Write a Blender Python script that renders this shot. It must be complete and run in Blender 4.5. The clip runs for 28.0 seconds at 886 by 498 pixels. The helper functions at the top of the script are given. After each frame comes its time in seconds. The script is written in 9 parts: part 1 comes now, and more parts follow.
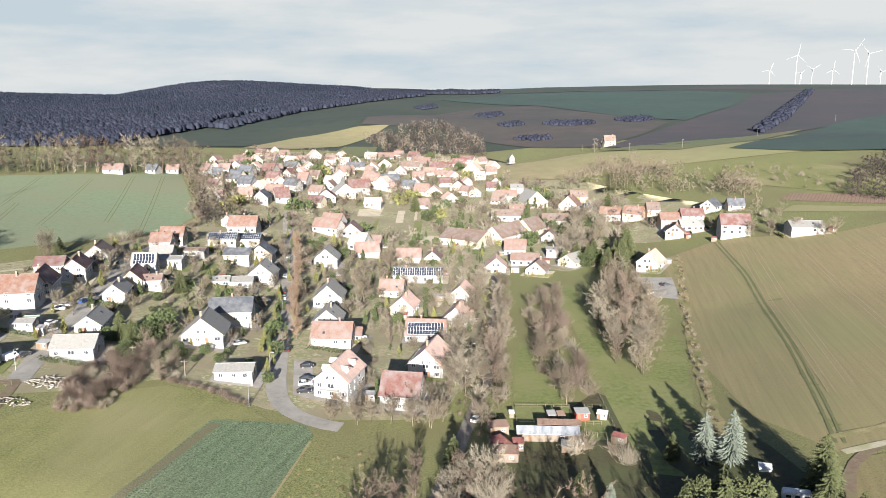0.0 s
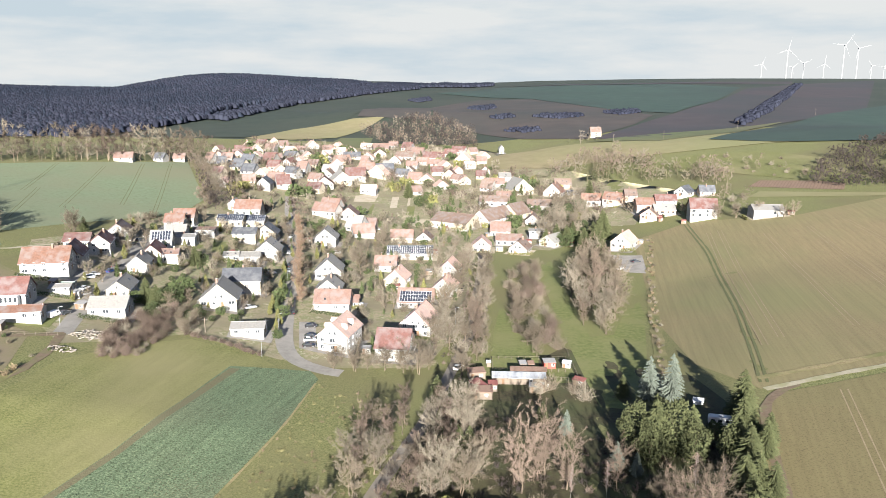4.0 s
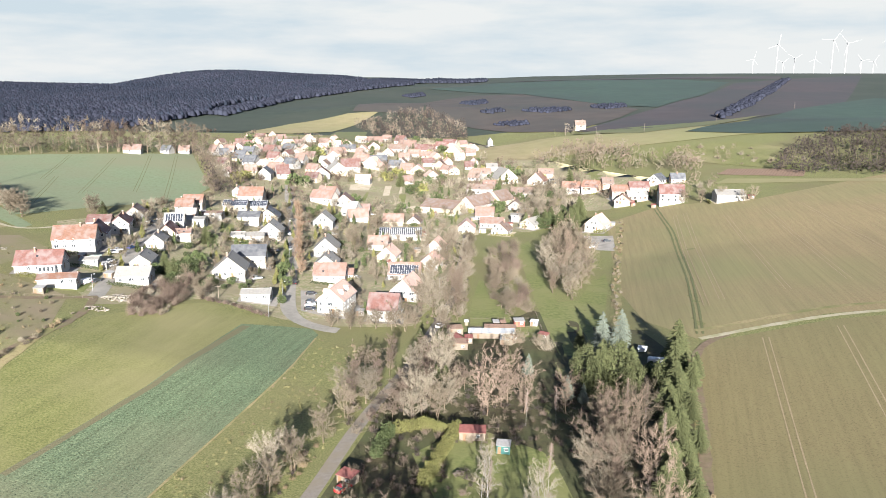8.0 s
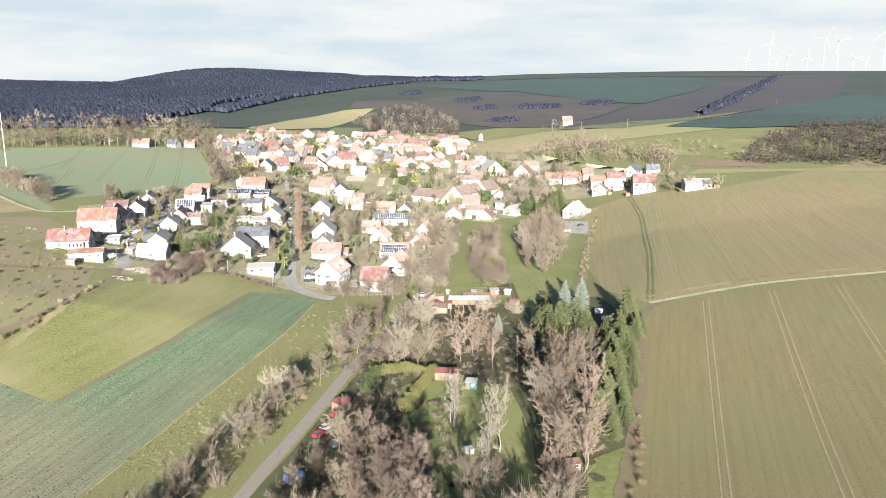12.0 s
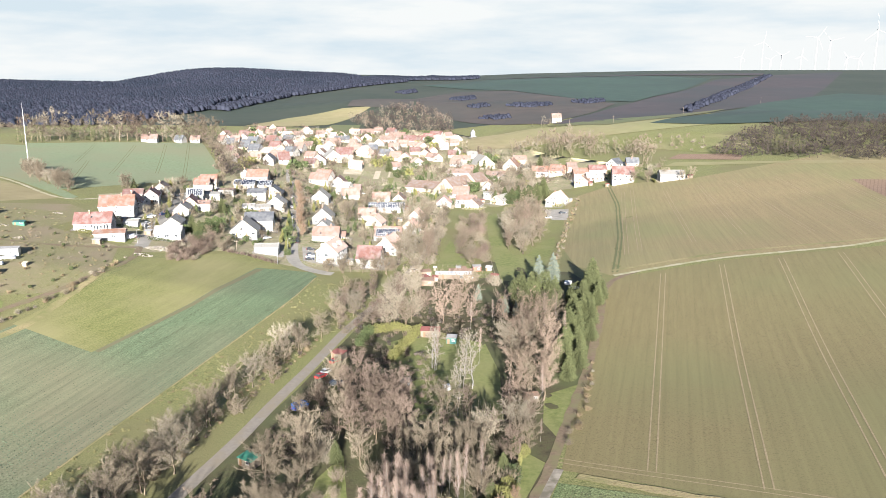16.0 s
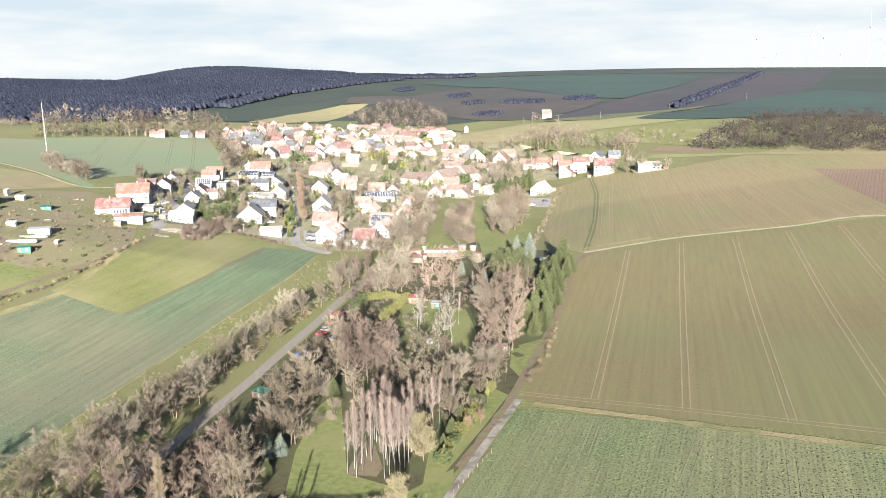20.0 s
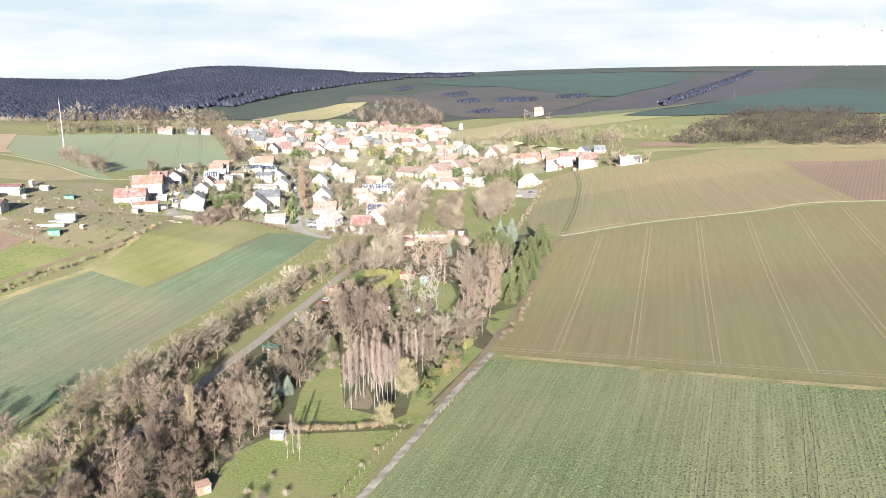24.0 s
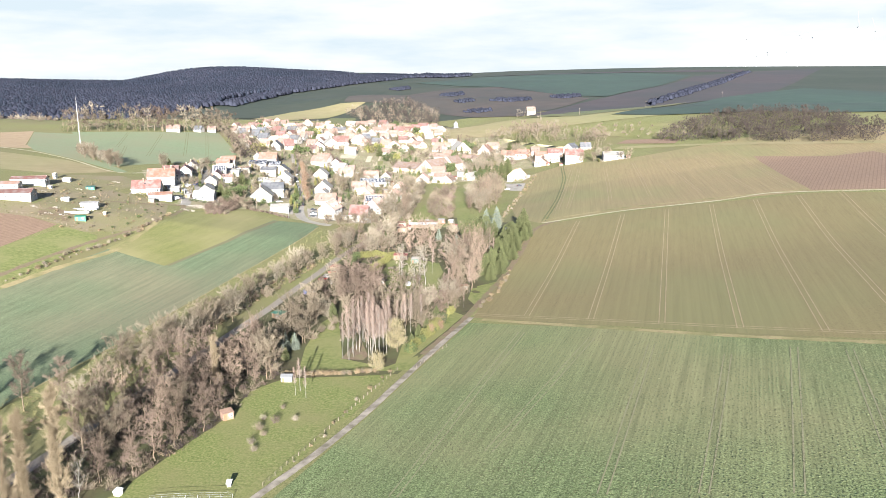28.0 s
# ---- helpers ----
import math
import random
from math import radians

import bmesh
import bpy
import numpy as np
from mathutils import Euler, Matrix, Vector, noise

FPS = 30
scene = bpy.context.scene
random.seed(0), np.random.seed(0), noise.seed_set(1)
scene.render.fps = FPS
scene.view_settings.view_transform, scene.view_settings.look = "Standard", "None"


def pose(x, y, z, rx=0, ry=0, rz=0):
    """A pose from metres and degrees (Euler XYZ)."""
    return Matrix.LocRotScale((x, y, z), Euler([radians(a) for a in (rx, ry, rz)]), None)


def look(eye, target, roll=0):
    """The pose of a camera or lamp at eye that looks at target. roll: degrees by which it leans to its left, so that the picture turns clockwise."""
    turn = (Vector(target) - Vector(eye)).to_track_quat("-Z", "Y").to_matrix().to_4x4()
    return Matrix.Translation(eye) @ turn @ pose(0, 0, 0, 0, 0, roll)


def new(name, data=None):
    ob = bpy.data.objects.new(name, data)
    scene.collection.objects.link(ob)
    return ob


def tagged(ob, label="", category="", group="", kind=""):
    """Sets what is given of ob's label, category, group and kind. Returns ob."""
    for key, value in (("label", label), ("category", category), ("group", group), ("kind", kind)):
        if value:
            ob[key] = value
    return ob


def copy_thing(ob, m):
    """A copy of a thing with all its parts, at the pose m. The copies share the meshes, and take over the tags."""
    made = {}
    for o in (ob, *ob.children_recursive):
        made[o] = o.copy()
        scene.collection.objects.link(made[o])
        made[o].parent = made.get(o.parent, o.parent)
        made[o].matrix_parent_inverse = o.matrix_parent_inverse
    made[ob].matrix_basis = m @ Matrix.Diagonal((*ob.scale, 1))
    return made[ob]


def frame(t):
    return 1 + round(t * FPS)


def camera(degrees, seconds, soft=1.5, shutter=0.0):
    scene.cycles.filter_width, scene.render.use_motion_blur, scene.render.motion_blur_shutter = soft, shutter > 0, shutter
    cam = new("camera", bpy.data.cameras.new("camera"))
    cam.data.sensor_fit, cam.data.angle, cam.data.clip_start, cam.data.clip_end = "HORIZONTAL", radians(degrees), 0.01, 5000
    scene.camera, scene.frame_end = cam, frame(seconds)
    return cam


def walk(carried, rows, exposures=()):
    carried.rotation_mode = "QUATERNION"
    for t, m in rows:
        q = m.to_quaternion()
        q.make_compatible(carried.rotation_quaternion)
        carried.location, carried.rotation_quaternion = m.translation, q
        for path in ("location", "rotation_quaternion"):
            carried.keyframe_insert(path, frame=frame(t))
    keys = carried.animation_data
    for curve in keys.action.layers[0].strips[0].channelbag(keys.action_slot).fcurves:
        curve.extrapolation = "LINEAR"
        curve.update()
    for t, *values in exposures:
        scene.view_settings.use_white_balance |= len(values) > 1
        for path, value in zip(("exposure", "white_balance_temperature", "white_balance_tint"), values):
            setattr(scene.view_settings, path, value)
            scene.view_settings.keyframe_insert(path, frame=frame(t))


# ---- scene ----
# ---- camera: backs away over the fields, about ninety metres up ----
cam = camera(59.0, 28.0, soft=0.5)
PATH = [
    (0.0, pose(0.39, 0.05, 89.58, 78.154, -0.118, 0.008)),
    (3.0, pose(2.39, -25.41, 89.81, 77.780, -0.253, -0.219)),
    (8.0, pose(7.69, -72.20, 89.82, 77.392, -0.091, -0.630)),
    (11.0, pose(12.01, -101.11, 89.93, 77.259, -0.039, -0.734)),
    (17.0, pose(18.74, -156.83, 89.25, 77.196, 0.044, -0.936)),
    (20.0, pose(22.48, -185.00, 89.23, 77.077, 0.138, -0.991)),
    (25.0, pose(28.30, -230.32, 89.66, 77.013, 0.272, -1.013)),
    (28.0, pose(31.56, -259.39, 89.99, 77.047, 0.253, -1.032)),
]
walk(cam, PATH, exposures=[(0.0, 1.92), (8.0, 2.10), (20.0, 2.28), (28.0, 2.38)])

# ---- sky and low winter sun behind the camera ----
SUN_ELEVATION = radians(15.0)
world = bpy.data.worlds.new("sky")
scene.world = world
world.use_nodes = True
wt = world.node_tree
wt.nodes.clear()
w_out = wt.nodes.new("ShaderNodeOutputWorld")
w_bg = wt.nodes.new("ShaderNodeBackground")
w_sky = wt.nodes.new("ShaderNodeTexSky")
w_sky.sky_type = "NISHITA"
w_sky.sun_disc = False
w_sky.sun_elevation = SUN_ELEVATION
w_sky.sun_rotation = radians(180)
w_sky.air_density, w_sky.dust_density, w_sky.ozone_density = 0.5, 0.8, 1.5
w_bg.inputs["Strength"].default_value = 0.05
# broken cloud cover mixed over the clear sky
w_co = wt.nodes.new("ShaderNodeTexCoord")
w_map = wt.nodes.new("ShaderNodeMapping")
w_map.inputs["Scale"].default_value = (1.6, 1.6, 9.0)
w_no = wt.nodes.new("ShaderNodeTexNoise")
w_no.inputs["Scale"].default_value = 2.2
w_no.inputs["Detail"].default_value = 9
w_no.inputs["Roughness"].default_value = 0.55
w_rp = wt.nodes.new("ShaderNodeValToRGB")
w_rp.color_ramp.elements[0].position = 0.40
w_rp.color_ramp.elements[1].position = 0.60
w_rp.color_ramp.elements[0].color = (0.72, 0.84, 0.92, 1)
w_rp.color_ramp.elements[1].color = (0.97, 1.0, 1.0, 1)
w_mix = wt.nodes.new("ShaderNodeMix")
w_mix.data_type = "RGBA"
wt.links.new(w_co.outputs["Generated"], w_map.inputs["Vector"])
wt.links.new(w_map.outputs["Vector"], w_no.inputs["Vector"])
wt.links.new(w_no.outputs[0], w_rp.inputs[0])
# the cover is thickest in the hazy air near the horizon and opens overhead
w_sep = wt.nodes.new("ShaderNodeSeparateXYZ")
w_alt = wt.nodes.new("ShaderNodeMapRange")
w_alt.inputs[1].default_value, w_alt.inputs[2].default_value = 0.11, 0.18
w_alt.inputs[3].default_value, w_alt.inputs[4].default_value = 1.0, 0.0
w_mul = wt.nodes.new("ShaderNodeVectorMath")
w_mul.operation = "SCALE"
w_mul.inputs["Scale"].default_value = 4.1
wt.links.new(w_co.outputs["Generated"], w_sep.inputs[0])
wt.links.new(w_sep.outputs[2], w_alt.inputs[0])
wt.links.new(w_rp.outputs[0], w_mul.inputs[0])
wt.links.new(w_mul.outputs[0], w_mix.inputs[7])
wt.links.new(w_alt.outputs[0], w_mix.inputs[0])
wt.links.new(w_sky.outputs[0], w_mix.inputs[6])
wt.links.new(w_mix.outputs[2], w_bg.inputs["Color"])
wt.links.new(w_bg.outputs[0], w_out.inputs["Surface"])

sun = new("sun", bpy.data.lights.new("sun", "SUN"))
sun.data.energy = 5.0
sun.data.angle = radians(0.55)
sun.data.color = (1.0, 0.965, 0.91)
sun.matrix_world = look((0, -math.cos(SUN_ELEVATION) * 100, math.sin(SUN_ELEVATION) * 100), (0, 0, 0))


# ---- materials ----
def noise_material(name, colours, scale=1.0, rough=0.9, bump=0.0, bump_scale=None, stretch=(1, 1, 1), turn=0.0, big=0.0, big_colour=None,
                   per_object=0.0, metal=0.0, spec=0.3, detail=6, rows=None, streak=None, islands=0.0):
    """Colour by fine noise between the given colours, with broad patches of a second tint, and noise relief."""
    m = bpy.data.materials.new(name)
    m.use_nodes = True
    nt = m.node_tree
    b = nt.nodes["Principled BSDF"]
    b.inputs["Roughness"].default_value = rough
    b.inputs["Metallic"].default_value = metal
    b.inputs["Specular IOR Level"].default_value = spec
    co = nt.nodes.new("ShaderNodeTexCoord")
    mp = nt.nodes.new("ShaderNodeMapping")
    mp.inputs["Scale"].default_value = stretch
    mp.inputs["Rotation"].default_value = (0, 0, radians(turn))
    nt.links.new(co.outputs["Object"], mp.inputs["Vector"])
    no = nt.nodes.new("ShaderNodeTexNoise")
    no.inputs["Scale"].default_value = scale
    no.inputs["Detail"].default_value = detail
    no.inputs["Roughness"].default_value = 0.62
    nt.links.new(mp.outputs[0], no.inputs["Vector"])
    rp = nt.nodes.new("ShaderNodeValToRGB")
    while len(rp.color_ramp.elements) < len(colours):
        rp.color_ramp.elements.new(0.5)
    for k, c in enumerate(colours):
        rp.color_ramp.elements[k].position = 0.28 + 0.44 * k / max(1, len(colours) - 1)
        rp.color_ramp.elements[k].color = (*c, 1)
    nt.links.new(no.outputs[0], rp.inputs[0])
    out = rp.outputs[0]
    if big:
        n2 = nt.nodes.new("ShaderNodeTexNoise")
        n2.inputs["Scale"].default_value = big
        n2.inputs["Detail"].default_value = 4
        nt.links.new(co.outputs["Object"], n2.inputs["Vector"])
        r2 = nt.nodes.new("ShaderNodeValToRGB")
        r2.color_ramp.elements[0].position, r2.color_ramp.elements[1].position = 0.42, 0.66
        nt.links.new(n2.outputs[0], r2.inputs[0])
        mx = nt.nodes.new("ShaderNodeMix")
        mx.data_type = "RGBA"
        nt.links.new(r2.outputs[0], mx.inputs[0])
        nt.links.new(out, mx.inputs[6])
        mx.inputs[7].default_value = (*(big_colour or colours[0]), 1)
        out = mx.outputs[2]
    if per_object:
        oi = nt.nodes.new("ShaderNodeObjectInfo")
        hs = nt.nodes.new("ShaderNodeHueSaturation")
        mr = nt.nodes.new("ShaderNodeMapRange")
        mr.inputs[3].default_value, mr.inputs[4].default_value = 1 - per_object, 1 + per_object
        nt.links.new(oi.outputs["Random"], mr.inputs[0])
        nt.links.new(mr.outputs[0], hs.inputs["Value"])
        nt.links.new(out, hs.inputs["Color"])
        out = hs.outputs[0]
    if rows:
        # thin seams between drill passes: spacing in metres, direction in degrees from north, darkness
        rm = nt.nodes.new("ShaderNodeMapping")
        rm.inputs["Rotation"].default_value = (0, 0, radians(rows[1]))
        nt.links.new(co.outputs["Object"], rm.inputs["Vector"])
        wv = nt.nodes.new("ShaderNodeTexWave")
        wv.inputs["Scale"].default_value = 0.314 / rows[0]
        wv.inputs["Distortion"].default_value = 0.25
        wv.inputs["Detail"].default_value = 2
        nt.links.new(rm.outputs[0], wv.inputs["Vector"])
        rr = nt.nodes.new("ShaderNodeValToRGB")
        rr.color_ramp.elements[0].position, rr.color_ramp.elements[1].position = 0.02, 0.22
        k = 1 - rows[2]
        rr.color_ramp.elements[0].color, rr.color_ramp.elements[1].color = (k, k, k, 1), (1, 1, 1, 1)
        nt.links.new(wv.outputs[0], rr.inputs[0])
        rx = nt.nodes.new("ShaderNodeMix")
        rx.data_type, rx.blend_type = "RGBA", "MULTIPLY"
        rx.inputs[0].default_value = 1.0
        nt.links.new(out, rx.inputs[6])
        nt.links.new(rr.outputs[0], rx.inputs[7])
        out = rx.outputs[2]
    if streak:
        # long uneven bands along the working direction: degrees from north, strength, width in metres
        sm = nt.nodes.new("ShaderNodeMapping")
        sm.inputs["Rotation"].default_value = (0, 0, radians(streak[0]))
        nt.links.new(co.outputs["Object"], sm.inputs["Vector"])
        sc = nt.nodes.new("ShaderNodeMapping")
        sc.inputs["Scale"].default_value = (1 / streak[2], 0.02 / streak[2], 1)
        nt.links.new(sm.outputs[0], sc.inputs["Vector"])
        sn = nt.nodes.new("ShaderNodeTexNoise")
        sn.inputs["Scale"].default_value = 1.0
        sn.inputs["Detail"].default_value = 4
        sn.inputs["Roughness"].default_value = 0.7
        nt.links.new(sc.outputs[0], sn.inputs["Vector"])
        sr = nt.nodes.new("ShaderNodeMapRange")
        sr.inputs[1].default_value, sr.inputs[2].default_value = 0.3, 0.7
        sr.inputs[3].default_value, sr.inputs[4].default_value = 1 - streak[1], 1 + streak[1]
        nt.links.new(sn.outputs[0], sr.inputs[0])
        sh = nt.nodes.new("ShaderNodeHueSaturation")
        nt.links.new(sr.outputs[0], sh.inputs["Value"])
        nt.links.new(out, sh.inputs["Color"])
        out = sh.outputs[0]
    if islands:
        ge = nt.nodes.new("ShaderNodeNewGeometry")
        im = nt.nodes.new("ShaderNodeMapRange")
        im.inputs[3].default_value, im.inputs[4].default_value = 1 - islands, 1 + islands
        nt.links.new(ge.outputs["Random Per Island"], im.inputs[0])
        ih = nt.nodes.new("ShaderNodeHueSaturation")
        nt.links.new(im.outputs[0], ih.inputs["Value"])
        nt.links.new(out, ih.inputs["Color"])
        out = ih.outputs[0]
    nt.links.new(out, b.inputs["Base Color"])
    if bump:
        bp = nt.nodes.new("ShaderNodeBump")
        bp.inputs["Strength"].default_value = 1.0
        bp.inputs["Distance"].default_value = bump
        if bump_scale:
            n3 = nt.nodes.new("ShaderNodeTexNoise")
            n3.inputs["Scale"].default_value = bump_scale
            n3.inputs["Detail"].default_value = 3
            nt.links.new(mp.outputs[0], n3.inputs["Vector"])
            nt.links.new(n3.outputs[0], bp.inputs["Height"])
        else:
            nt.links.new(no.outputs[0], bp.inputs["Height"])
        nt.links.new(bp.outputs[0], b.inputs["Normal"])
    return m


GRASS = noise_material("meadow", [(0.048, 0.057, 0.016), (0.150, 0.155, 0.059), (0.248, 0.239, 0.108)], 2, bump=0.07, bump_scale=2.2, big=0.02, big_colour=(0.142, 0.130, 0.060))
OLIVE = noise_material("olive grassland", [(0.068, 0.076, 0.023), (0.145, 0.151, 0.051), (0.211, 0.203, 0.086)], 1.8, bump=0.05, bump_scale=2.0, big=0.02, big_colour=(0.199, 0.183, 0.085), streak=(14, 0.10, 5.0))
CROP = noise_material("leafy crop", [(0.025, 0.021, 0.011), (0.111, 0.149, 0.060), (0.252, 0.298, 0.149)], 2.4, bump=0.075, bump_scale=2.4, big=0.014, big_colour=(0.175, 0.175, 0.087), detail=5, rows=(1.6, 22, 0.08), streak=(22, 0.22, 1.6))
CROP_LEFT = noise_material("leafy blue-green crop", [(0.039, 0.040, 0.019), (0.102, 0.143, 0.079), (0.206, 0.245, 0.141)], 2.2, bump=0.07, bump_scale=2.6, big=0.012, big_colour=(0.164, 0.156, 0.097), detail=5, rows=(3.0, 14, 0.08), streak=(14, 0.16, 2.0))
FARGREEN = noise_material("winter wheat slope", [(0.126, 0.158, 0.090), (0.162, 0.203, 0.117), (0.180, 0.211, 0.135)], 0.5, bump=0.06, bump_scale=2, big=0.012, big_colour=(0.180, 0.184, 0.113))
WHEAT = noise_material("sparse winter wheat", [(0.096, 0.076, 0.038), (0.172, 0.142, 0.069), (0.163, 0.148, 0.066)], 2, bump=0.04, bump_scale=2.4, big=0.012, big_colour=(0.153, 0.143, 0.066), rows=(3.0, 17, 0.05), streak=(17, 0.08, 1.5))
WHEAT_UP = noise_material("winter wheat on the rise", [(0.151, 0.109, 0.060), (0.227, 0.176, 0.096), (0.207, 0.187, 0.087)], 1.6, bump=0.04, bump_scale=2.4, big=0.012, big_colour=(0.187, 0.173, 0.081), rows=(3.0, 11, 0.05), streak=(11, 0.11, 1.8))
CROPSOIL = noise_material("thin crop on brown soil", [(0.10, 0.085, 0.05), (0.135, 0.12, 0.066), (0.10, 0.115, 0.06)], 1.2, bump=0.1, bump_scale=2.4, big=0.05, big_colour=(0.13, 0.12, 0.07))
SOIL = noise_material("ploughed soil", [(0.165, 0.11, 0.076), (0.235, 0.16, 0.112)], 0.6, bump=0.12, bump_scale=1.5, rows=(2.0, 30, 0.25))
LAWN = noise_material("garden lawn", [(0.085, 0.10, 0.032), (0.135, 0.152, 0.05), (0.18, 0.188, 0.074)], 0.6, bump=0.03, bump_scale=4, big=0.05, big_colour=(0.17, 0.17, 0.07))
# darker, bluer copy of the hillside grass: cloud shadow put in its colour
FARGRASS_SHADE = noise_material("hillside grass, cloud shade in colour", [(0.022, 0.033, 0.024), (0.037, 0.049, 0.034)], 0.05, big=0.004, big_colour=(0.043, 0.050, 0.037))


# ---- building helpers ----
def put_material(ob, material):
    ob.data.materials.clear()
    ob.data.materials.append(material)


def part(name, bm, material, parent=None, label=""):
    """Links a bmesh as one mesh object, under a thing or a part."""
    me = bpy.data.meshes.new(name)
    bm.to_mesh(me)
    bm.free()
    ob = new(name, me)
    if material:
        me.materials.append(material)
    if parent:
        ob.parent = parent
    if label:
        ob["label"] = label
    return ob


def mesh_part(name, verts, faces, material, parent=None, smooth=False):
    me = bpy.data.meshes.new(name)
    me.from_pydata(verts, [], faces)
    if smooth:
        me.polygons.foreach_set("use_smooth", [True] * len(me.polygons))
    if material:
        me.materials.append(material)
    ob = new(name, me)
    if parent:
        ob.parent = parent
    return ob


def base(name, x, y, rot=0.0, z=None, lift=0.0):
    """An Empty that stands on the land as the root of a thing."""
    ob = new(name)
    ob.empty_display_size = 0.5
    zz = float(ground_z(x, y)) if z is None else z
    ob.matrix_world = pose(x, y, zz + lift, 0, 0, rot)
    return ob


# ---- the land ----
def sstep(a, b, v):
    u = np.clip((np.asarray(v, float) - a) / (b - a), 0.0, 1.0)
    return u * u * (3 - 2 * u)


def ramp(v, k):
    return 0.5 * (v + np.sqrt(v * v + k * k)) - 0.0


def ground_z(x, y):
    """Height of the land: a flat valley floor between two slopes, and long hills behind the village."""
    x, y = np.asarray(x, float), np.asarray(y, float)
    floor = 14 * sstep(380, 800, y)
    foot_r = 40 + 0.3 * (np.clip(y, -300, 300) - 16) + 6 * sstep(170, 420, y)
    right = 0.115 * (ramp(x - foot_r, 14) - 2.0) + 5 * sstep(50, 200, y) * sstep(-40, 10, x - foot_r)
    right = right + 5 * sstep(200, 420, y) * sstep(-20, 60, x - foot_r)
    right = np.minimum(right, 40 + 0.0 * x) * (1 - 0.75 * sstep(520, 900, y))
    foot_l = -30 - 0.5 * np.maximum(0, 150 - y)
    left = 0.165 * (ramp(foot_l - x, 14) - 2.0)
    left = 46 * np.tanh(left / 46) * (1 - 0.8 * sstep(500, 800, y))
    far = np.clip((y - 760) / 2240, 0, 1)
    far = far * (1.25 - 0.25 * far)
    side = 0.22 + 0.78 * sstep(-1150, -250, x - 0.10 * (y - 1500))
    hill = 70 * far * side
    wood = 39 * np.exp(-((x + 710) / 290) ** 2 - ((y - 2450) / 520) ** 2)
    ridge = 34 * np.exp(-((x + 1550) / 480) ** 2 - ((y - 2000) / 650) ** 2)
    knoll = 20 * np.exp(-((x + 40) / 140) ** 2 - ((y - 1080) / 110) ** 2)
    shoulder = 10 * sstep(10, 150, x) * sstep(540, 760, y) * (1 - sstep(900, 1700, y))
    drop = -34 * sstep(3050, 4300, y)
    notch = -24 * np.exp(-((x + 930) / 110) ** 2 - ((y - 2240) / 420) ** 2)
    saddle = -16 * np.exp(-((x - 150) / 600) ** 2) * sstep(1900, 2900, y)
    return floor + np.maximum(right, 0) + np.maximum(left, 0) + hill + wood + ridge + knoll + shoulder + drop + notch + saddle


def axis_steps(near0, near1, near_step, end0, end1, grow):
    mid = list(np.arange(near0, near1 + 0.01, near_step))
    hi, s = [near1], near_step
    while hi[-1] < end1:
        s *= grow
        hi.append(hi[-1] + s)
    lo, s = [near0], near_step
    while lo[-1] > end0:
        s *= grow
        lo.append(lo[-1] - s)
    return np.array(lo[:0:-1] + mid + hi[1:])


XS = axis_steps(-300, 330, 7.0, -3600, 4200, 1.045)
YS = axis_steps(-320, 820, 7.0, -700, 4880, 1.025)


def make_ground():
    gx, gy = np.meshgrid(XS, YS)
    gz = ground_z(gx, gy)
    nx, ny = len(XS), len(YS)
    v = np.stack([gx, gy, gz], -1).reshape(-1, 3)
    i = np.arange((ny - 1) * nx).reshape(ny - 1, nx)[:, :-1].ravel()
    f = np.stack([i, i + 1, i + nx + 1, i + nx], -1)
    ob = mesh_part("ground", v.tolist(), f.tolist(), GRASS, smooth=True)
    # land beyond the village gets the grass with cloud shade in its colour
    ob.data.materials.append(FARGRASS_SHADE)
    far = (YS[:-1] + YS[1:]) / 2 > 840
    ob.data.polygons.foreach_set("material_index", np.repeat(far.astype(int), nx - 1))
    return tagged(ob, "rolling grassy valley land with hedges between fields", "ground", kind="structure")


make_ground()
HAZE_HILL = noise_material("distant hills, haze in colour", [(0.095, 0.105, 0.115), (0.12, 0.13, 0.14)], 0.0006, rough=1.0, spec=0.0)


def far_hills():
    """Pale hills on the horizon beyond the land, a plain backdrop with haze in its colour."""
    xs = np.linspace(-7000, 7000, 141)
    top = 66 + 9 * np.sin(xs * 0.0011 + 0.6) + 5 * np.sin(xs * 0.0031) + 3 * np.sin(xs * 0.0083 + 2)
    v = [(x, 8000.0, -260.0) for x in xs] + [(x, 9000.0, z - 40) for x, z in zip(xs, top)] + [(x, 9400.0, z) for x, z in zip(xs, top)]
    n = len(xs)
    f = [(r * n + i, r * n + i + 1, (r + 1) * n + i + 1, (r + 1) * n + i) for r in range(2) for i in range(n - 1)]
    tagged(mesh_part("backdrop", v, f, HAZE_HILL, smooth=True), "pale hazy hills on the far horizon", "hills", kind="structure")


far_hills()


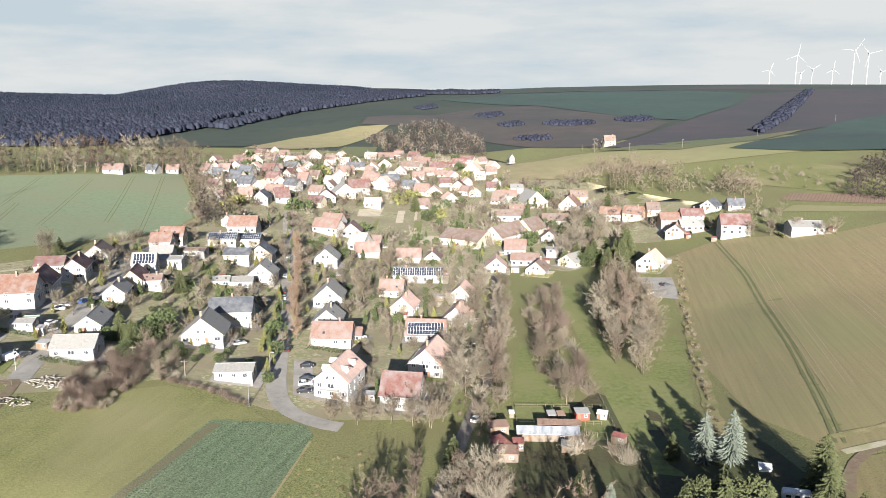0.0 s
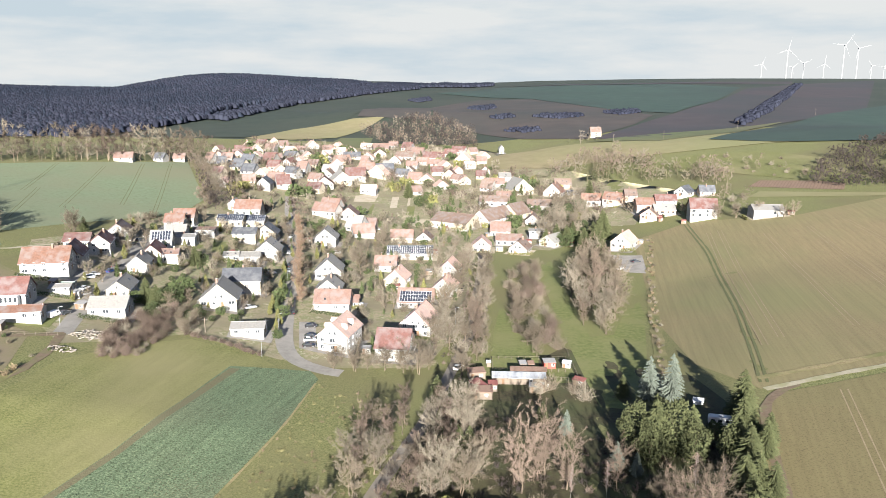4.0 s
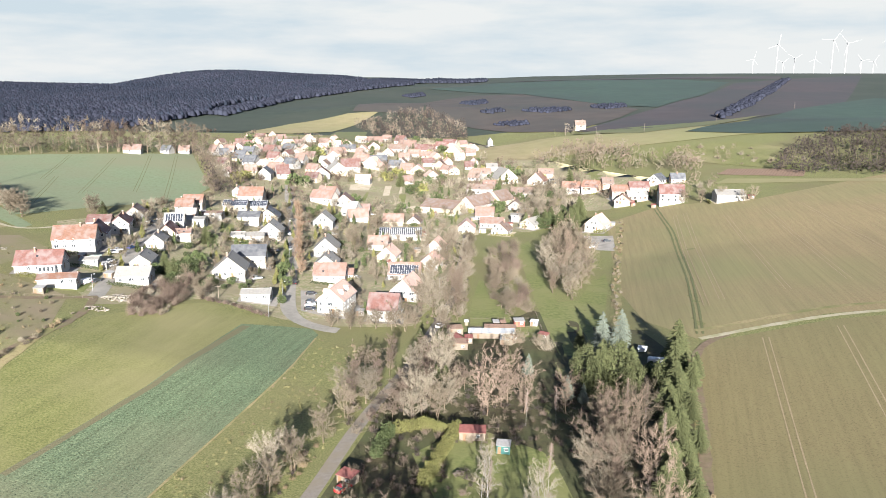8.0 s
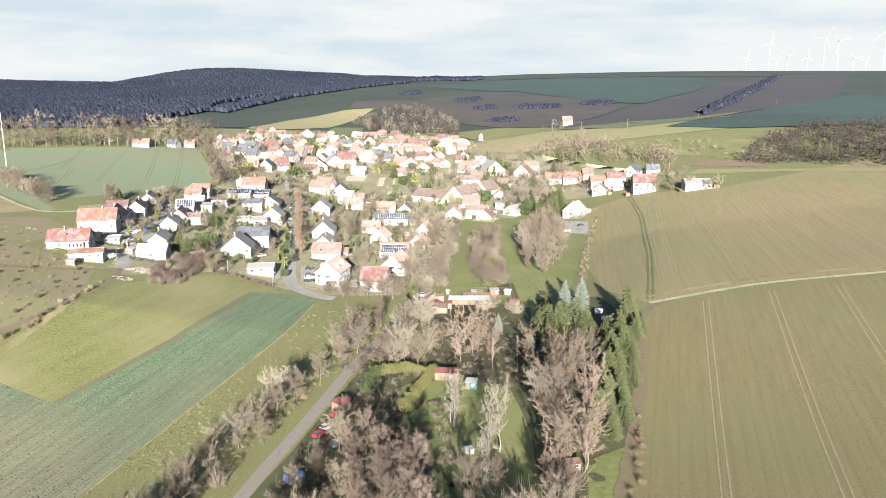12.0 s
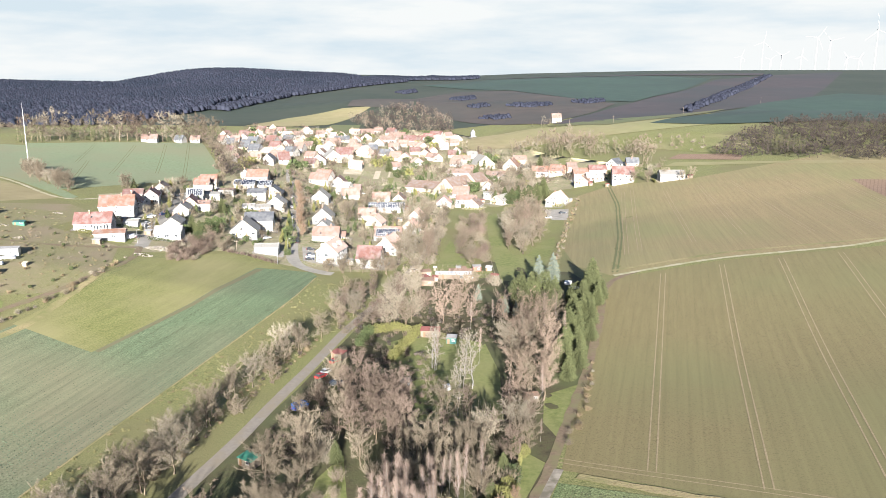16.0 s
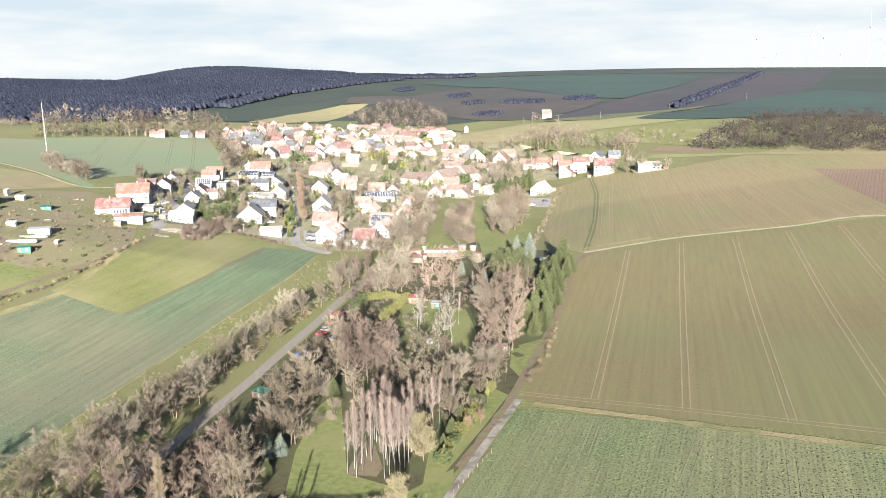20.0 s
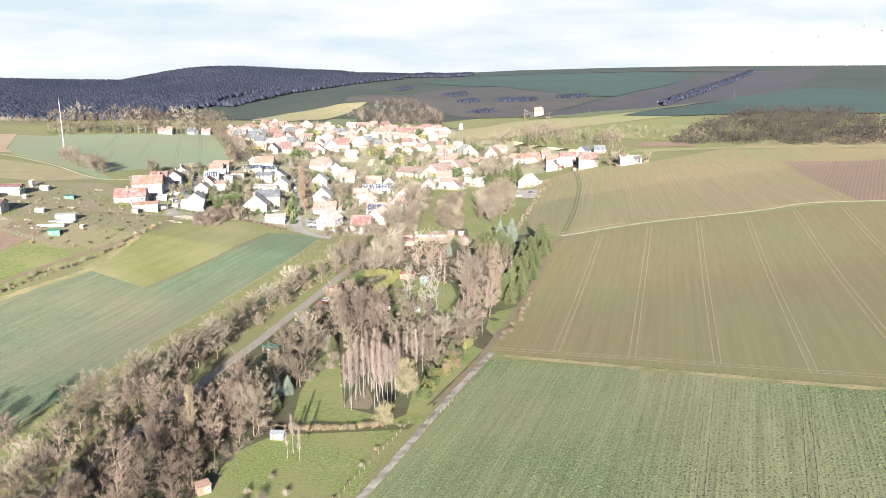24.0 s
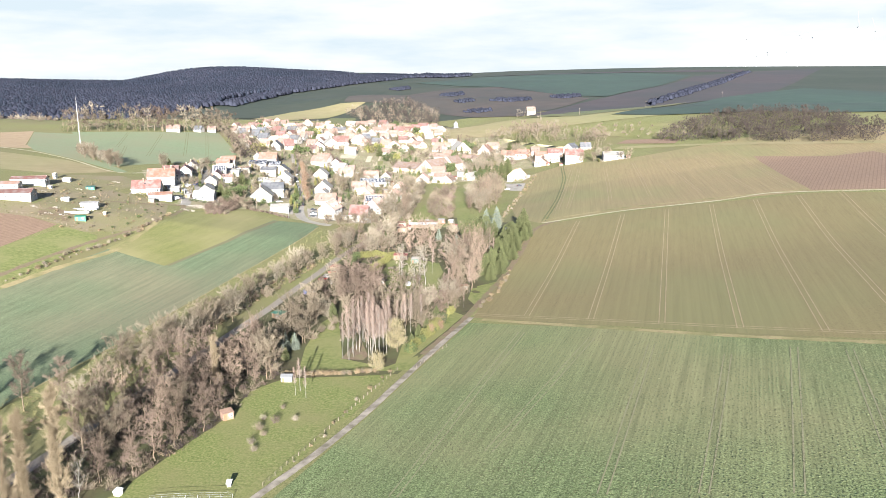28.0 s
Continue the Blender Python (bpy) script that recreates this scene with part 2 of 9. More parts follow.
def patch(name, pts, material, lift, label, category="field", step=None):
    """A field laid over the land: the outline filled and cut into a grid, so that it follows the slopes."""
    bm = bmesh.new()
    f = bm.faces.new([bm.verts.new((x, y, 0)) for x, y in pts])
    bmesh.ops.triangulate(bm, faces=[f])
    x0, x1 = min(p[0] for p in pts), max(p[0] for p in pts)
    y0, y1 = min(p[1] for p in pts), max(p[1] for p in pts)
    step = step or max(5.0, max(x1 - x0, y1 - y0) / 45)
    for axis, a, b in ((0, x0, x1), (1, y0, y1)):
        for c in np.arange(math.floor(a / step) * step + step, b, step):
            co, no = [0, 0, 0], [0, 0, 0]
            co[axis], no[axis] = float(c), 1
            bmesh.ops.bisect_plane(bm, geom=bm.verts[:] + bm.edges[:] + bm.faces[:], plane_co=co, plane_no=no)
    co = np.array([v.co for v in bm.verts])
    for v, z in zip(bm.verts, ground_z(co[:, 0], co[:, 1])):
        v.co.z = z + lift
    for f in bm.faces:
        f.smooth = True
    bmesh.ops.recalc_face_normals(bm, faces=bm.faces)
    if sum(f.normal.z for f in bm.faces) < 0:
        bmesh.ops.reverse_faces(bm, faces=bm.faces)
    return tagged(part(name, bm, material), label, category, kind="structure")


def ribbon_mesh(pts, width, lift, step=4.0, wobble=0.0):
    """Vertices and faces of a band of even width along a line of points, laid on the land."""
    p = np.array(pts, float)
    d = np.r_[0, np.cumsum(np.linalg.norm(np.diff(p, axis=0), axis=1))]
    s = np.linspace(0, d[-1], max(3, int(d[-1] / step)))
    k = np.ones(5) / 5
    x, y = np.interp(s, d, p[:, 0]), np.interp(s, d, p[:, 1])
    if len(s) > 8:
        x[2:-2], y[2:-2] = np.convolve(x, k, "valid"), np.convolve(y, k, "valid")
    tx, ty = np.gradient(x), np.gradient(y)
    n = np.hypot(tx, ty)
    ox, oy = -ty / n, tx / n
    w = width / 2 * (1 + wobble * np.sin(s * 0.7) * np.cos(s * 0.23))
    rows = []
    for side in (1, 0, -1):
        rx, ry = x + ox * w * side, y + oy * w * side
        rows.append(np.stack([rx, ry, ground_z(rx, ry) + lift], -1))
    m = len(s)
    faces = []
    for r in range(2):
        for i in range(m - 1):
            faces.append((r * m + i, (r + 1) * m + i, (r + 1) * m + i + 1, r * m + i + 1))
    return np.concatenate(rows).tolist(), faces


def ribbon(name, pts, width, material, lift, label, category="road", step=4.0, wobble=0.0):
    v, f = ribbon_mesh(pts, width, lift, step, wobble)
    return tagged(mesh_part(name, v, f, material, smooth=True), label, category, kind="structure")


# ---- fields, roads and tracks ----
patch("field", [(-88, 84.4), (-117.9, 96.3), (-113, 119), (-107, 150), (-104, 175), (-89, 196), (-76, 206), (-53, 199), (-47, 194), (-59.4, 188.9), (-64.5, 163), (-72, 132)], OLIVE, 0.06,
      "olive-green mown grassland field beside the hedge")
patch("field", [(-134.7, 35.9), (-117, 96), (-88, 84.4), (-72, 132), (-64.5, 163), (-59.4, 188.9), (-46.4, 192), (-35.9, 193.2), (-32.7, 187.6), (-34.7, 171.6), (-37.5, 151.5), (-52.8, 89.9), (-67.8, 24.2), (-75, -11.0),
                (-84, -45), (-95, -110), (-190, -110), (-160, -20)], CROP_LEFT, 0.05, "leafy blue-green crop in a long sloping field")
patch("field", [(-87.5, 85.5), (-71.5, 133), (-64, 164), (-59, 187), (-56, 188), (-62, 163), (-69.8, 132), (-86, 85)], CROPSOIL, 0.08, "thinly grown brown strip at the edge of the crop", "field")
patch("field", [(-157.4, 80.5), (-146.1, 118.7), (-128.6, 112), (-123.6, 99.6), (-145, 20), (-170, 20)], LAWN, 0.06, "bright green young crop in a narrow field")
patch("field", [(-200, 128), (-166.3, 127.3), (-150.9, 120.3), (-157.4, 80.5), (-170, 60), (-215, 80)], SOIL, 0.06, "bare brown ploughed field")
patch("field", [(93.3, 170), (83, 195), (85, 246), (112, 392), (148, 408), (193, 385), (263, 408), (330, 430), (470, 420), (470, 100), (275, 151), (244, 171), (200, 176), (141, 181)], WHEAT_UP, 0.06,
      "brown-green winter wheat field with tractor lines")
patch("field", [(94, 166), (140, 175), (199, 170), (243, 165), (273, 146), (470, 90), (470, -160), (158, -54), (123.7, -34), (77.7, -4), (47, 14), (68, 90), (82, 142)], WHEAT, 0.07,
      "brown-green winter wheat field between two farm tracks")
patch("field", [(45.4, 8.4), (77.4, -8.4), (123, -38.5), (157, -58), (470, -170), (470, -420), (-60, -420), (-40, -190), (-4.1, -110), (13.8, -70)], CROP, 0.06,
      "leafy blue-green crop field with drill rows")
patch("field", [(275.7, 326.8), (246, 172.3), (277.3, 153.9), (345, 130), (345, 290), (318, 290)], SOIL, 0.12, "reddish brown ploughed field patch")


TAN = noise_material("pale stubble and painted sun patch", [(0.19, 0.16, 0.085), (0.25, 0.21, 0.12)], 0.08, big=0.006, big_colour=(0.20, 0.20, 0.09), bump=0.1, bump_scale=0.8)
TANSOIL = noise_material("pale brown soil", [(0.25, 0.18, 0.11), (0.30, 0.23, 0.15)], 0.2, bump=0.06, bump_scale=1)
FARGRASS = noise_material("hillside grass", [(0.080, 0.102, 0.043), (0.120, 0.139, 0.060)], 0.06, big=0.006, big_colour=(0.120, 0.115, 0.060))
# cloud shadow over the hill is put into these dark field colours
TEAL = noise_material("winter wheat, cloud shade in colour", [(0.026, 0.050, 0.040), (0.044, 0.074, 0.056)], 0.04, big=0.004, big_colour=(0.032, 0.05, 0.042))
FARSOIL = noise_material("brown hill soil, cloud shade in colour", [(0.052, 0.044, 0.040), (0.078, 0.064, 0.056)], 0.03, big=0.005, big_colour=(0.045, 0.046, 0.042))
FARSOIL2 = noise_material("purple-brown hill soil, cloud shade in colour", [(0.045, 0.038, 0.042), (0.064, 0.052, 0.054)], 0.03, big=0.005, big_colour=(0.04, 0.042, 0.044))
GARDEN = noise_material("garden ground", [(0.099, 0.111, 0.047), (0.298, 0.249, 0.172), (0.166, 0.177, 0.077), (0.508, 0.442, 0.354)], 0.3, bump=0.08, bump_scale=1.5, big=0.05, big_colour=(0.199, 0.172, 0.111))
YARD = noise_material("rough yard grass", [(0.10, 0.095, 0.045), (0.19, 0.165, 0.09), (0.14, 0.14, 0.06), (0.25, 0.21, 0.14)], 0.8, bump=0.06, bump_scale=2.0, big=0.06, big_colour=(0.19, 0.155, 0.10))
MEADOW = noise_material("tussocky meadow", [(0.063, 0.080, 0.020), (0.133, 0.157, 0.048), (0.224, 0.213, 0.097)], 1.6, bump=0.07, bump_scale=1.2, big=0.05, big_colour=(0.16, 0.155, 0.065))
ASPHALT = noise_material("worn asphalt", [(0.20, 0.185, 0.165), (0.26, 0.245, 0.22)], 0.8, big=0.15, big_colour=(0.29, 0.27, 0.24), bump=0.004)
LANE = noise_material("old pale asphalt", [(0.165, 0.145, 0.125), (0.235, 0.21, 0.18)], 0.9, big=0.2, big_colour=(0.20, 0.17, 0.13), bump=0.01)
DIRT = noise_material("trodden dirt", [(0.117, 0.082, 0.055), (0.187, 0.140, 0.098)], 0.8, big=0.25, big_colour=(0.148, 0.133, 0.070), bump=0.05)
PALE = noise_material("pale gravel", [(0.30, 0.27, 0.19), (0.40, 0.36, 0.27)], 0.9, big=0.2, big_colour=(0.26, 0.25, 0.14), bump=0.02)
CONC = noise_material("concrete slabs", [(0.17, 0.145, 0.12), (0.27, 0.24, 0.20), (0.32, 0.285, 0.24)], 0.45, big=0.3, big_colour=(0.13, 0.115, 0.085), bump=0.01)
PAVING = noise_material("grey paving", [(0.25, 0.23, 0.21), (0.34, 0.32, 0.29)], 1.5, big=0.2, big_colour=(0.22, 0.20, 0.18), bump=0.01)
SANDY = noise_material("sandy gravel", [(0.38, 0.32, 0.24), (0.48, 0.42, 0.33)], 1.0, big=0.2, big_colour=(0.36, 0.31, 0.22))
DRYGRASS = noise_material("dry grass", [(0.16, 0.13, 0.06), (0.27, 0.22, 0.12), (0.20, 0.19, 0.075)], 0.9, bump=0.1, bump_scale=1.6, big=0.1, big_colour=(0.15, 0.15, 0.06))
WHEEL = noise_material("packed wheel mark", [(0.204, 0.159, 0.092), (0.294, 0.232, 0.147)], 1.0, bump=0.03)
GREENRUT = noise_material("grown-over wheel rut", [(0.09, 0.10, 0.04), (0.13, 0.13, 0.06)], 1.0, bump=0.05)
CROPRUT = noise_material("wheel rut in the crop", [(0.162, 0.157, 0.092), (0.216, 0.205, 0.124)], 1.0, bump=0.08)


# litter darkened to hold the tree belt's shadow in its colour
LITTER = noise_material("leaf litter and grass, tree shade in colour", [(0.036, 0.033, 0.017), (0.066, 0.056, 0.029), (0.062, 0.07, 0.028)], 0.7, bump=0.08, bump_scale=1.6, big=0.06, big_colour=(0.07, 0.08, 0.033))
# blue haze and cloud shadow over the hills are put into both colours
FOREST_BARE = noise_material("bare crowns, haze and shade in colour", [(0.021, 0.023, 0.036), (0.028, 0.031, 0.044)], 0.02, rough=1.0, spec=0.05, islands=0.22)
FOREST_DARK = noise_material("conifer crowns, haze and shade in colour", [(0.016, 0.020, 0.031), (0.021, 0.026, 0.038)], 0.02, rough=1.0, spec=0.05, islands=0.22)


def tram_line(pts, material, width=0.34):
    """Two parallel wheel marks of a tractor."""
    p = np.array(pts, float)
    d = np.gradient(p, axis=0)
    n = np.stack([-d[:, 1], d[:, 0]], -1) / np.linalg.norm(d, axis=1, keepdims=True)
    root = new("tractor_line")
    for s in (-0.95, 0.95):
        v, f = ribbon_mesh(p + n * s, width, 0.11, 5.0, 0.3)
        mesh_part("wheel_mark", v, f, material, root, True)
    tagged(root, "pair of tractor wheel marks pressed into the field", "track", kind="structure")


# ---- far hillsides, with cloud shade in the darker field colours ----
patch("field", [(38.1, 704.1), (64.4, 732.4), (116.0, 743.3), (146.0, 733.7), (211.2, 705.4), (298.8, 749.0), (522.2, 931.9), (349.7, 620.7), (283.2, 638.7), (190.1, 632.3), (144.8, 632.5), (83.0, 648.2), (45.8, 653.5)], TAN, 0.5, "pale tan stubble field on the slope behind the village", "field")
patch("field", [(147.6, 741.8), (189.5, 761.5), (300.1, 810.8), (411.9, 905.3), (294.8, 738.8), (210.1, 701.7)], FARGRASS, 0.9, "green grassy strip on the hillside", "field")
patch("field", [(250.0, 686.9), (350.1, 793.0), (504.0, 1008.0), (770.0, 1300.0), (900.0, 1000.0), (580.0, 560.0), (432.0, 540.0), (343.9, 606.0), (292.4, 638.9)], TEAL, 1, "green winter wheat field on the hill, cloud shade in colour", "field")
patch("field", [(-2.3, 993.0), (-13.1, 1381.9), (87.8, 1611.9), (191.1, 1567.2), (295.3, 1043.6), (243.1, 927.3), (153.2, 770.5), (94.4, 838.4), (44.6, 931.6)], FARSOIL, 0.6, "purple-brown ploughed field on the hill, cloud shade in colour", "field")
patch("field", [(-4.5, 1876.3), (178.6, 2163.2), (412.6, 2273.5), (692.9, 2352.3), (793.2, 2050.2), (493.0, 1383.2), (329.8, 1071.7), (274.9, 1145.9), (196.2, 1564.0)], TEAL, 0.8, "blue-green wheat field across the hill, cloud shade in colour", "field")
patch("field", [(157.8, 766.3), (249.2, 925.4), (324.0, 1052.5), (497.9, 1383.0), (780.9, 1981.7), (1028.0, 2283.5), (1488.7, 2686.0), (625.0, 1118.5), (371.5, 856.0), (216.2, 722.4)], FARSOIL2, 0.7, "brown ploughed field up to the ridge, cloud shade in colour", "field")
patch("field", [(-337.3, 882.4), (-284.2, 985.2), (-238.2, 1270.3), (-147.7, 1559.6), (-70.9, 1713.1), (-42.4, 1376.6), (-117.1, 1004.4), (-173.8, 921.4), (-216.5, 853.9), (-275.1, 845.7)], FARGRASS_SHADE, 0.6, "green hillside meadow beside the woods", "field")
# the sun patch between cloud shadows is put in as a pale field
patch("field", [(-214.1, 844.2), (-176.4, 935.8), (-110.5, 1009.8), (-67.6, 1016.8), (-95.1, 927.1), (-114.7, 871.9), (-159.5, 843.9)], TAN, 0.7, "pale meadow on the slope, sun patch in its colour", "field")
patch("field", [(-114.5, 824.5), (-108.6, 873.1), (-72.8, 880.0), (-70.8, 798.2), (-97.7, 783.5)], FARGRASS, 0.8, "small green field below the wooded knoll", "field")
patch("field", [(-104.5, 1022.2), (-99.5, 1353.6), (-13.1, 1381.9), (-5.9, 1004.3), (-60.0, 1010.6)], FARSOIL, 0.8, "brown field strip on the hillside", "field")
patch("field", [(157.8, 2308.7), (439.0, 2420.0), (748.3, 2541.9), (1158.3, 2575.2), (1048.9, 2330.3), (707.6, 2402.8), (416.7, 2296.4)], FARSOIL2, 0.9, "brown strip below the ridge, cloud shade in colour", "field")
patch("field", [(177.3, 587.9), (260.4, 456.2), (299.4, 528.2), (268.5, 604.4), (211.4, 614.5)], OLIVE, 0.3, "rough grassy slope with bushes", "grassland")
patch("field", [(195.0, 447.0), (263.5, 408.4), (368.6, 314.9), (374.8, 326.1), (289.2, 400.0), (208.2, 459.6)], TAN, 0.25, "strip of dry straw-coloured grass", "grassland")
patch("field", [(207.6, 477.8), (250.4, 438.0), (264.3, 463.5), (221.0, 493.1)], SOIL, 0.25, "narrow brown field strip below the woods", "field")
patch("field", [(-194.9, 294.6), (-187.2, 306.0), (-174.1, 329.3), (-158.4, 354.0), (-144.3, 376.8), (-137.7, 402.1), (-138.1, 437.9), (-158.5, 487.1), (-186.3, 558.9), (-224.6, 519.4), (-278.8, 476.0), (-294.3, 465.8)], FARGREEN, 0.1, "pale green winter wheat field on a slope", "field")

# ---- gardens, lawns and verges ----
patch("field", [(-109.4, 187.2), (-98.1, 193.3), (-77.6, 210.6), (-48.1, 200.0), (-33.9, 197.8), (-0.4, 200.3), (12.6, 245.9), (24.9, 386.4), (63.0, 373.8), (104.9, 435.8), (127.1, 424.6), (145.8, 478.5), (185.0, 455.1), (33.2, 686.1), (33.6, 823.2), (-203.7, 826.2), (-163.2, 519.8), (-130.3, 421.1), (-141.1, 382.1), (-156.7, 320.2), (-171.6, 296.2), (-139.5, 219.3)], GARDEN, 0.03, "patchy village gardens of grass, soil and gravel", "garden")
patch("field", [(-55.3, -127.8), (-38.8, -106.1), (-30.4, -87.2), (-22.2, -66.4), (-20.1, -49.3), (-12.3, -39.2), (21.4, -37.9), (39.5, 1.2), (60.6, 63.3), (84.9, 140.6), (79.2, 185.9), (45.7, 219.6), (25.0, 192.5), (-1.8, 153.5), (-9.9, 114.4), (-21.3, 63.0), (-38.9, -0.3), (-53.8, -61.6), (-67.8, -105.8)], LITTER, 0.04, "brown leaf litter under the tree belt, shade in its colour", "woodland floor")
patch("field", [(51.1, 332.7), (59.8, 349.7), (58.2, 297.7), (57.3, 230.8), (66.2, 233.0), (77.9, 264.6), (86.2, 275.5), (83.2, 256.0), (67.0, 188.9), (57.6, 166.9), (48.6, 170.2), (48.3, 196.1), (48.4, 238.1), (49.6, 280.7)], LAWN, 0.07, "mown lawn strip between bare trees", "lawn")
patch("field", [(27.7, 265.6), (34.6, 258.2), (37.0, 215.6), (35.2, 200.0), (19.8, 202.1), (23.0, 232.5)], LAWN, 0.075, "rough green grass beside the allotments", "lawn")
patch("field", [(19.7, 200.2), (45.6, 199.8), (45.8, 187.5), (18.8, 187.9)], LAWN, 0.075, "mown allotment lawn", "lawn")
patch("field", [(2.2, 102.0), (17.2, 117.2), (35.7, 101.3), (38.3, 75.4), (36.6, 42.1), (13.5, 42.7), (10.0, 72.9)], LAWN, 0.07, "lawn of the garden among tall trees", "lawn")
patch("field", [(-8.3, 12.9), (-3.5, 24.4), (3.4, -23.2), (17.4, -31.5), (27.5, -22.4), (27.1, -35.3), (-9.0, -33.6), (-10.1, -12.8)], LAWN, 0.07, "green clearing beside the birch plantation", "lawn")
patch("field", [(-37.5, -103.4), (-30.8, -85.8), (-22.5, -65.4), (-20.3, -48.5), (-12.3, -39.2), (19.7, -37.7), (13.0, -59.2), (1.8, -86.6), (-8.5, -108.9), (-18.9, -122.9), (-35.4, -122.6)], MEADOW, 0.07, "bright green meadow along the farm track", "meadow")
patch("field", [(19.7, -37.7), (22, -12), (30, 6), (40, 24), (44, 18), (36, -1), (26.5, -22)], LAWN, 0.075, "rough grass beside the birch plantation", "lawn")
patch("field", [(46.5, 39.9), (49.2, 57.6), (60.3, 63.9), (54.7, 43.3), (48.8, 30.1)], LAWN, 0.08, "small green plot beside the dirt track", "lawn")
patch("field", [(2.8, -23.5), (7.4, -3.4), (11.3, -20.9), (10.1, -24.9)], DIRT, 0.09, "trampled brown ground under birch trees", "ground")
patch("field", [(-21.4, 308.7), (-9.8, 307.1), (-9.7, 269.4), (-19.0, 272.1)], LAWN, 0.09, "small mown garden lawn", "lawn")
patch("field", [(2.6, 282.9), (10.0, 281.4), (8.5, 266.2), (2.5, 269.5)], LAWN, 0.09, "small mown garden lawn", "lawn")
patch("field", [(-42.2, 331.6), (-34.2, 333.3), (-32.8, 319.0), (-40.3, 315.9)], LAWN, 0.09, "small mown garden lawn", "lawn")
patch("field", [(-41.9, 498.4), (-29.9, 492.5), (-31.7, 464.0), (-43.6, 463.9)], LAWN, 0.09, "small mown garden lawn", "lawn")
patch("field", [(-24.9, 499.2), (-12.8, 501.0), (-13.0, 467.8), (-26.7, 465.7)], LAWN, 0.09, "small mown garden lawn", "lawn")
patch("field", [(-60.9, 546.7), (-47.7, 570.1), (-48.7, 543.2), (-58.8, 527.4)], LAWN, 0.09, "small mown garden lawn", "lawn")
patch("field", [(-105.2, 336.2), (-99.0, 340.3), (-95.0, 321.7), (-101.0, 318.0)], LAWN, 0.09, "small mown garden lawn", "lawn")
patch("field", [(91.7, 364.3), (107.7, 356.2), (101.3, 321.1), (92.0, 326.5)], PAVING, 0.1, "grey paved yard behind a house", "yard")
patch("field", [(-47.2, 238.2), (-41.6, 240.4), (-36.7, 210.3), (-42.6, 211.8)], PAVING, 0.1, "parking bays beside the road", "yard")
patch("field", [(-55.6, 518.1), (-40.3, 536.7), (-41.1, 506.0), (-54.8, 496.6)], SANDY, 0.1, "paved square in the village", "yard")
patch("field", [(-30.2, 530.3), (-16.9, 537.2), (-16.6, 504.1), (-22.2, 496.4), (-29.8, 490.9)], SANDY, 0.1, "pale sandy sports court", "court")
patch("field", [(-28.1, 460.6), (-1.0, 458.7), (21.1, 426.2), (-7.3, 432.1)], SANDY, 0.1, "paved courtyard between farm barns", "yard")
patch("field", [(-208, 122), (-212, 238), (-172, 262), (-150, 246), (-158, 210), (-120, 192), (-113, 165), (-114, 128), (-136, 114), (-166, 128)], YARD, 0.045, "rough tan grass and bare soil of the yard", "yard")
patch("field", [(-168.9, 132.8), (-166.5, 148.8), (-152.1, 142.2), (-148.0, 126.2)], DIRT, 0.06, "muddy bare ground of the yard", "ground")
patch("field", [(-319.9, 449.0), (-283.4, 456.4), (-218.2, 323.0), (-176.7, 282.6), (-176.9, 273.1), (-225.6, 311.7), (-266.1, 337.6), (-285.3, 366.5)], FARGREEN, 0.09, "young green wheat beside the hedgerow", "field")
patch("field", [(-241.6, 243.0), (-280.1, 316.5), (-226.1, 303.7), (-182.7, 273.4), (-206.9, 244.2)], TAN, 0.05, "dry straw-coloured grassland on the left slope", "field")
patch("field", [(-292.8, 340.7), (-341.9, 434.5), (-323.5, 456.5), (-286.2, 365.6), (-260.3, 352.1)], TANSOIL, 0.06, "pale brown bare field", "field")

# ---- roads and tracks ----
ribbon("road", [(-26.5, 193.5), (-33, 194.8), (-38.8, 196.6), (-43.3, 201), (-46.3, 207.5), (-48.3, 215), (-52, 236.3), (-57.6, 275.9), (-63.1, 312.5), (-71.1, 358.8), (-77.8, 392.7), (-88, 440), (-95, 480)], 6.0, ASPHALT, 0.12, "grey asphalt village street curving away", "road")
ribbon("track", [(-112, 195), (-109.4, 184), (-108.2, 176), (-109.5, 160.8), (-117, 128), (-128, 100), (-137, 70), (-146, 30)], 2.6, DIRT, 0.13, "rutted dirt track along the field margin", "track", wobble=0.3)
ribbon("track", [(-111, 195), (-122.8, 187.4), (-140, 180), (-165, 178)], 2.8, DIRT, 0.14, "muddy dirt track below the houses", "track", wobble=0.3)
ribbon("road", [(-111.6, 194.1), (-116.8, 221.2), (-121, 251), (-129, 296), (-131.6, 324.2), (-132.5, 350), (-135, 385)], 5.5, ASPHALT, 0.12, "narrow asphalt village street between houses", "road")
ribbon("lane", [(-72, -128), (-60, -85), (-54.5, -59.8), (-46.5, -30.8), (-41.7, -12.3), (-35.9, 11.4), (-31.0, 29.5), (-25.5, 56.6), (-18.8, 85.5), (-12.9, 115.3), (-6.8, 138), (0, 160), (4, 181), (9.1, 204.8), (15.4, 235.5), (17.8, 269.4), (24.1, 331.7), (26, 370)], 3.6, LANE, 0.11, "pale asphalt lane between rows of bare trees", "road")
ribbon("track", [(29, -22), (35.8, -6.1), (43.7, 12.4), (52.6, 39.3), (63.9, 71.8), (76.4, 112.5), (85.5, 148), (90, 160), (95, 167), (104, 171)], 2.6, DIRT, 0.13, "rutted brown dirt farm track", "track", wobble=0.25)
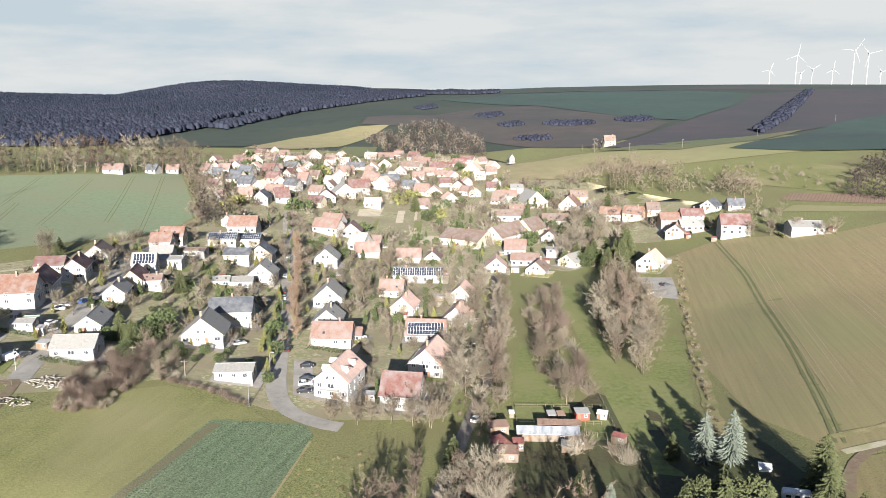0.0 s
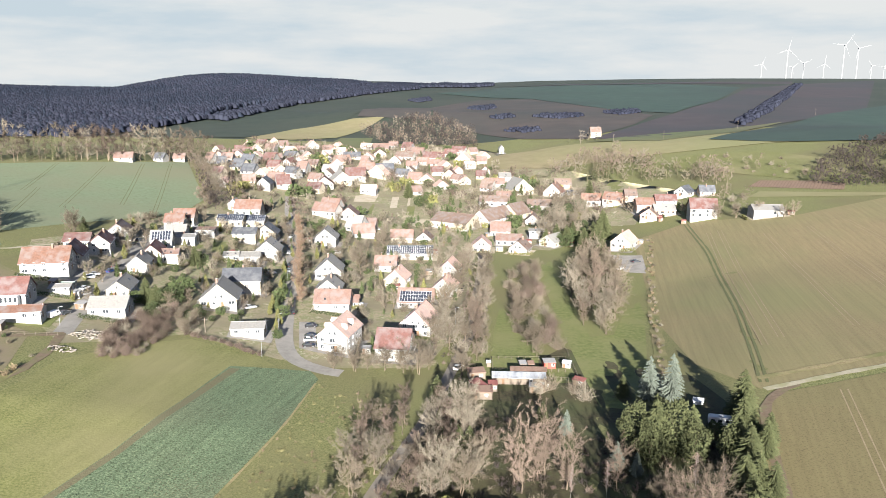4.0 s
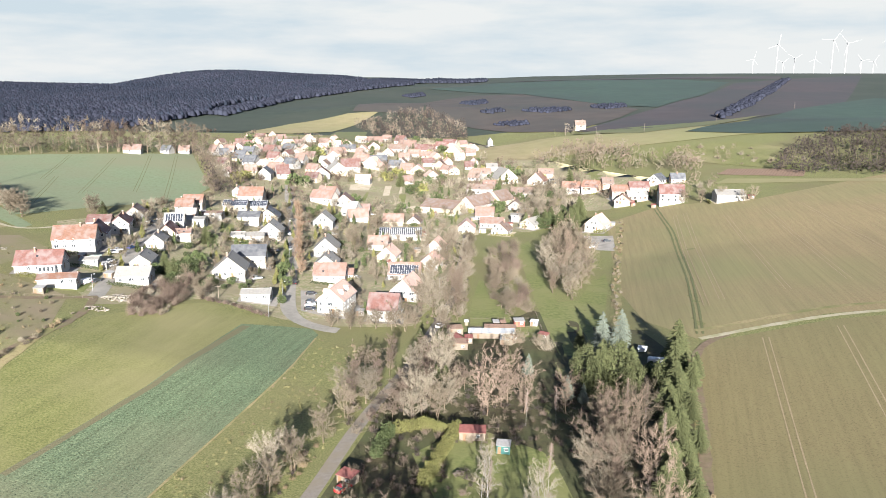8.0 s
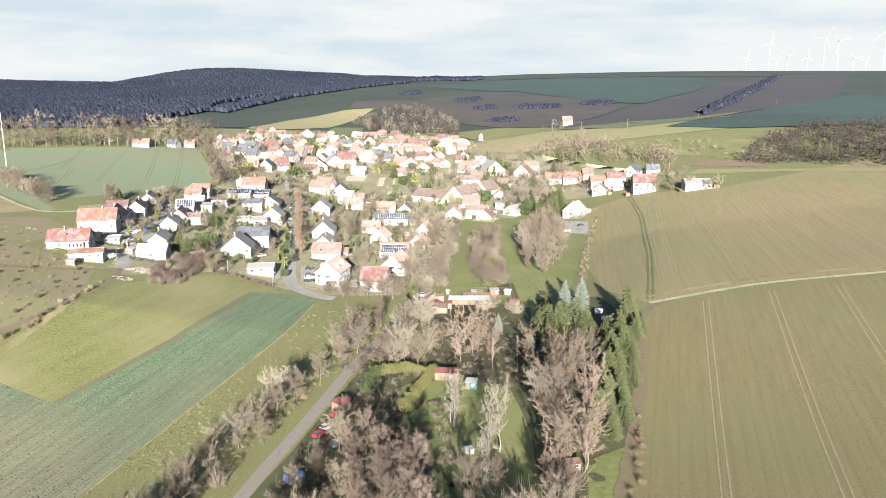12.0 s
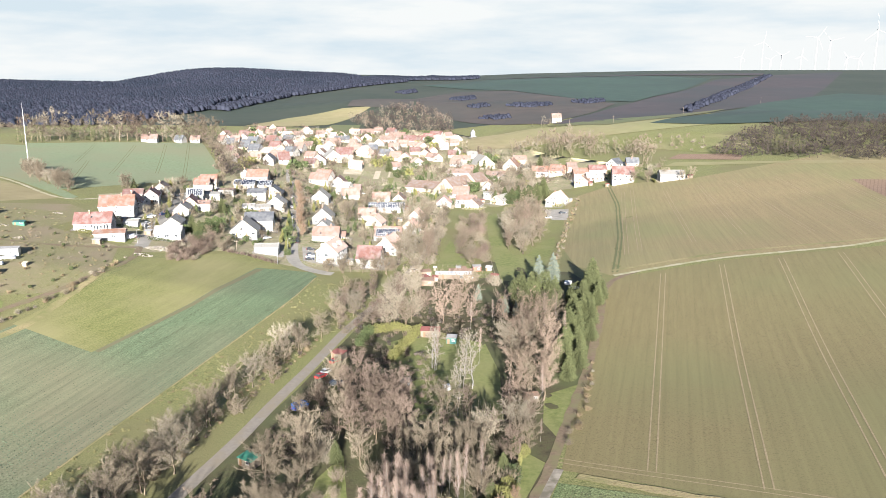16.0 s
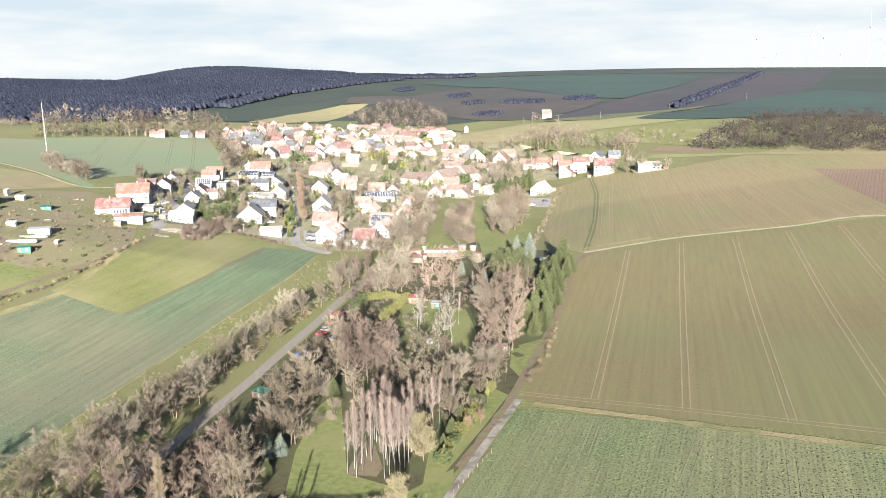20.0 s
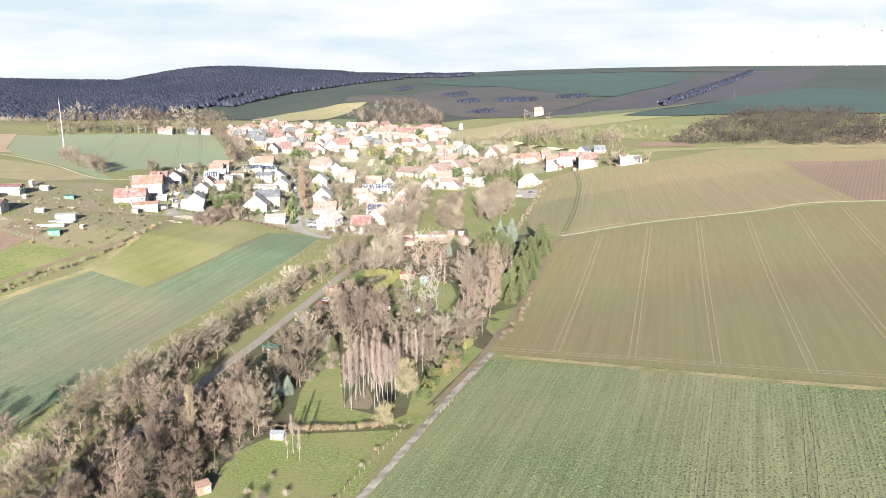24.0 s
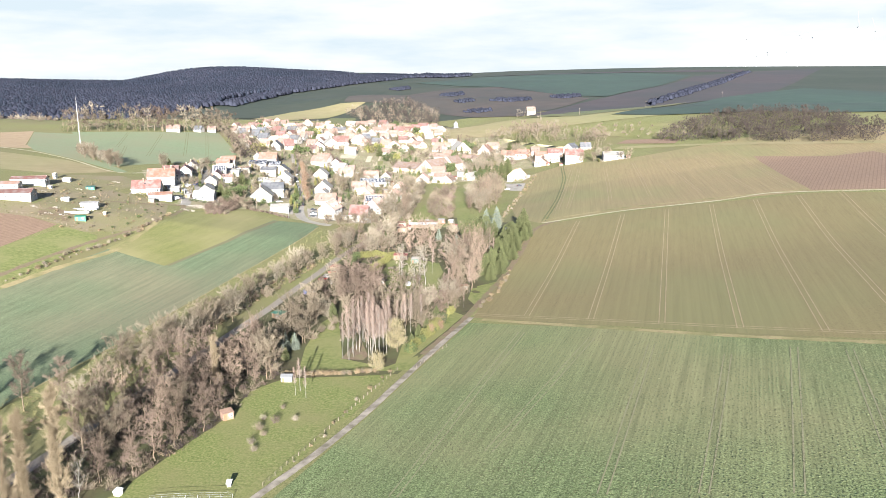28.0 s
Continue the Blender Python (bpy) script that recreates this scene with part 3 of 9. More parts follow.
ribbon("track", [(94.2, 169.5), (118.1, 175.4), (141.4, 179.3), (200.6, 174.3), (222.6, 181.4), (243.2, 170.3), (275.8, 151.2)], 2.4, PALE, 0.15, "pale gravel farm track across the fields", "track", wobble=0.2)
ribbon("track", [(275, 151), (330, 128), (470, 96)], 2.4, PALE, 0.16, "pale gravel farm track over the rise", "track", wobble=0.2)
ribbon("track", [(46.5, 14.4), (31.6, -20.9), (13.7, -66.7), (2.4, -90.9), (-7.1, -107.2), (-11.7, -117.3)], 2.2, CONC, 0.15, "concrete farm track along the crop field", "track", wobble=0.06)
ribbon("track", [(-292.8, 340.7), (-263.2, 331.6), (-223.3, 306.5), (-192.5, 279.1), (-176.1, 270.9), (-145.5, 313.2)], 2.2, PALE, 0.25, "pale farm track over the left slope", "track", wobble=0.1)
ribbon("verge", [(-33, 184), (-37, 151), (-52.3, 90), (-67.3, 24), (-74.6, -11), (-84, -45), (-95, -110)], 0.6, DRYGRASS, 0.16, "strip of dry grass along the crop field", "grass verge", wobble=0.4)
ribbon("verge", [(50.0, 10.5), (77.6, -7.1), (123.4, -37.5), (157.5, -57.1)], 2.5, DRYGRASS, 0.14, "dry grass bank between two fields", "grass verge", wobble=0.35)
ribbon("verge", [(-135.2, 36.9), (-125.2, 68.0), (-113.0, 95.3), (-110.8, 165.9)], 3, DRYGRASS, 0.14, "dry grassy field margin", "grass verge", wobble=0.3)
ribbon("verge", [(95.3, 177.4), (143.4, 188.0), (203.7, 182.5), (246.1, 176.5)], 2.5, DRYGRASS, 0.14, "grass bank along the gravel track", "grass verge", wobble=0.35)
ribbon("verge", [(120.2, 393.6), (88.2, 262.0), (74.3, 200.9), (69.0, 174.9)], 4, DRYGRASS, 0.14, "dry grass margin beside the wheat field", "grass verge", wobble=0.3)

# ---- tractor lines in the fields ----
tram_line([(66.0, 8.9), (89.9, 86.9), (113.7, 165.0)], WHEEL)
tram_line([(86.5, -3.7), (112.8, 82.4), (139.2, 168.5)], WHEEL)
tram_line([(107.0, -17.1), (135.3, 75.4), (163.6, 168.0)], WHEEL)
tram_line([(127.5, -30.2), (157.6, 68.2), (187.7, 166.6)], WHEEL)
tram_line([(148.0, -42.2), (179.7, 61.5), (211.4, 165.2)], WHEEL)
tram_line([(168.5, -51.7), (201.3, 55.6), (234.1, 162.9)], WHEEL)
tram_line([(189.0, -58.9), (222.6, 50.8), (256.1, 160.6)], WHEEL)
tram_line([(209.5, -66.1), (242.5, 41.8), (275.5, 149.7)], WHEEL)
tram_line([(230.0, -73.4), (262.8, 33.9), (295.6, 141.1)], WHEEL)
tram_line([(108.2, 203.9), (127.5, 288.6), (148.1, 376.9)], WHEEL)
tram_line([(116.1, 210.4), (134.9, 293.1), (154.4, 378.5)], WHEEL)
tram_line([(142.9, 214.7), (157.2, 284.9), (170.5, 357.5)], WHEEL)
tram_line([(168.5, 219.5), (181.8, 288.3), (193.6, 360.5)], WHEEL)
tram_line([(196.4, 208.9), (207.6, 284.7), (215.3, 365.8)], WHEEL)
tram_line([(223.0, 198.4), (235.1, 276.0), (242.7, 359.8)], WHEEL)
tram_line([(241.4, 187.3), (258.1, 265.9), (271.3, 352.5)], WHEEL)
tram_line([(144.6, 405.2), (135.8, 340.0), (115.5, 247.5), (103.6, 201.9), (95.8, 174.1)], GREENRUT, 0.9)
tram_line([(45, 20), (85, -3), (128, -30), (165, -52), (300, -102)], WHEEL)
tram_line([(65.3, -119.3), (78.6, -86.1), (98.6, -35.3)], CROPRUT)
tram_line([(84.1, -123.4), (97.0, -94.3), (115.6, -51.6)], CROPRUT)
tram_line([(100.7, -127.4), (114.2, -97.3), (134.1, -51.9)], CROPRUT)
tram_line([(44.6, -94.7), (60.8, -64.7), (83.1, -22.9)], CROPRUT)
tram_line([(23.3, -110.9), (38.3, -71.9), (62.1, -9.2)], CROPRUT)
tram_line([(124.9, -114.2), (134.1, -90.5), (146.2, -58.6)], CROPRUT)
tram_line([(-227.7, 398.1), (-239.6, 442.6), (-252.7, 492.8)], GREENRUT)
tram_line([(-191.6, 366.5), (-206.7, 426.7), (-223.7, 498.4)], GREENRUT)
tram_line([(-170.1, 390.5), (-186.6, 450.8), (-207.0, 524.4)], GREENRUT)
tram_line([(-149.0, 380.0), (-167.6, 449.0), (-191.9, 538.0)], GREENRUT)
tram_line([(-200.1, 330.0), (-211.1, 366.5), (-224.6, 410.0)], GREENRUT)


# ---- house materials ----
def tile_material(name, colour, row=0.34):
    """Roof tiles: courses across the slope, uneven in tone, with moss and wash-out in patches."""
    m = noise_material(name, [tuple(u * 0.72 for u in colour), colour, tuple(min(0.8, u * 1.25) for u in colour)], 1.6, rough=0.75, big=0.35,
                       big_colour=tuple(0.55 * u + 0.09 for u in colour), per_object=0.10, spec=0.35)
    nt = m.node_tree
    b = nt.nodes["Principled BSDF"]
    co = nt.nodes.new("ShaderNodeTexCoord")
    wv = nt.nodes.new("ShaderNodeTexWave")
    wv.wave_type, wv.bands_direction, wv.wave_profile = "BANDS", "X", "SAW"
    wv.inputs["Scale"].default_value = 0.31 / row
    wv.inputs["Distortion"].default_value = 0.3
    bp = nt.nodes.new("ShaderNodeBump")
    bp.inputs["Distance"].default_value = 0.007
    nt.links.new(co.outputs["Object"], wv.inputs["Vector"])
    nt.links.new(wv.outputs[0], bp.inputs["Height"])
    nt.links.new(bp.outputs[0], b.inputs["Normal"])
    return m


WALLS = [noise_material("white render", [(0.31, 0.30, 0.285), (0.38, 0.37, 0.355)], 0.7, big=0.25, big_colour=(0.31, 0.295, 0.27), bump=0.004, bump_scale=14),
         noise_material("cream render", [(0.33, 0.285, 0.215), (0.40, 0.35, 0.27)], 0.7, big=0.25, big_colour=(0.42, 0.37, 0.29), bump=0.004, bump_scale=14),
         noise_material("grey render", [(0.23, 0.22, 0.21), (0.29, 0.28, 0.265)], 0.7, big=0.25, big_colour=(0.30, 0.29, 0.275), bump=0.004, bump_scale=14)]
BRICKWALL = noise_material("sandstone and brick wall", [(0.34, 0.22, 0.16), (0.45, 0.32, 0.24)], 2.0, bump=0.02, bump_scale=6)
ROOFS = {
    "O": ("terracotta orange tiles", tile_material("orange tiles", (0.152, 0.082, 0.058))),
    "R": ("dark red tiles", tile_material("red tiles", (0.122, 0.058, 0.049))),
    "P": ("pinkish red tiles, faded near, hazed far", tile_material("faded and hazed tiles", (0.175, 0.108, 0.086))),
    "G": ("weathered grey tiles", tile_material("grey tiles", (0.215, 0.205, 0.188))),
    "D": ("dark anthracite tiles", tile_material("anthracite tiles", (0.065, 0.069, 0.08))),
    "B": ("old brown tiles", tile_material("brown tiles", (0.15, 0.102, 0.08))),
    # light on side slopes is put into this brighter copy of P
    "W": ("pale pink tiles brightened for side slopes", tile_material("brightened side-slope tiles", (0.48, 0.325, 0.27))),
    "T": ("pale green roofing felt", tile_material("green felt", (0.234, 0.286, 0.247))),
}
FRAME_WHITE = noise_material("white window plastic", [(0.72, 0.72, 0.72), (0.8, 0.8, 0.8)], 3, rough=0.4)
GLASS = noise_material("dark window glass", [(0.02, 0.025, 0.03), (0.05, 0.055, 0.06)], 1.5, rough=0.08, spec=0.6)
DOOR = noise_material("brown door wood", [(0.12, 0.07, 0.04), (0.2, 0.12, 0.07)], 3, rough=0.5)
BRICK = noise_material("chimney brick", [(0.18, 0.11, 0.085), (0.25, 0.165, 0.13)], 6, bump=0.01)
METAL = noise_material("grey zinc", [(0.30, 0.31, 0.32), (0.42, 0.43, 0.44)], 4, rough=0.45, metal=0.7)
PANEL = noise_material("solar cell glass", [(0.022, 0.026, 0.038), (0.036, 0.042, 0.058)], 3, rough=0.12, spec=0.6)
CONCRETE = noise_material("concrete", [(0.30, 0.29, 0.27), (0.42, 0.41, 0.38)], 1.2, bump=0.01, big=0.2, big_colour=(0.27, 0.26, 0.23))
WOOD = noise_material("weathered boards", [(0.12, 0.095, 0.075), (0.20, 0.165, 0.13)], 2.5, stretch=(6, 6, 0.6), bump=0.01)
RNG = random.Random(7)


def box_into(bm, x0, x1, y0, y1, z0, z1):
    v = [bm.verts.new(p) for p in ((x0, y0, z0), (x1, y0, z0), (x1, y1, z0), (x0, y1, z0), (x0, y0, z1), (x1, y0, z1), (x1, y1, z1), (x0, y1, z1))]
    for f in ((3, 2, 1, 0), (4, 5, 6, 7), (0, 1, 5, 4), (1, 2, 6, 5), (2, 3, 7, 6), (3, 0, 4, 7)):
        bm.faces.new([v[i] for i in f])


def box(name, x0, x1, y0, y1, z0, z1, material, parent, label="", bevel=0.0):
    bm = bmesh.new()
    box_into(bm, x0, x1, y0, y1, z0, z1)
    if bevel:
        bmesh.ops.bevel(bm, geom=bm.edges[:], offset=bevel, segments=1, affect="EDGES")
    return part(name, bm, material, parent, label)


WINDOW_MESHES = {}


def window_meshes(w, h):
    """Frame and pane of a window in the plane y = 0 that looks towards -y; built once for each size."""
    key = (w, h)
    if key not in WINDOW_MESHES:
        bm = bmesh.new()
        t = 0.07
        xs, zs = (-w / 2, -w / 2 + t, -0.035, 0.035, w / 2 - t, w / 2), (0, t, h - t, h)
        g = [[[bm.verts.new((x, y, z)) for z in zs] for x in xs] for y in (-0.05, 0.02)]
        solid = lambda i, k: 0 <= i < 5 and 0 <= k < 3 and not (k == 1 and i in (1, 3))
        for i in range(5):
            for k in range(3):
                if not solid(i, k):
                    continue
                a, b = g[0], g[1]
                bm.faces.new((a[i][k], a[i + 1][k], a[i + 1][k + 1], a[i][k + 1]))
                for (p, q), (di, dk) in ((((i, k), (i, k + 1)), (-1, 0)), (((i + 1, k + 1), (i + 1, k)), (1, 0)), (((i + 1, k), (i, k)), (0, -1)), (((i, k + 1), (i + 1, k + 1)), (0, 1))):
                    if not solid(i + di, k + dk):
                        bm.faces.new((a[p[0]][p[1]], a[q[0]][q[1]], b[q[0]][q[1]], b[p[0]][p[1]]))
        bmesh.ops.recalc_face_normals(bm, faces=bm.faces[:])
        fr = bpy.data.meshes.new("window")
        bm.to_mesh(fr)
        bm.free()
        fr.materials.append(FRAME_WHITE)
        bm = bmesh.new()
        box_into(bm, -w / 2 + t, w / 2 - t, -0.028, -0.012, t, h - t)
        pn = bpy.data.meshes.new("pane")
        bm.to_mesh(pn)
        bm.free()
        pn.materials.append(GLASS)
        WINDOW_MESHES[key] = (fr, pn)
    return WINDOW_MESHES[key]


def window(parent, x, y, z, turn, w=1.2, h=1.3, far=False):
    fr, pn = window_meshes(w, h)
    a = new("window", fr)
    a.parent = parent
    a.matrix_basis = pose(x, y, z, 0, 0, turn)
    if far:
        a.data = pn
        return
    b = new("pane", pn)
    b.parent = a


def slope_slab(name, parent, side, w, l, eave, tanp, material, over=0.5, over_g=0.45, thick=0.2):
    """One half of a saddle roof, as a slab with thickness, hips squared; side is -1 or 1."""
    x0, x1 = 0.0, side * (w / 2 + over)
    z0, z1 = eave + tanp * w / 2, eave - tanp * over
    b = l / 2 + over_g
    up = thick
    pts = [(x0, -b, z0), (x1, -b, z1), (x1, b, z1), (x0, b, z0)]
    v = pts + [(x, y, z + up) for x, y, z in pts]
    f = [(0, 1, 2, 3), (7, 6, 5, 4), (0, 4, 5, 1), (1, 5, 6, 2), (2, 6, 7, 3), (3, 7, 4, 0)]
    if side < 0:
        f = [tuple(reversed(q)) for q in f]
    return mesh_part(name, v, f, material, parent)


PANEL_MESH = {}


def solar_array(parent, side, w, l, eave, tanp, y0, y1, s0, s1):
    """Rows of solar modules lying on one roof slope, s is the share of the way from eave to ridge."""
    ang = math.atan(tanp)
    run = (w / 2 + 0.4) / math.cos(ang)
    pw, ph = 1.05, 1.68
    if "m" not in PANEL_MESH:
        bm = bmesh.new()
        box_into(bm, -pw / 2 + 0.03, pw / 2 - 0.03, -ph / 2 + 0.03, ph / 2 - 0.03, 0, 0.04)
        for a in (-1, 1):
            box_into(bm, a * pw / 2 - 0.03, a * pw / 2 + 0.03, -ph / 2, ph / 2, -0.01, 0.045)
            box_into(bm, -pw / 2, pw / 2, a * ph / 2 - 0.03, a * ph / 2 + 0.03, -0.01, 0.045)
        bm.faces.ensure_lookup_table()
        for f in bm.faces[6:]:
            f.material_index = 1
        me = bpy.data.meshes.new("solar_panel")
        bm.to_mesh(me)
        bm.free()
        me.materials.append(PANEL)
        me.materials.append(FRAME_WHITE)
        PANEL_MESH["m"] = me
    ny = max(1, int((y1 - y0) / pw))
    ns = max(1, int((s1 - s0) * run / ph))
    for i in range(ny):
        for j in range(ns):
            s = s0 * run + (j + 0.5) * ph
            x = side * (w / 2 + 0.4 - s * math.cos(ang))
            z = eave - tanp * 0.4 + s * math.sin(ang) + 0.26
            ob = new("solar_panel", PANEL_MESH["m"])
            ob.parent = parent
            ob.matrix_basis = Matrix.Translation((x, y0 + (i + 0.5) * (y1 - y0) / ny, z)) @ Matrix.Rotation(side * ang, 4, "Y") @ Matrix.Rotation(radians(90), 4, "Z")


def wall_windows(ob, half, depth, eave, turn, gable, rng, far):
    """Windows on one wall: half its width, depth its distance from the middle; turn 0 looks towards -y."""
    c, s = math.cos(radians(turn)), math.sin(radians(turn))
    floors = 2 if eave >= 4.0 else 1
    n = max(1, int(half * 2 / 3.1))
    for f in range(floors):
        for i in range(n):
            if rng.random() < (0.4 if far else 0.18):
                continue
            u = (i + 0.5) / n * 2 * half - half + rng.uniform(-0.25, 0.25)
            z = 0.8 + f * 2.3
            w = rng.choice((1.0, 1.3, 1.3, 1.9))
            u, v = u, -depth - 0.005
            window(ob, c * u - s * v, s * u + c * v, z, turn, w, 1.3, far)
    if gable and half > 3.2:
        for u in ((-1.1, 1.1) if half > 4.4 else (0,)):
            v = -depth - 0.005
            window(ob, c * u - s * v, s * u + c * v, eave + 0.35, turn, 1.0, 1.2, far)


def chimney(ob, x, y, z):
    ch = box("chimney", x - 0.35, x + 0.35, y - 0.3, y + 0.3, z - 1.2, z + 1.0, BRICK, ob)
    box("chimney_cap", x - 0.42, x + 0.42, y - 0.37, y + 0.37, z + 1.004, z + 1.1, CONCRETE, ch)


def dormer(ob, side, w, eave, tanp, y, roofm, wallm):
    """A gabled dormer on one slope, its window looking outwards."""
    z = eave + tanp * w * 0.14
    x_out, x_in = side * w * 0.36, side * w * 0.12
    hw, hh = 1.1, 1.25
    v = [(x_out, y - hw, z - 0.4), (x_out, y + hw, z - 0.4), (x_out, y + hw, z + hh), (x_out, y, z + hh + 0.7), (x_out, y - hw, z + hh),
         (x_in, y - hw, z - 0.4), (x_in, y + hw, z - 0.4), (x_in, y + hw, z + hh), (x_in, y, z + hh + 0.7), (x_in, y - hw, z + hh)]
    f = [(0, 1, 2, 3, 4), (9, 8, 7, 6, 5), (1, 6, 7, 2), (0, 4, 9, 5)]
    dm = mesh_part("dormer", v, f, wallm, ob)
    o = side * 0.25
    v = []
    for yy, zz in ((y - hw - 0.25, z + hh - 0.14), (y, z + hh + 0.72), (y + hw + 0.25, z + hh - 0.14)):
        v += [(x_out + o, yy, zz), (x_in, yy, zz), (x_out + o, yy, zz + 0.12), (x_in, yy, zz + 0.12)]
    f = [(0, 1, 5, 4), (2, 6, 7, 3), (0, 4, 6, 2), (4, 5, 9, 8), (6, 10, 11, 7), (4, 8, 10, 6), (0, 2, 3, 1), (8, 9, 11, 10)]
    mesh_part("dormer_roof", v, f, roofm, dm)
    fr, pn = window_meshes(1.3, 1.2)
    a = new("window", fr)
    a.parent = dm
    a.matrix_basis = pose(x_out + side * 0.01, y, z + 0.0, 0, 0, 90 if side > 0 else -90)


WALL_WORDS = ("white rendered", "cream rendered", "grey rendered")


def house(x, y, rot, w, l, eave, pitch, roof, opts):
    """A saddle-roofed house with its ridge along its own y; x, y is its middle."""
    rng = random.Random(int(x * 13 + y * 7))
    far = "far" in opts
    small = "shed" in opts or "low" in opts
    wi = 0 if rng.random() < (0.4 if far else 0.66) else rng.choice((1, 1, 2))
    if "dark" in opts:
        wi = 1
    wallm = BRICKWALL if "brick" in opts else WALLS[wi]
    # far orange roofs get the paler P tiles, as haze put into the colour
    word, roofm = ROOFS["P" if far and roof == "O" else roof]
    tanp = math.tan(radians(pitch))
    peak = eave + tanp * w / 2
    corners = [(sx * w / 2, sy * l / 2) for sx in (-1, 1) for sy in (-1, 1)]
    c, s = math.cos(radians(rot)), math.sin(radians(rot))
    z = max(float(ground_z(x + c * u - s * v, y + s * u + c * v)) for u, v in corners) - 0.15
    name = "shed" if "shed" in opts else "barn" if "barn" in opts else "house"
    ob = base(name, x, y, rot, z=z)
    size = "one-storey" if eave < 4.4 else "two-storey"
    kind = {"shed": "garden shed", "barn": "farm barn"}.get(name, "village house")
    extra = ", solar panels" if "solar" in opts else ""
    tagged(ob, f"{'brown masonry' if 'brick' in opts else WALL_WORDS[wi]} {size} {kind} with {word}{extra}", name, group="village houses")
    a, b = w / 2, l / 2
    v = [(-a, -b, -3), (a, -b, -3), (a, -b, eave), (0, -b, peak), (-a, -b, eave), (-a, b, -3), (a, b, -3), (a, b, eave), (0, b, peak), (-a, b, eave)]
    f = [(0, 1, 2, 3, 4), (9, 8, 7, 6, 5), (1, 6, 7, 2), (0, 4, 9, 5), (0, 5, 6, 1)]
    mesh_part("wall", v, f, wallm, ob)
    for side in (-1, 1):
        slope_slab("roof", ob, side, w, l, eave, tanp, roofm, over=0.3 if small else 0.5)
    if not far:
        box("ridge_cap", -0.14, 0.14, -b - 0.46, b + 0.46, peak + 0.17, peak + 0.29, roofm, ob)
    # windows on the walls, most of them on those that face the valley
    if not far:
        plain = y > 330
        wall_windows(ob, a, b, eave, 0, True, rng, plain)
        wall_windows(ob, b, a, eave, 90, False, rng, plain)
        wall_windows(ob, b, a, eave, -90, False, rng, plain)
        patch("plot", [(x + c * u - s * v, y + s * u + c * v) for u, v in ((-a - 2.2, -b - 2.6), (a + 2.0, -b - 3.0), (a + 2.4, b + 1.5), (-a - 1.8, b + 1.2))],
              rng.choice((PAVING, PAVING, SANDY, LAWN)), 0.09 + 0.004 * rng.randrange(12), "paved and planted ground round a house", "plot", step=4)
        box("base_course", -a - 0.03, a + 0.03, -b - 0.03, b + 0.03, -2.9, 0.35, CONCRETE, ob)
        for side in (-1, 1):
            gx = side * (a + (0.3 if small else 0.5) + 0.06)
            gz = eave - tanp * (0.3 if small else 0.5) + 0.04
            box("gutter", gx - 0.08, gx + 0.08, -b - 0.4, b + 0.4, gz, gz + 0.13, METAL, ob)
        dx = rng.uniform(-a * 0.4, a * 0.4)
        dr = box("door", dx - 0.5, dx + 0.5, -b - 0.08, -b + 0.02, -0.1, 2.05, DOOR, ob)
        if y < 240:
            box("handle", dx + 0.32, dx + 0.4, -b - 0.13, -b - 0.084, 0.95, 1.05, METAL, dr)
    else:
        turn = 0 if abs(((rot + 45) % 180) - 45) < 45 else -90 if math.sin(radians(rot)) > 0 else 90
        if turn == 0:
            wall_windows(ob, a, b, min(eave, 4.7), 0, False, rng, far)
        else:
            wall_windows(ob, b, a, min(eave, 4.7), turn, False, rng, far)
    if "chim" in opts or (not small and rng.random() < (0.3 if far else 0.6)):
        chimney(ob, rng.choice((-1, 1)) * 0.8, rng.uniform(-l * 0.25, l * 0.25), peak + 0.15)
    if "solarall" in opts:
        solar_array(ob, -1, w, l, eave, tanp, -b - 0.2, b + 0.2, 0.06, 0.97)
    elif "solar" in opts:
        solar_array(ob, -1, w, l, eave, tanp, -b * 0.9, b * 0.9, 0.08, 0.9)
    elif not far and not small and rng.random() < 0.5:
        for k in range(rng.choice((1, 2, 3))):
            side = rng.choice((-1, 1))
            yy = rng.uniform(-b * 0.6, b * 0.6)
            u = rng.uniform(0.25, 0.6)
            sk = box("skylight", -0.45, 0.45, -0.4, 0.4, 0, 0.06, GLASS, ob)
            sk.matrix_basis = Matrix.Translation((side * a * (1 - u), yy, eave + tanp * a * u + 0.22)) @ Matrix.Rotation(side * math.atan(tanp), 4, "Y")
    if "dormers" in opts:
        for side in (-1, 1):
            for yy in (-b * 0.45, b * 0.35):
                dormer(ob, side, w, eave, tanp, yy, roofm, wallm)
    if "balcony" in opts:
        for k in range(2 if eave > 6 else 1):
            zz = 2.6 + k * 2.7
            bal = box("balcony", -a * 0.6, a * 0.5, -b - 1.35, -b - 0.01, zz - 0.12, zz + 0.05, CONCRETE, ob)
            bm = bmesh.new()
            box_into(bm, -a * 0.6, a * 0.5, -b - 1.35, -b - 1.29, zz + 0.95, zz + 1.01)
            for i in range(17):
                xx = -a * 0.6 + i / 16 * a * 1.1
                box_into(bm, xx - 0.02, xx + 0.02, -b - 1.34, -b - 1.3, zz + 0.05, zz + 0.95)
            part("railing", bm, METAL, bal)
    if "conservatory" in opts:
        cn = box("conservatory", -a - 2.5, -a - 0.01, -b * 0.8, -b * 0.1, -1, 2.5, FRAME_WHITE, ob)
        for i in range(4):
            yy = -b * 0.8 + (i + 0.5) * b * 0.7 / 4
            box("pane", -a - 2.52, -a - 2.504, yy - 0.4, yy + 0.4, 0.5, 2.2, GLASS, cn)
    return ob

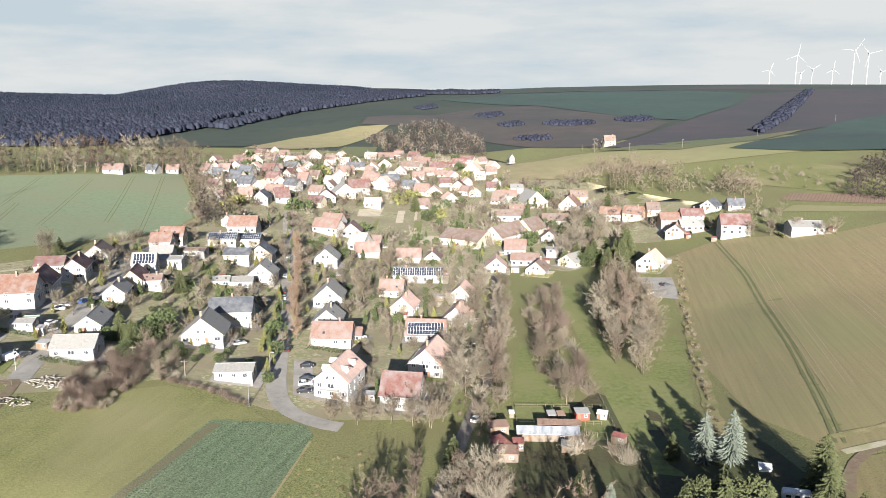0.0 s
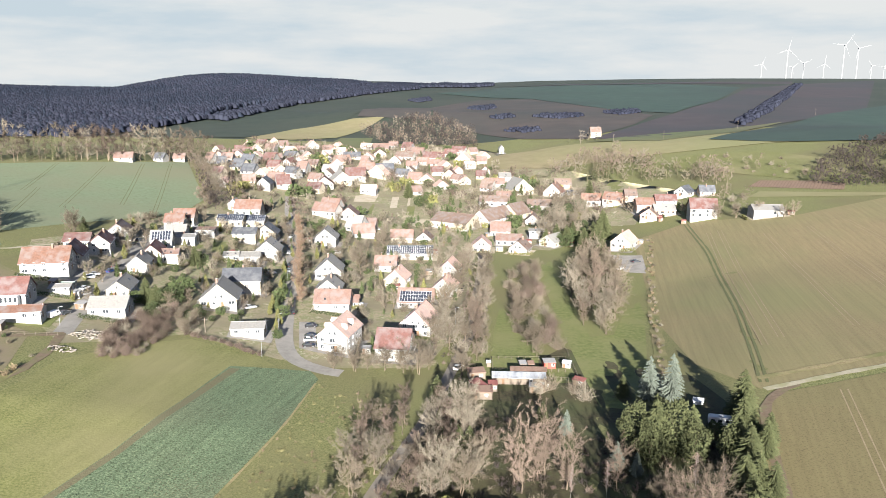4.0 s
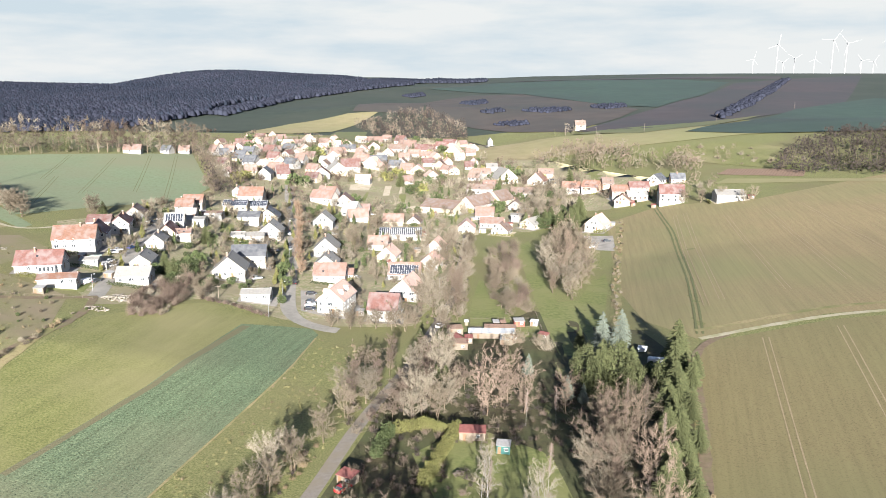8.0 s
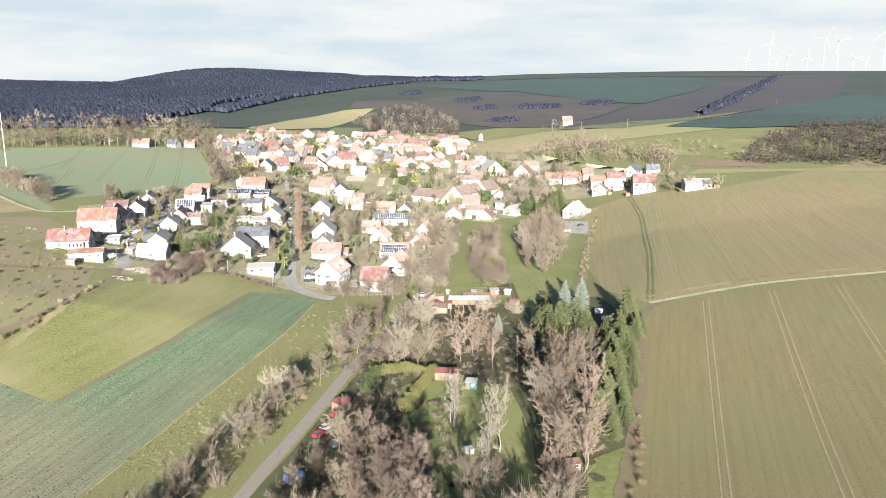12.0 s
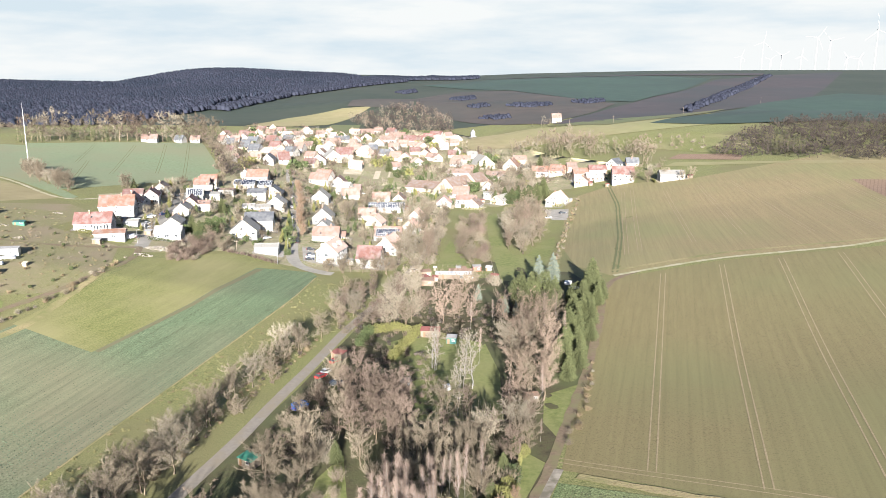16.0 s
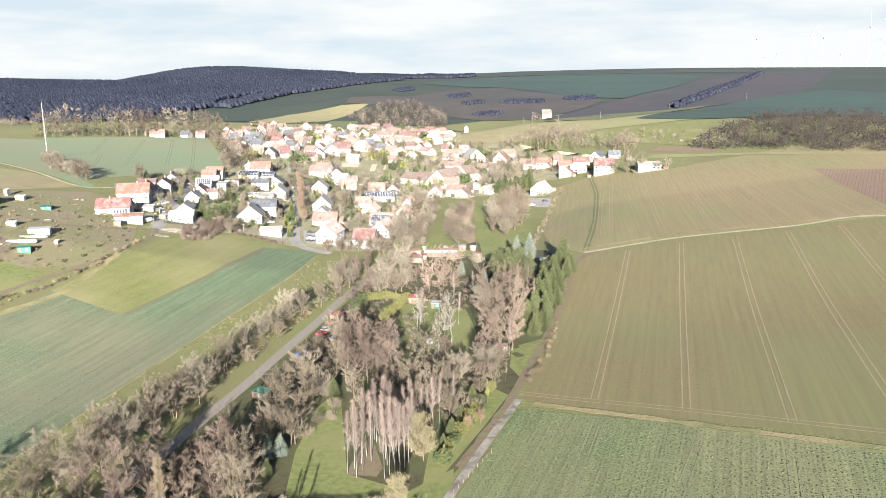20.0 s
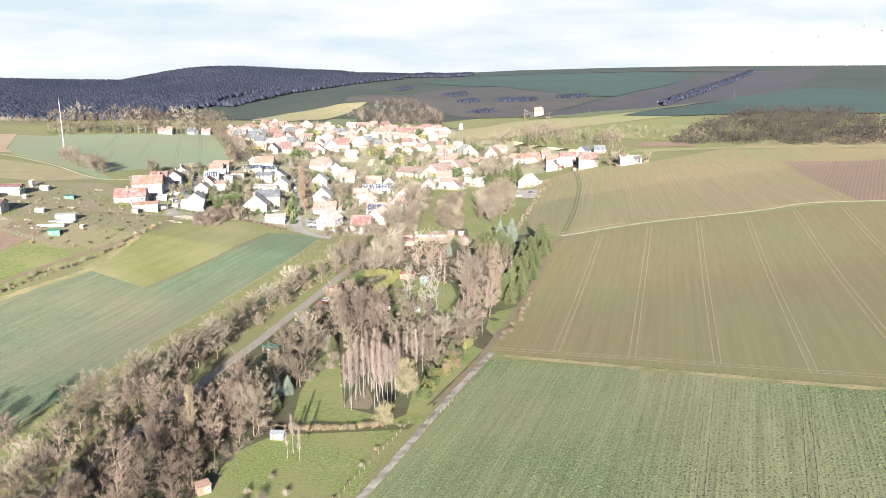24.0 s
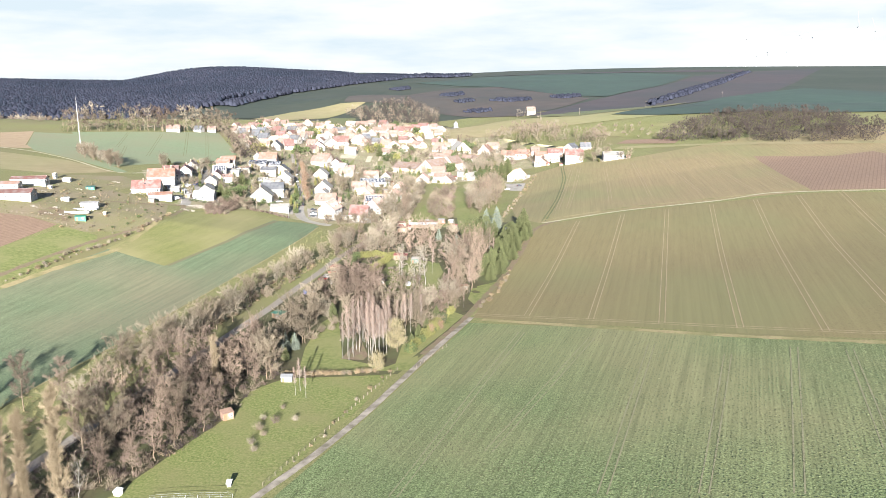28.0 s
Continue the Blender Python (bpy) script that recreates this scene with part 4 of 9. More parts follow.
# ---- the houses ----
house(-29.9, 218.8, -13, 10.4, 15.0, 5.3, 40, 'W', 'dormers balcony')
house(-11.0, 210.9, 82, 11.0, 10.9, 4.6, 42, 'R', 'balcony')
house(-3.2, 238.9, -14, 11.3, 15.0, 4.0, 42, 'W', 'chim')
house(-37.5, 259.5, 88, 10.0, 13.5, 2.9, 40, 'P', 'chim')
house(-30.3, 266.3, 88, 6.0, 4.0, 2.4, 34, 'P', '')
house(-41.6, 278.4, 0, 9.9, 12.0, 2.9, 40, 'G', 'chim')
house(-45.1, 305.0, 0, 11.2, 13.0, 3.7, 42, 'G', 'chim')
house(-55.6, 370.4, 0, 11.3, 12.0, 3.2, 40, 'G', '')
house(-5.5, 271.2, 86, 11.0, 14.1, 2.6, 38, 'P', 'solar')
house(-14.7, 303.2, -10, 9.2, 12.0, 3.4, 42, 'W', 'chim')
house(-21.4, 327.9, 86, 9.0, 10.1, 3.2, 40, 'P', '')
house(6.4, 288.8, -12, 8.9, 12.0, 3.7, 42, 'W', 'balcony')
house(8.8, 322.3, -12, 9.0, 12.0, 3.4, 42, 'W', '')
house(-11.0, 355.7, 90, 10.0, 22.7, 3.2, 30, 'D', 'solarall')
house(-17.0, 395.6, 90, 9.0, 12.2, 2.9, 40, 'P', '')
house(-4.3, 396.2, -8, 8.1, 9.0, 2.6, 40, 'B', '')
house(-77.0, 245.1, 6, 13.0, 13.0, 2.9, 40, 'G', 'chim')
house(-74.4, 268.0, 96, 11.0, 14.6, 3.8, 34, 'D', 'dark')
house(-60.5, 218.4, 94, 8.0, 10.8, 2.5, 16, 'G', 'low')
house(-75.9, 324.0, 2, 10.9, 12.0, 3.5, 40, 'G', '')
house(-92.4, 348.0, 90, 9.0, 11.4, 4.0, 26, 'D', '')
house(-84.2, 358.1, 2, 11.0, 11.0, 3.5, 38, 'D', '')
house(-106.6, 376.2, 90, 9.0, 13.4, 3.2, 28, 'D', 'solarall')
house(-95.9, 384.0, 90, 9.0, 11.2, 3.2, 28, 'D', 'solarall')
house(-105.1, 409.6, 90, 11.0, 14.8, 3.7, 40, 'O', '')
house(-116.4, 421.1, 0, 6.1, 8.0, 3.4, 40, 'G', '')
house(-82.0, 310.4, 98, 8.0, 9.8, 2.6, 18, 'G', '')
house(-89.2, 308.3, 98, 7.0, 6.4, 2.5, 18, 'G', '')
house(-106.3, 218.1, 96, 10.0, 12.0, 2.6, 28, 'G', 'low')
house(-110.9, 239.7, 8, 7.9, 13.0, 2.9, 36, 'G', '')
house(-116.7, 272.6, 10, 7.6, 12.0, 3.2, 40, 'G', '')
house(-117.6, 291.2, 10, 7.6, 13.0, 3.5, 42, 'R', '')
house(-110.6, 291.5, 100, 8.0, 6.9, 3.7, 20, 'P', '')
house(-121.0, 311.8, 100, 9.0, 9.1, 3.7, 40, 'G', 'solar')
house(-121.4, 333.3, 96, 10.0, 9.2, 3.4, 28, 'G', '')
house(-115.9, 325.6, 94, 9.0, 11.9, 3.0, 8, 'G', 'flat')
house(-128.6, 353.4, 94, 9.0, 9.3, 3.4, 38, 'O', '')
house(-127.6, 365.5, 94, 9.0, 10.6, 3.7, 40, 'O', '')
house(-112.0, 348.3, 92, 8.0, 9.7, 2.8, 8, 'P', 'flat')
house(-143.1, 252.7, 102, 13.0, 16.6, 4.2, 36, 'O', '')
house(-140.8, 267.4, 14, 9.4, 14.0, 4.2, 42, 'R', '')
house(-139.8, 292.2, 14, 8.5, 14.0, 4.2, 40, 'R', 'chim')
house(-150.6, 294.8, 100, 9.0, 10.4, 2.7, 30, 'R', '')
house(-143.2, 319.7, 12, 9.7, 13.0, 3.0, 38, 'B', '')
house(-140.0, 215.9, 100, 11.0, 16.3, 2.7, 38, 'R', 'conservatory')
house(-127.2, 201.5, 102, 7.0, 12.9, 2.5, 20, 'O', 'low')
house(-129.1, 232.4, 100, 6.0, 6.6, 2.1, 12, 'G', 'shed')
house(-129.0, 237.1, 100, 4.0, 4.0, 1.9, 14, 'T', 'shed')
house(155.7, 411.7, 82, 12.0, 15.0, 5.2, 40, 'R', '')
house(185.0, 393.5, 86, 11.0, 16.4, 2.9, 24, 'G', 'barn')
house(164.3, 473.7, -40, 9.5, 11.0, 2.6, 38, 'D', '')
house(140.5, 436.6, 90, 9.0, 12.7, 2.9, 30, 'G', 'brick')
house(146.3, 454.8, 90, 8.0, 13.2, 4.0, 40, 'R', 'brick')
house(133.4, 454.7, 90, 9.0, 11.2, 4.0, 40, 'O', 'brick')
house(130.6, 431.2, -20, 10.0, 9.0, 2.6, 38, 'B', 'brick')
house(103.1, 376.9, -30, 10.5, 14.0, 3.4, 42, 'W', '')
house(132.5, 489.1, 90, 9.0, 7.8, 4.0, 40, 'B', 'brick')
house(121.6, 490.2, 60, 10.0, 12.0, 2.9, 40, 'O', 'brick')
house(108.4, 499.3, 80, 10.0, 13.0, 3.2, 40, 'O', '')
house(101.2, 527.7, 90, 9.0, 9.2, 3.2, 30, 'D', 'solarall')
house(89.3, 542.0, -25, 13.3, 11.0, 3.2, 44, 'O', '')
house(98.5, 563.5, 90, 9.0, 12.2, 4.0, 40, 'B', 'brick')
house(63.4, 553.0, 20, 17.5, 17.0, 3.4, 40, 'G', '')
house(46.7, 570.3, 90, 10.0, 15.2, 4.0, 38, 'P', '')
house(57.0, 599.3, 90, 10.0, 9.5, 4.0, 28, 'G', '')
house(42.4, 506.8, 86, 12.0, 20.2, 3.4, 28, 'B', '')
house(71.8, 492.4, 84, 11.0, 16.1, 3.2, 34, 'B', '')
house(36.8, 447.6, -40, 13.5, 26.0, 4.0, 40, 'B', '')
house(14.4, 440.1, 60, 22.0, 24.7, 3.7, 20, 'B', 'barn')
house(53.1, 465.9, -40, 13.5, 16.0, 3.5, 42, 'B', '')
house(39.7, 415.0, 82, 11.0, 11.2, 3.2, 40, 'P', '')
house(26.5, 374.9, -4, 9.9, 11.0, 3.4, 40, 'W', '')
house(42.4, 390.8, 84, 9.0, 14.0, 2.9, 32, 'P', '')
house(60.1, 408.1, 84, 8.0, 9.0, 4.4, 8, 'G', 'flat')
house(46.6, 369.9, -20, 9.7, 11.0, 2.9, 40, 'B', '')
house(66.3, 388.2, -40, 9.9, 12.0, 2.9, 34, 'G', '')
house(62.0, 445.1, -10, 8.7, 10.0, 3.2, 40, 'B', '')
house(49.7, 516.5, 90, 9.0, 10.2, 4.0, 40, 'P', '')
house(176.5, 467.7, 84, 9.0, 9.5, 2.3, 38, 'D', 'brick')
house(-64.8, 439.7, 65, 9.0, 16.2, 3.1, 44, 'O', 'far')
house(-51.8, 443.0, 1, 11.5, 13.0, 2.4, 40, 'O', 'far')
house(-39.1, 399.9, 105, 9.0, 11.8, 2.4, 44, 'P', 'far')
house(-38.0, 424.0, 85, 9.0, 9.2, 2.4, 38, 'O', 'far')
house(-44.2, 414.5, 71, 13.0, 8.9, 2.4, 42, 'G', 'far')
house(-64.2, 457.0, 73, 11.0, 11.9, 2.4, 44, 'P', 'far')
house(-79.0, 529.8, 5, 12.8, 9.0, 2.4, 38, 'R', 'far')
house(-70.4, 554.2, 21, 14.2, 13.0, 3.1, 38, 'G', 'far')
house(-61.9, 579.9, 97, 12.0, 15.6, 3.1, 44, 'R', 'far')
house(-45.2, 604.2, -25, 17.2, 9.0, 2.4, 40, 'W', 'far')
house(-56.9, 627.3, 83, 11.0, 13.1, 2.4, 42, 'P', 'far')
house(-43.6, 631.2, 97, 12.0, 17.0, 2.4, 38, 'D', 'far')
house(-26.4, 619.0, 65, 9.0, 11.1, 2.4, 42, 'D', 'far')
house(-15.2, 597.0, 77, 12.0, 10.7, 2.4, 42, 'P', 'far')
house(-6.3, 592.8, -3, 12.4, 12.0, 2.4, 38, 'W', 'far')
house(2.0, 632.6, 99, 10.0, 10.4, 3.1, 38, 'R', 'far')
house(5.3, 568.7, 13, 10.3, 11.0, 2.4, 38, 'W', 'far')
house(12.7, 616.9, -7, 12.0, 11.0, 2.4, 40, 'R', 'far')
house(19.8, 595.1, 65, 9.0, 11.6, 3.1, 38, 'P', 'far')
house(23.7, 590.7, 9, 8.9, 10.0, 3.1, 40, 'W', 'far')
house(8.9, 662.2, 17, 10.8, 12.0, 3.1, 38, 'W', 'far')
house(-1.1, 680.4, 95, 9.0, 12.2, 2.4, 38, 'P', 'far')
house(-11.1, 687.2, 85, 9.0, 11.3, 3.1, 42, 'O', 'far')
house(-28.4, 722.1, 65, 9.0, 18.2, 3.1, 42, 'B', 'far')
house(-16.6, 751.2, 81, 13.0, 11.1, 2.4, 42, 'P', 'far')
house(-1.4, 717.8, 91, 13.0, 20.2, 3.1, 38, 'R', 'far')
house(16.1, 748.0, 85, 9.0, 13.3, 3.1, 44, 'R', 'far')
house(24.3, 772.2, 65, 9.0, 14.9, 3.1, 38, 'R', 'far')
house(27.5, 698.4, -21, 15.6, 10.0, 3.1, 38, 'W', 'far')
house(-36.8, 690.3, -5, 11.3, 9.0, 2.4, 40, 'W', 'far')
house(-62.9, 702.0, -5, 12.5, 9.0, 2.4, 38, 'W', 'far')
house(-77.9, 703.6, 95, 9.0, 15.7, 2.4, 40, 'D', 'far')
house(-93.7, 736.4, 85, 9.0, 12.0, 2.4, 44, 'W', 'far')
house(-82.2, 659.9, 113, 11.0, 13.7, 2.4, 42, 'P', 'far')
house(-99.3, 673.5, 7, 12.0, 12.0, 2.4, 42, 'W', 'far')
house(-116.0, 680.6, 19, 9.1, 10.0, 2.4, 40, 'W', 'far')
house(-127.8, 667.7, 65, 9.0, 11.9, 2.4, 42, 'D', 'far')
house(-132.7, 743.2, 75, 9.0, 11.0, 2.4, 38, 'P', 'far')
house(-139.5, 724.8, 65, 9.0, 10.7, 2.4, 42, 'W', 'far')
house(-103.1, 582.5, 77, 12.0, 7.8, 3.1, 42, 'P', 'far')
house(-106.1, 553.5, 65, 9.0, 10.8, 3.1, 42, 'D', 'far')
house(-117.7, 564.0, 19, 8.5, 10.0, 2.4, 38, 'W', 'far')
house(-123.9, 574.3, 75, 9.0, 10.3, 3.1, 44, 'R', 'far')
house(-123.9, 537.0, -25, 8.9, 9.0, 2.4, 40, 'W', 'far')
house(-112.2, 523.1, 75, 9.0, 11.8, 2.4, 44, 'P', 'far')
house(-104.9, 507.2, 111, 13.0, 9.2, 2.4, 42, 'R', 'far')
house(-114.5, 494.1, 1, 9.7, 13.0, 3.1, 42, 'D', 'far')
house(-126.4, 500.0, 105, 9.0, 8.3, 2.4, 44, 'P', 'far')
house(-134.9, 540.2, 77, 12.0, 9.7, 2.4, 38, 'D', 'far')
house(-145.3, 553.1, 67, 12.0, 9.9, 2.4, 42, 'D', 'far')
house(-147.1, 589.4, 77, 12.0, 9.7, 3.1, 38, 'D', 'far')
house(-149.5, 625.1, -5, 10.2, 9.0, 3.1, 38, 'W', 'far')
house(-134.3, 611.4, 71, 13.0, 10.0, 2.4, 44, 'R', 'far')
house(-136.2, 640.6, 105, 9.0, 9.5, 2.4, 38, 'P', 'far')
house(-165.3, 694.5, 23, 10.3, 11.0, 3.1, 44, 'W', 'far')
house(-165.6, 660.3, 105, 9.0, 7.8, 3.1, 44, 'R', 'far')
house(-158.9, 730.2, 73, 11.0, 10.8, 3.1, 40, 'P', 'far')
house(-163.6, 621.2, 5, 9.3, 9.0, 3.1, 40, 'W', 'far')
house(-163.4, 588.7, 85, 9.0, 8.8, 3.1, 44, 'P', 'far')
house(-176.1, 607.8, 13, 9.0, 11.0, 2.4, 38, 'W', 'far')
house(-171.3, 569.7, 69, 10.0, 6.8, 3.1, 44, 'P', 'far')
house(-161.4, 561.6, 107, 12.0, 6.7, 2.4, 38, 'D', 'far')
house(-119.9, 615.5, -25, 7.4, 9.0, 2.4, 42, 'R', 'far')
house(-115.4, 638.4, -15, 7.6, 9.0, 2.4, 38, 'W', 'far')
house(-127.5, 781.1, 23, 11.5, 11.0, 3.1, 40, 'W', 'far')
house(-106.8, 754.3, 75, 9.0, 11.2, 3.1, 40, 'P', 'far')
house(-170.9, 801.3, 13, 11.8, 11.0, 2.4, 42, 'W', 'far')
house(-180.4, 788.1, 65, 9.0, 11.6, 3.1, 40, 'R', 'far')
house(-158.0, 784.3, 113, 11.0, 9.2, 2.4, 38, 'P', 'far')
house(-190.5, 766.1, 15, 10.2, 9.0, 2.4, 44, 'W', 'far')
house(-56.3, 779.7, 97, 12.0, 14.9, 3.1, 38, 'P', 'far')
house(-71.9, 791.8, 85, 9.0, 11.7, 2.4, 38, 'W', 'far')
house(-54.2, 734.2, 7, 11.9, 12.0, 3.1, 38, 'R', 'far')
house(-44.7, 806.2, 85, 9.0, 9.5, 3.1, 40, 'P', 'far')
house(-28.7, 792.2, 71, 13.0, 10.5, 3.1, 38, 'R', 'far')
house(-47.3, 532.5, 85, 9.0, 11.3, 2.4, 38, 'W', 'far')
house(-83.1, 599.1, 75, 9.0, 13.5, 2.4, 40, 'G', 'far')
house(-14.2, 545.9, 105, 9.0, 9.1, 2.4, 40, 'P', 'far')
house(39.2, 614.2, 89, 10.0, 9.2, 2.4, 38, 'R', 'far')
house(41.5, 563.3, 67, 12.0, 9.3, 2.4, 44, 'B', 'far')
house(-102.4, 794.1, -19, 7.5, 9.0, 2.5, 40, 'W', 'far')
house(-197.5, 686.5, -22, 8.1, 9.0, 2.5, 40, 'O', 'far')
house(-182.9, 704.7, 104, 9.0, 9.5, 2.5, 40, 'R', 'far')
house(-84.3, 757.6, 21, 8.4, 9.0, 2.5, 40, 'W', 'far')
house(-24.3, 770.6, 69, 9.0, 11.0, 2.5, 40, 'P', 'far')
house(37.6, 761.0, 114, 9.0, 8.4, 2.5, 40, 'O', 'far')
house(-171.1, 639.5, 111, 9.0, 7.8, 2.5, 40, 'P', 'far')
house(-101.4, 699.9, 91, 9.0, 7.6, 2.5, 40, 'W', 'far')
house(25.8, 727.9, 102, 9.0, 8.6, 2.5, 40, 'W', 'far')
house(45.9, 717.7, 24, 10.4, 9.0, 2.5, 40, 'W', 'far')
house(-63.4, 681.1, 81, 9.0, 7.3, 2.5, 40, 'P', 'far')
house(43.2, 689.1, 86, 9.0, 9.4, 2.5, 40, 'O', 'far')
house(-100.6, 618.8, 80, 9.0, 8.4, 2.5, 40, 'P', 'far')
house(-83.6, 634.5, 12, 10.4, 9.0, 2.5, 40, 'W', 'far')
house(-59.0, 649.7, 66, 9.0, 10.7, 2.5, 40, 'P', 'far')
house(-41.6, 659.8, 66, 9.0, 7.4, 2.5, 40, 'G', 'far')
house(-20.0, 667.0, 78, 9.0, 10.4, 2.5, 40, 'P', 'far')
house(31.0, 664.1, 102, 9.0, 9.4, 2.5, 40, 'W', 'far')
house(-21.4, 639.9, -12, 7.6, 9.0, 2.5, 40, 'B', 'far')
house(19.9, 639.6, 11, 7.9, 9.0, 2.5, 40, 'W', 'far')
house(43.5, 636.3, -4, 8.0, 9.0, 2.5, 40, 'O', 'far')
house(-150.5, 514.3, 70, 9.0, 8.4, 2.5, 40, 'R', 'far')
house(-82.9, 575.8, -12, 9.1, 9.0, 2.5, 40, 'B', 'far')
house(-87.6, 546.6, 70, 9.0, 9.7, 2.5, 40, 'P', 'far')
house(-139.4, 484.2, -10, 6.9, 9.0, 2.5, 40, 'W', 'far')
house(-82.6, 509.8, 71, 9.0, 10.2, 2.5, 40, 'R', 'far')
house(-221.6, 528.3, 99, 9.0, 12.7, 2.4, 38, 'O', 'far')
house(-202.2, 547.9, 79, 9.0, 7.4, 2.4, 38, 'D', 'far')
house(-192.3, 559.6, 97, 9.0, 8.4, 2.4, 38, 'O', 'far')


# ---- trees ----
def bark(name, a, b, vary=0.18):
    return noise_material(name, [a, b], 3.0, rough=0.95, per_object=vary, spec=0.1)


BARK_TAN = bark("tan bark", (0.096, 0.074, 0.054), (0.198, 0.158, 0.118))
TWIG_TAN = bark("tan twigs", (0.095, 0.077, 0.056), (0.184, 0.155, 0.117), 0.3)
TWIG_PURPLE = bark("purple-brown twigs", (0.078, 0.058, 0.047), (0.165, 0.126, 0.102), 0.3)
TWIG_STRAW = bark("pale straw twigs", (0.17, 0.135, 0.09), (0.27, 0.22, 0.155), 0.08)
# darkened to put the cloud shadow over the slope wood into its colour
TWIG_DARK = bark("shade-dark twigs", (0.030, 0.024, 0.023), (0.058, 0.048, 0.042))
TWIG_RUST = bark("rust-brown twigs with old leaves", (0.105, 0.078, 0.06), (0.205, 0.158, 0.125), 0.28)
TWIG_GREY = bark("grey twigs", (0.138, 0.118, 0.090), (0.236, 0.207, 0.162), 0.25)
TWIG_PINK = bark("pinkish birch twigs", (0.13, 0.097, 0.08), (0.225, 0.17, 0.145), 0.22)
BARK_BIRCH = noise_material("white birch bark", [(0.101, 0.094, 0.086), (0.209, 0.198, 0.184), (0.266, 0.256, 0.238)], 1.6, stretch=(1, 1, 3), rough=0.8)
NEEDLE = noise_material("dark spruce needles", [(0.036, 0.044, 0.019), (0.089, 0.095, 0.042)], 1.2, per_object=0.2, spec=0.2)
NEEDLE_BLUE = noise_material("blue spruce needles", [(0.072, 0.086, 0.068), (0.151, 0.169, 0.137)], 1.2, per_object=0.12, spec=0.2)
NEEDLE_YELLOW = noise_material("yellowish conifer needles", [(0.080, 0.081, 0.029), (0.167, 0.160, 0.060)], 1.2, per_object=0.2, spec=0.2)
LEAF_GREEN = noise_material("evergreen leaves", [(0.030, 0.043, 0.016), (0.072, 0.088, 0.034)], 1.5, per_object=0.25, spec=0.3)
LEAF_ORANGE = noise_material("orange-brown old leaves", [(0.14, 0.088, 0.055), (0.215, 0.14, 0.09)], 1.5, per_object=0.12)
LEAF_YELLOW = noise_material("yellow autumn leaves", [(0.15, 0.13, 0.07), (0.24, 0.21, 0.12)], 1.5, per_object=0.1)
TUFT = noise_material("rough olive grass", [(0.09, 0.085, 0.035), (0.17, 0.15, 0.07)], 1.5, per_object=0.2)
DRY = noise_material("dry reeds and stems", [(0.12, 0.09, 0.052), (0.21, 0.16, 0.10)], 1.5, per_object=0.2)


def tubes(paths, sides):
    """Tapered tubes along lists of (points, radii); returns vertices and faces."""
    v, f = [], []
    for pts, rad in paths:
        pts = np.asarray(pts, float)
        k0 = len(v)
        for i, p in enumerate(pts):
            d = pts[min(i + 1, len(pts) - 1)] - pts[max(i - 1, 0)]
            d = d / (np.linalg.norm(d) + 1e-9)
            a = np.cross(d, (0.31, 0.95, 0.1) if abs(d[2]) > 0.5 else (0, 0, 1))
            a /= np.linalg.norm(a) + 1e-9
            b = np.cross(d, a)
            for s in range(sides):
                th = 2 * math.pi * s / sides
                v.append(tuple(p + rad[i] * (a * math.cos(th) + b * math.sin(th))))
        for i in range(len(pts) - 1):
            for s in range(sides):
                q, r = k0 + i * sides, (s + 1) % sides
                f.append((q + s, q + r, q + sides + r, q + sides + s))
    return v, f


def twig_cones(P, D, length, rad):
    """Thin angled spikes from points P along directions D."""
    D = D / np.linalg.norm(D, axis=1, keepdims=True)
    ref = np.where(np.abs(D[:, 2:3]) > 0.8, [[1.0, 0, 0]], [[0, 0, 1.0]])
    A = np.cross(D, ref)
    A /= np.linalg.norm(A, axis=1, keepdims=True)
    B = np.cross(D, A)
    rad = np.broadcast_to(rad, len(P))[:, None]
    c = [P + rad * (A * math.cos(t) + B * math.sin(t)) for t in (0, 2.094, 4.189)]
    V = np.stack(c + [P + D * length[:, None]], 1).reshape(-1, 3)
    i = np.arange(len(P))[:, None] * 4
    F = np.concatenate([i + [0, 1, 3], i + [1, 2, 3]], 0)
    return V, F


def leaf_cards(P, size, rng, up=0.0):
    """Small bent leaf clumps, two triangles each, at the points P."""
    n = len(P)
    a = rng.normal(size=(n, 3))
    a[:, 2] *= 1 - up
    a /= np.linalg.norm(a, axis=1, keepdims=True)
    b = np.cross(a, rng.normal(size=(n, 3)))
    b /= np.linalg.norm(b, axis=1, keepdims=True)
    s = size * rng.uniform(0.6, 1.4, n)[:, None]
    bend = np.cross(a, b) * s * 0.35
    V = np.stack([P - a * s, P + b * s * 0.7 + bend, P + a * s, P - b * s * 0.7 + bend], 1).reshape(-1, 3)
    i = np.arange(n)[:, None] * 4
    return V, np.concatenate([i + [0, 1, 2], i + [0, 2, 3]], 0)


def data_mesh(name, v, f, material, smooth=False):
    me = bpy.data.meshes.new(name)
    me.from_pydata([tuple(map(float, p)) for p in v], [], [tuple(map(int, q)) for q in f])
    if smooth:
        me.polygons.foreach_set("use_smooth", [True] * len(me.polygons))
    me.materials.append(material)
    return me


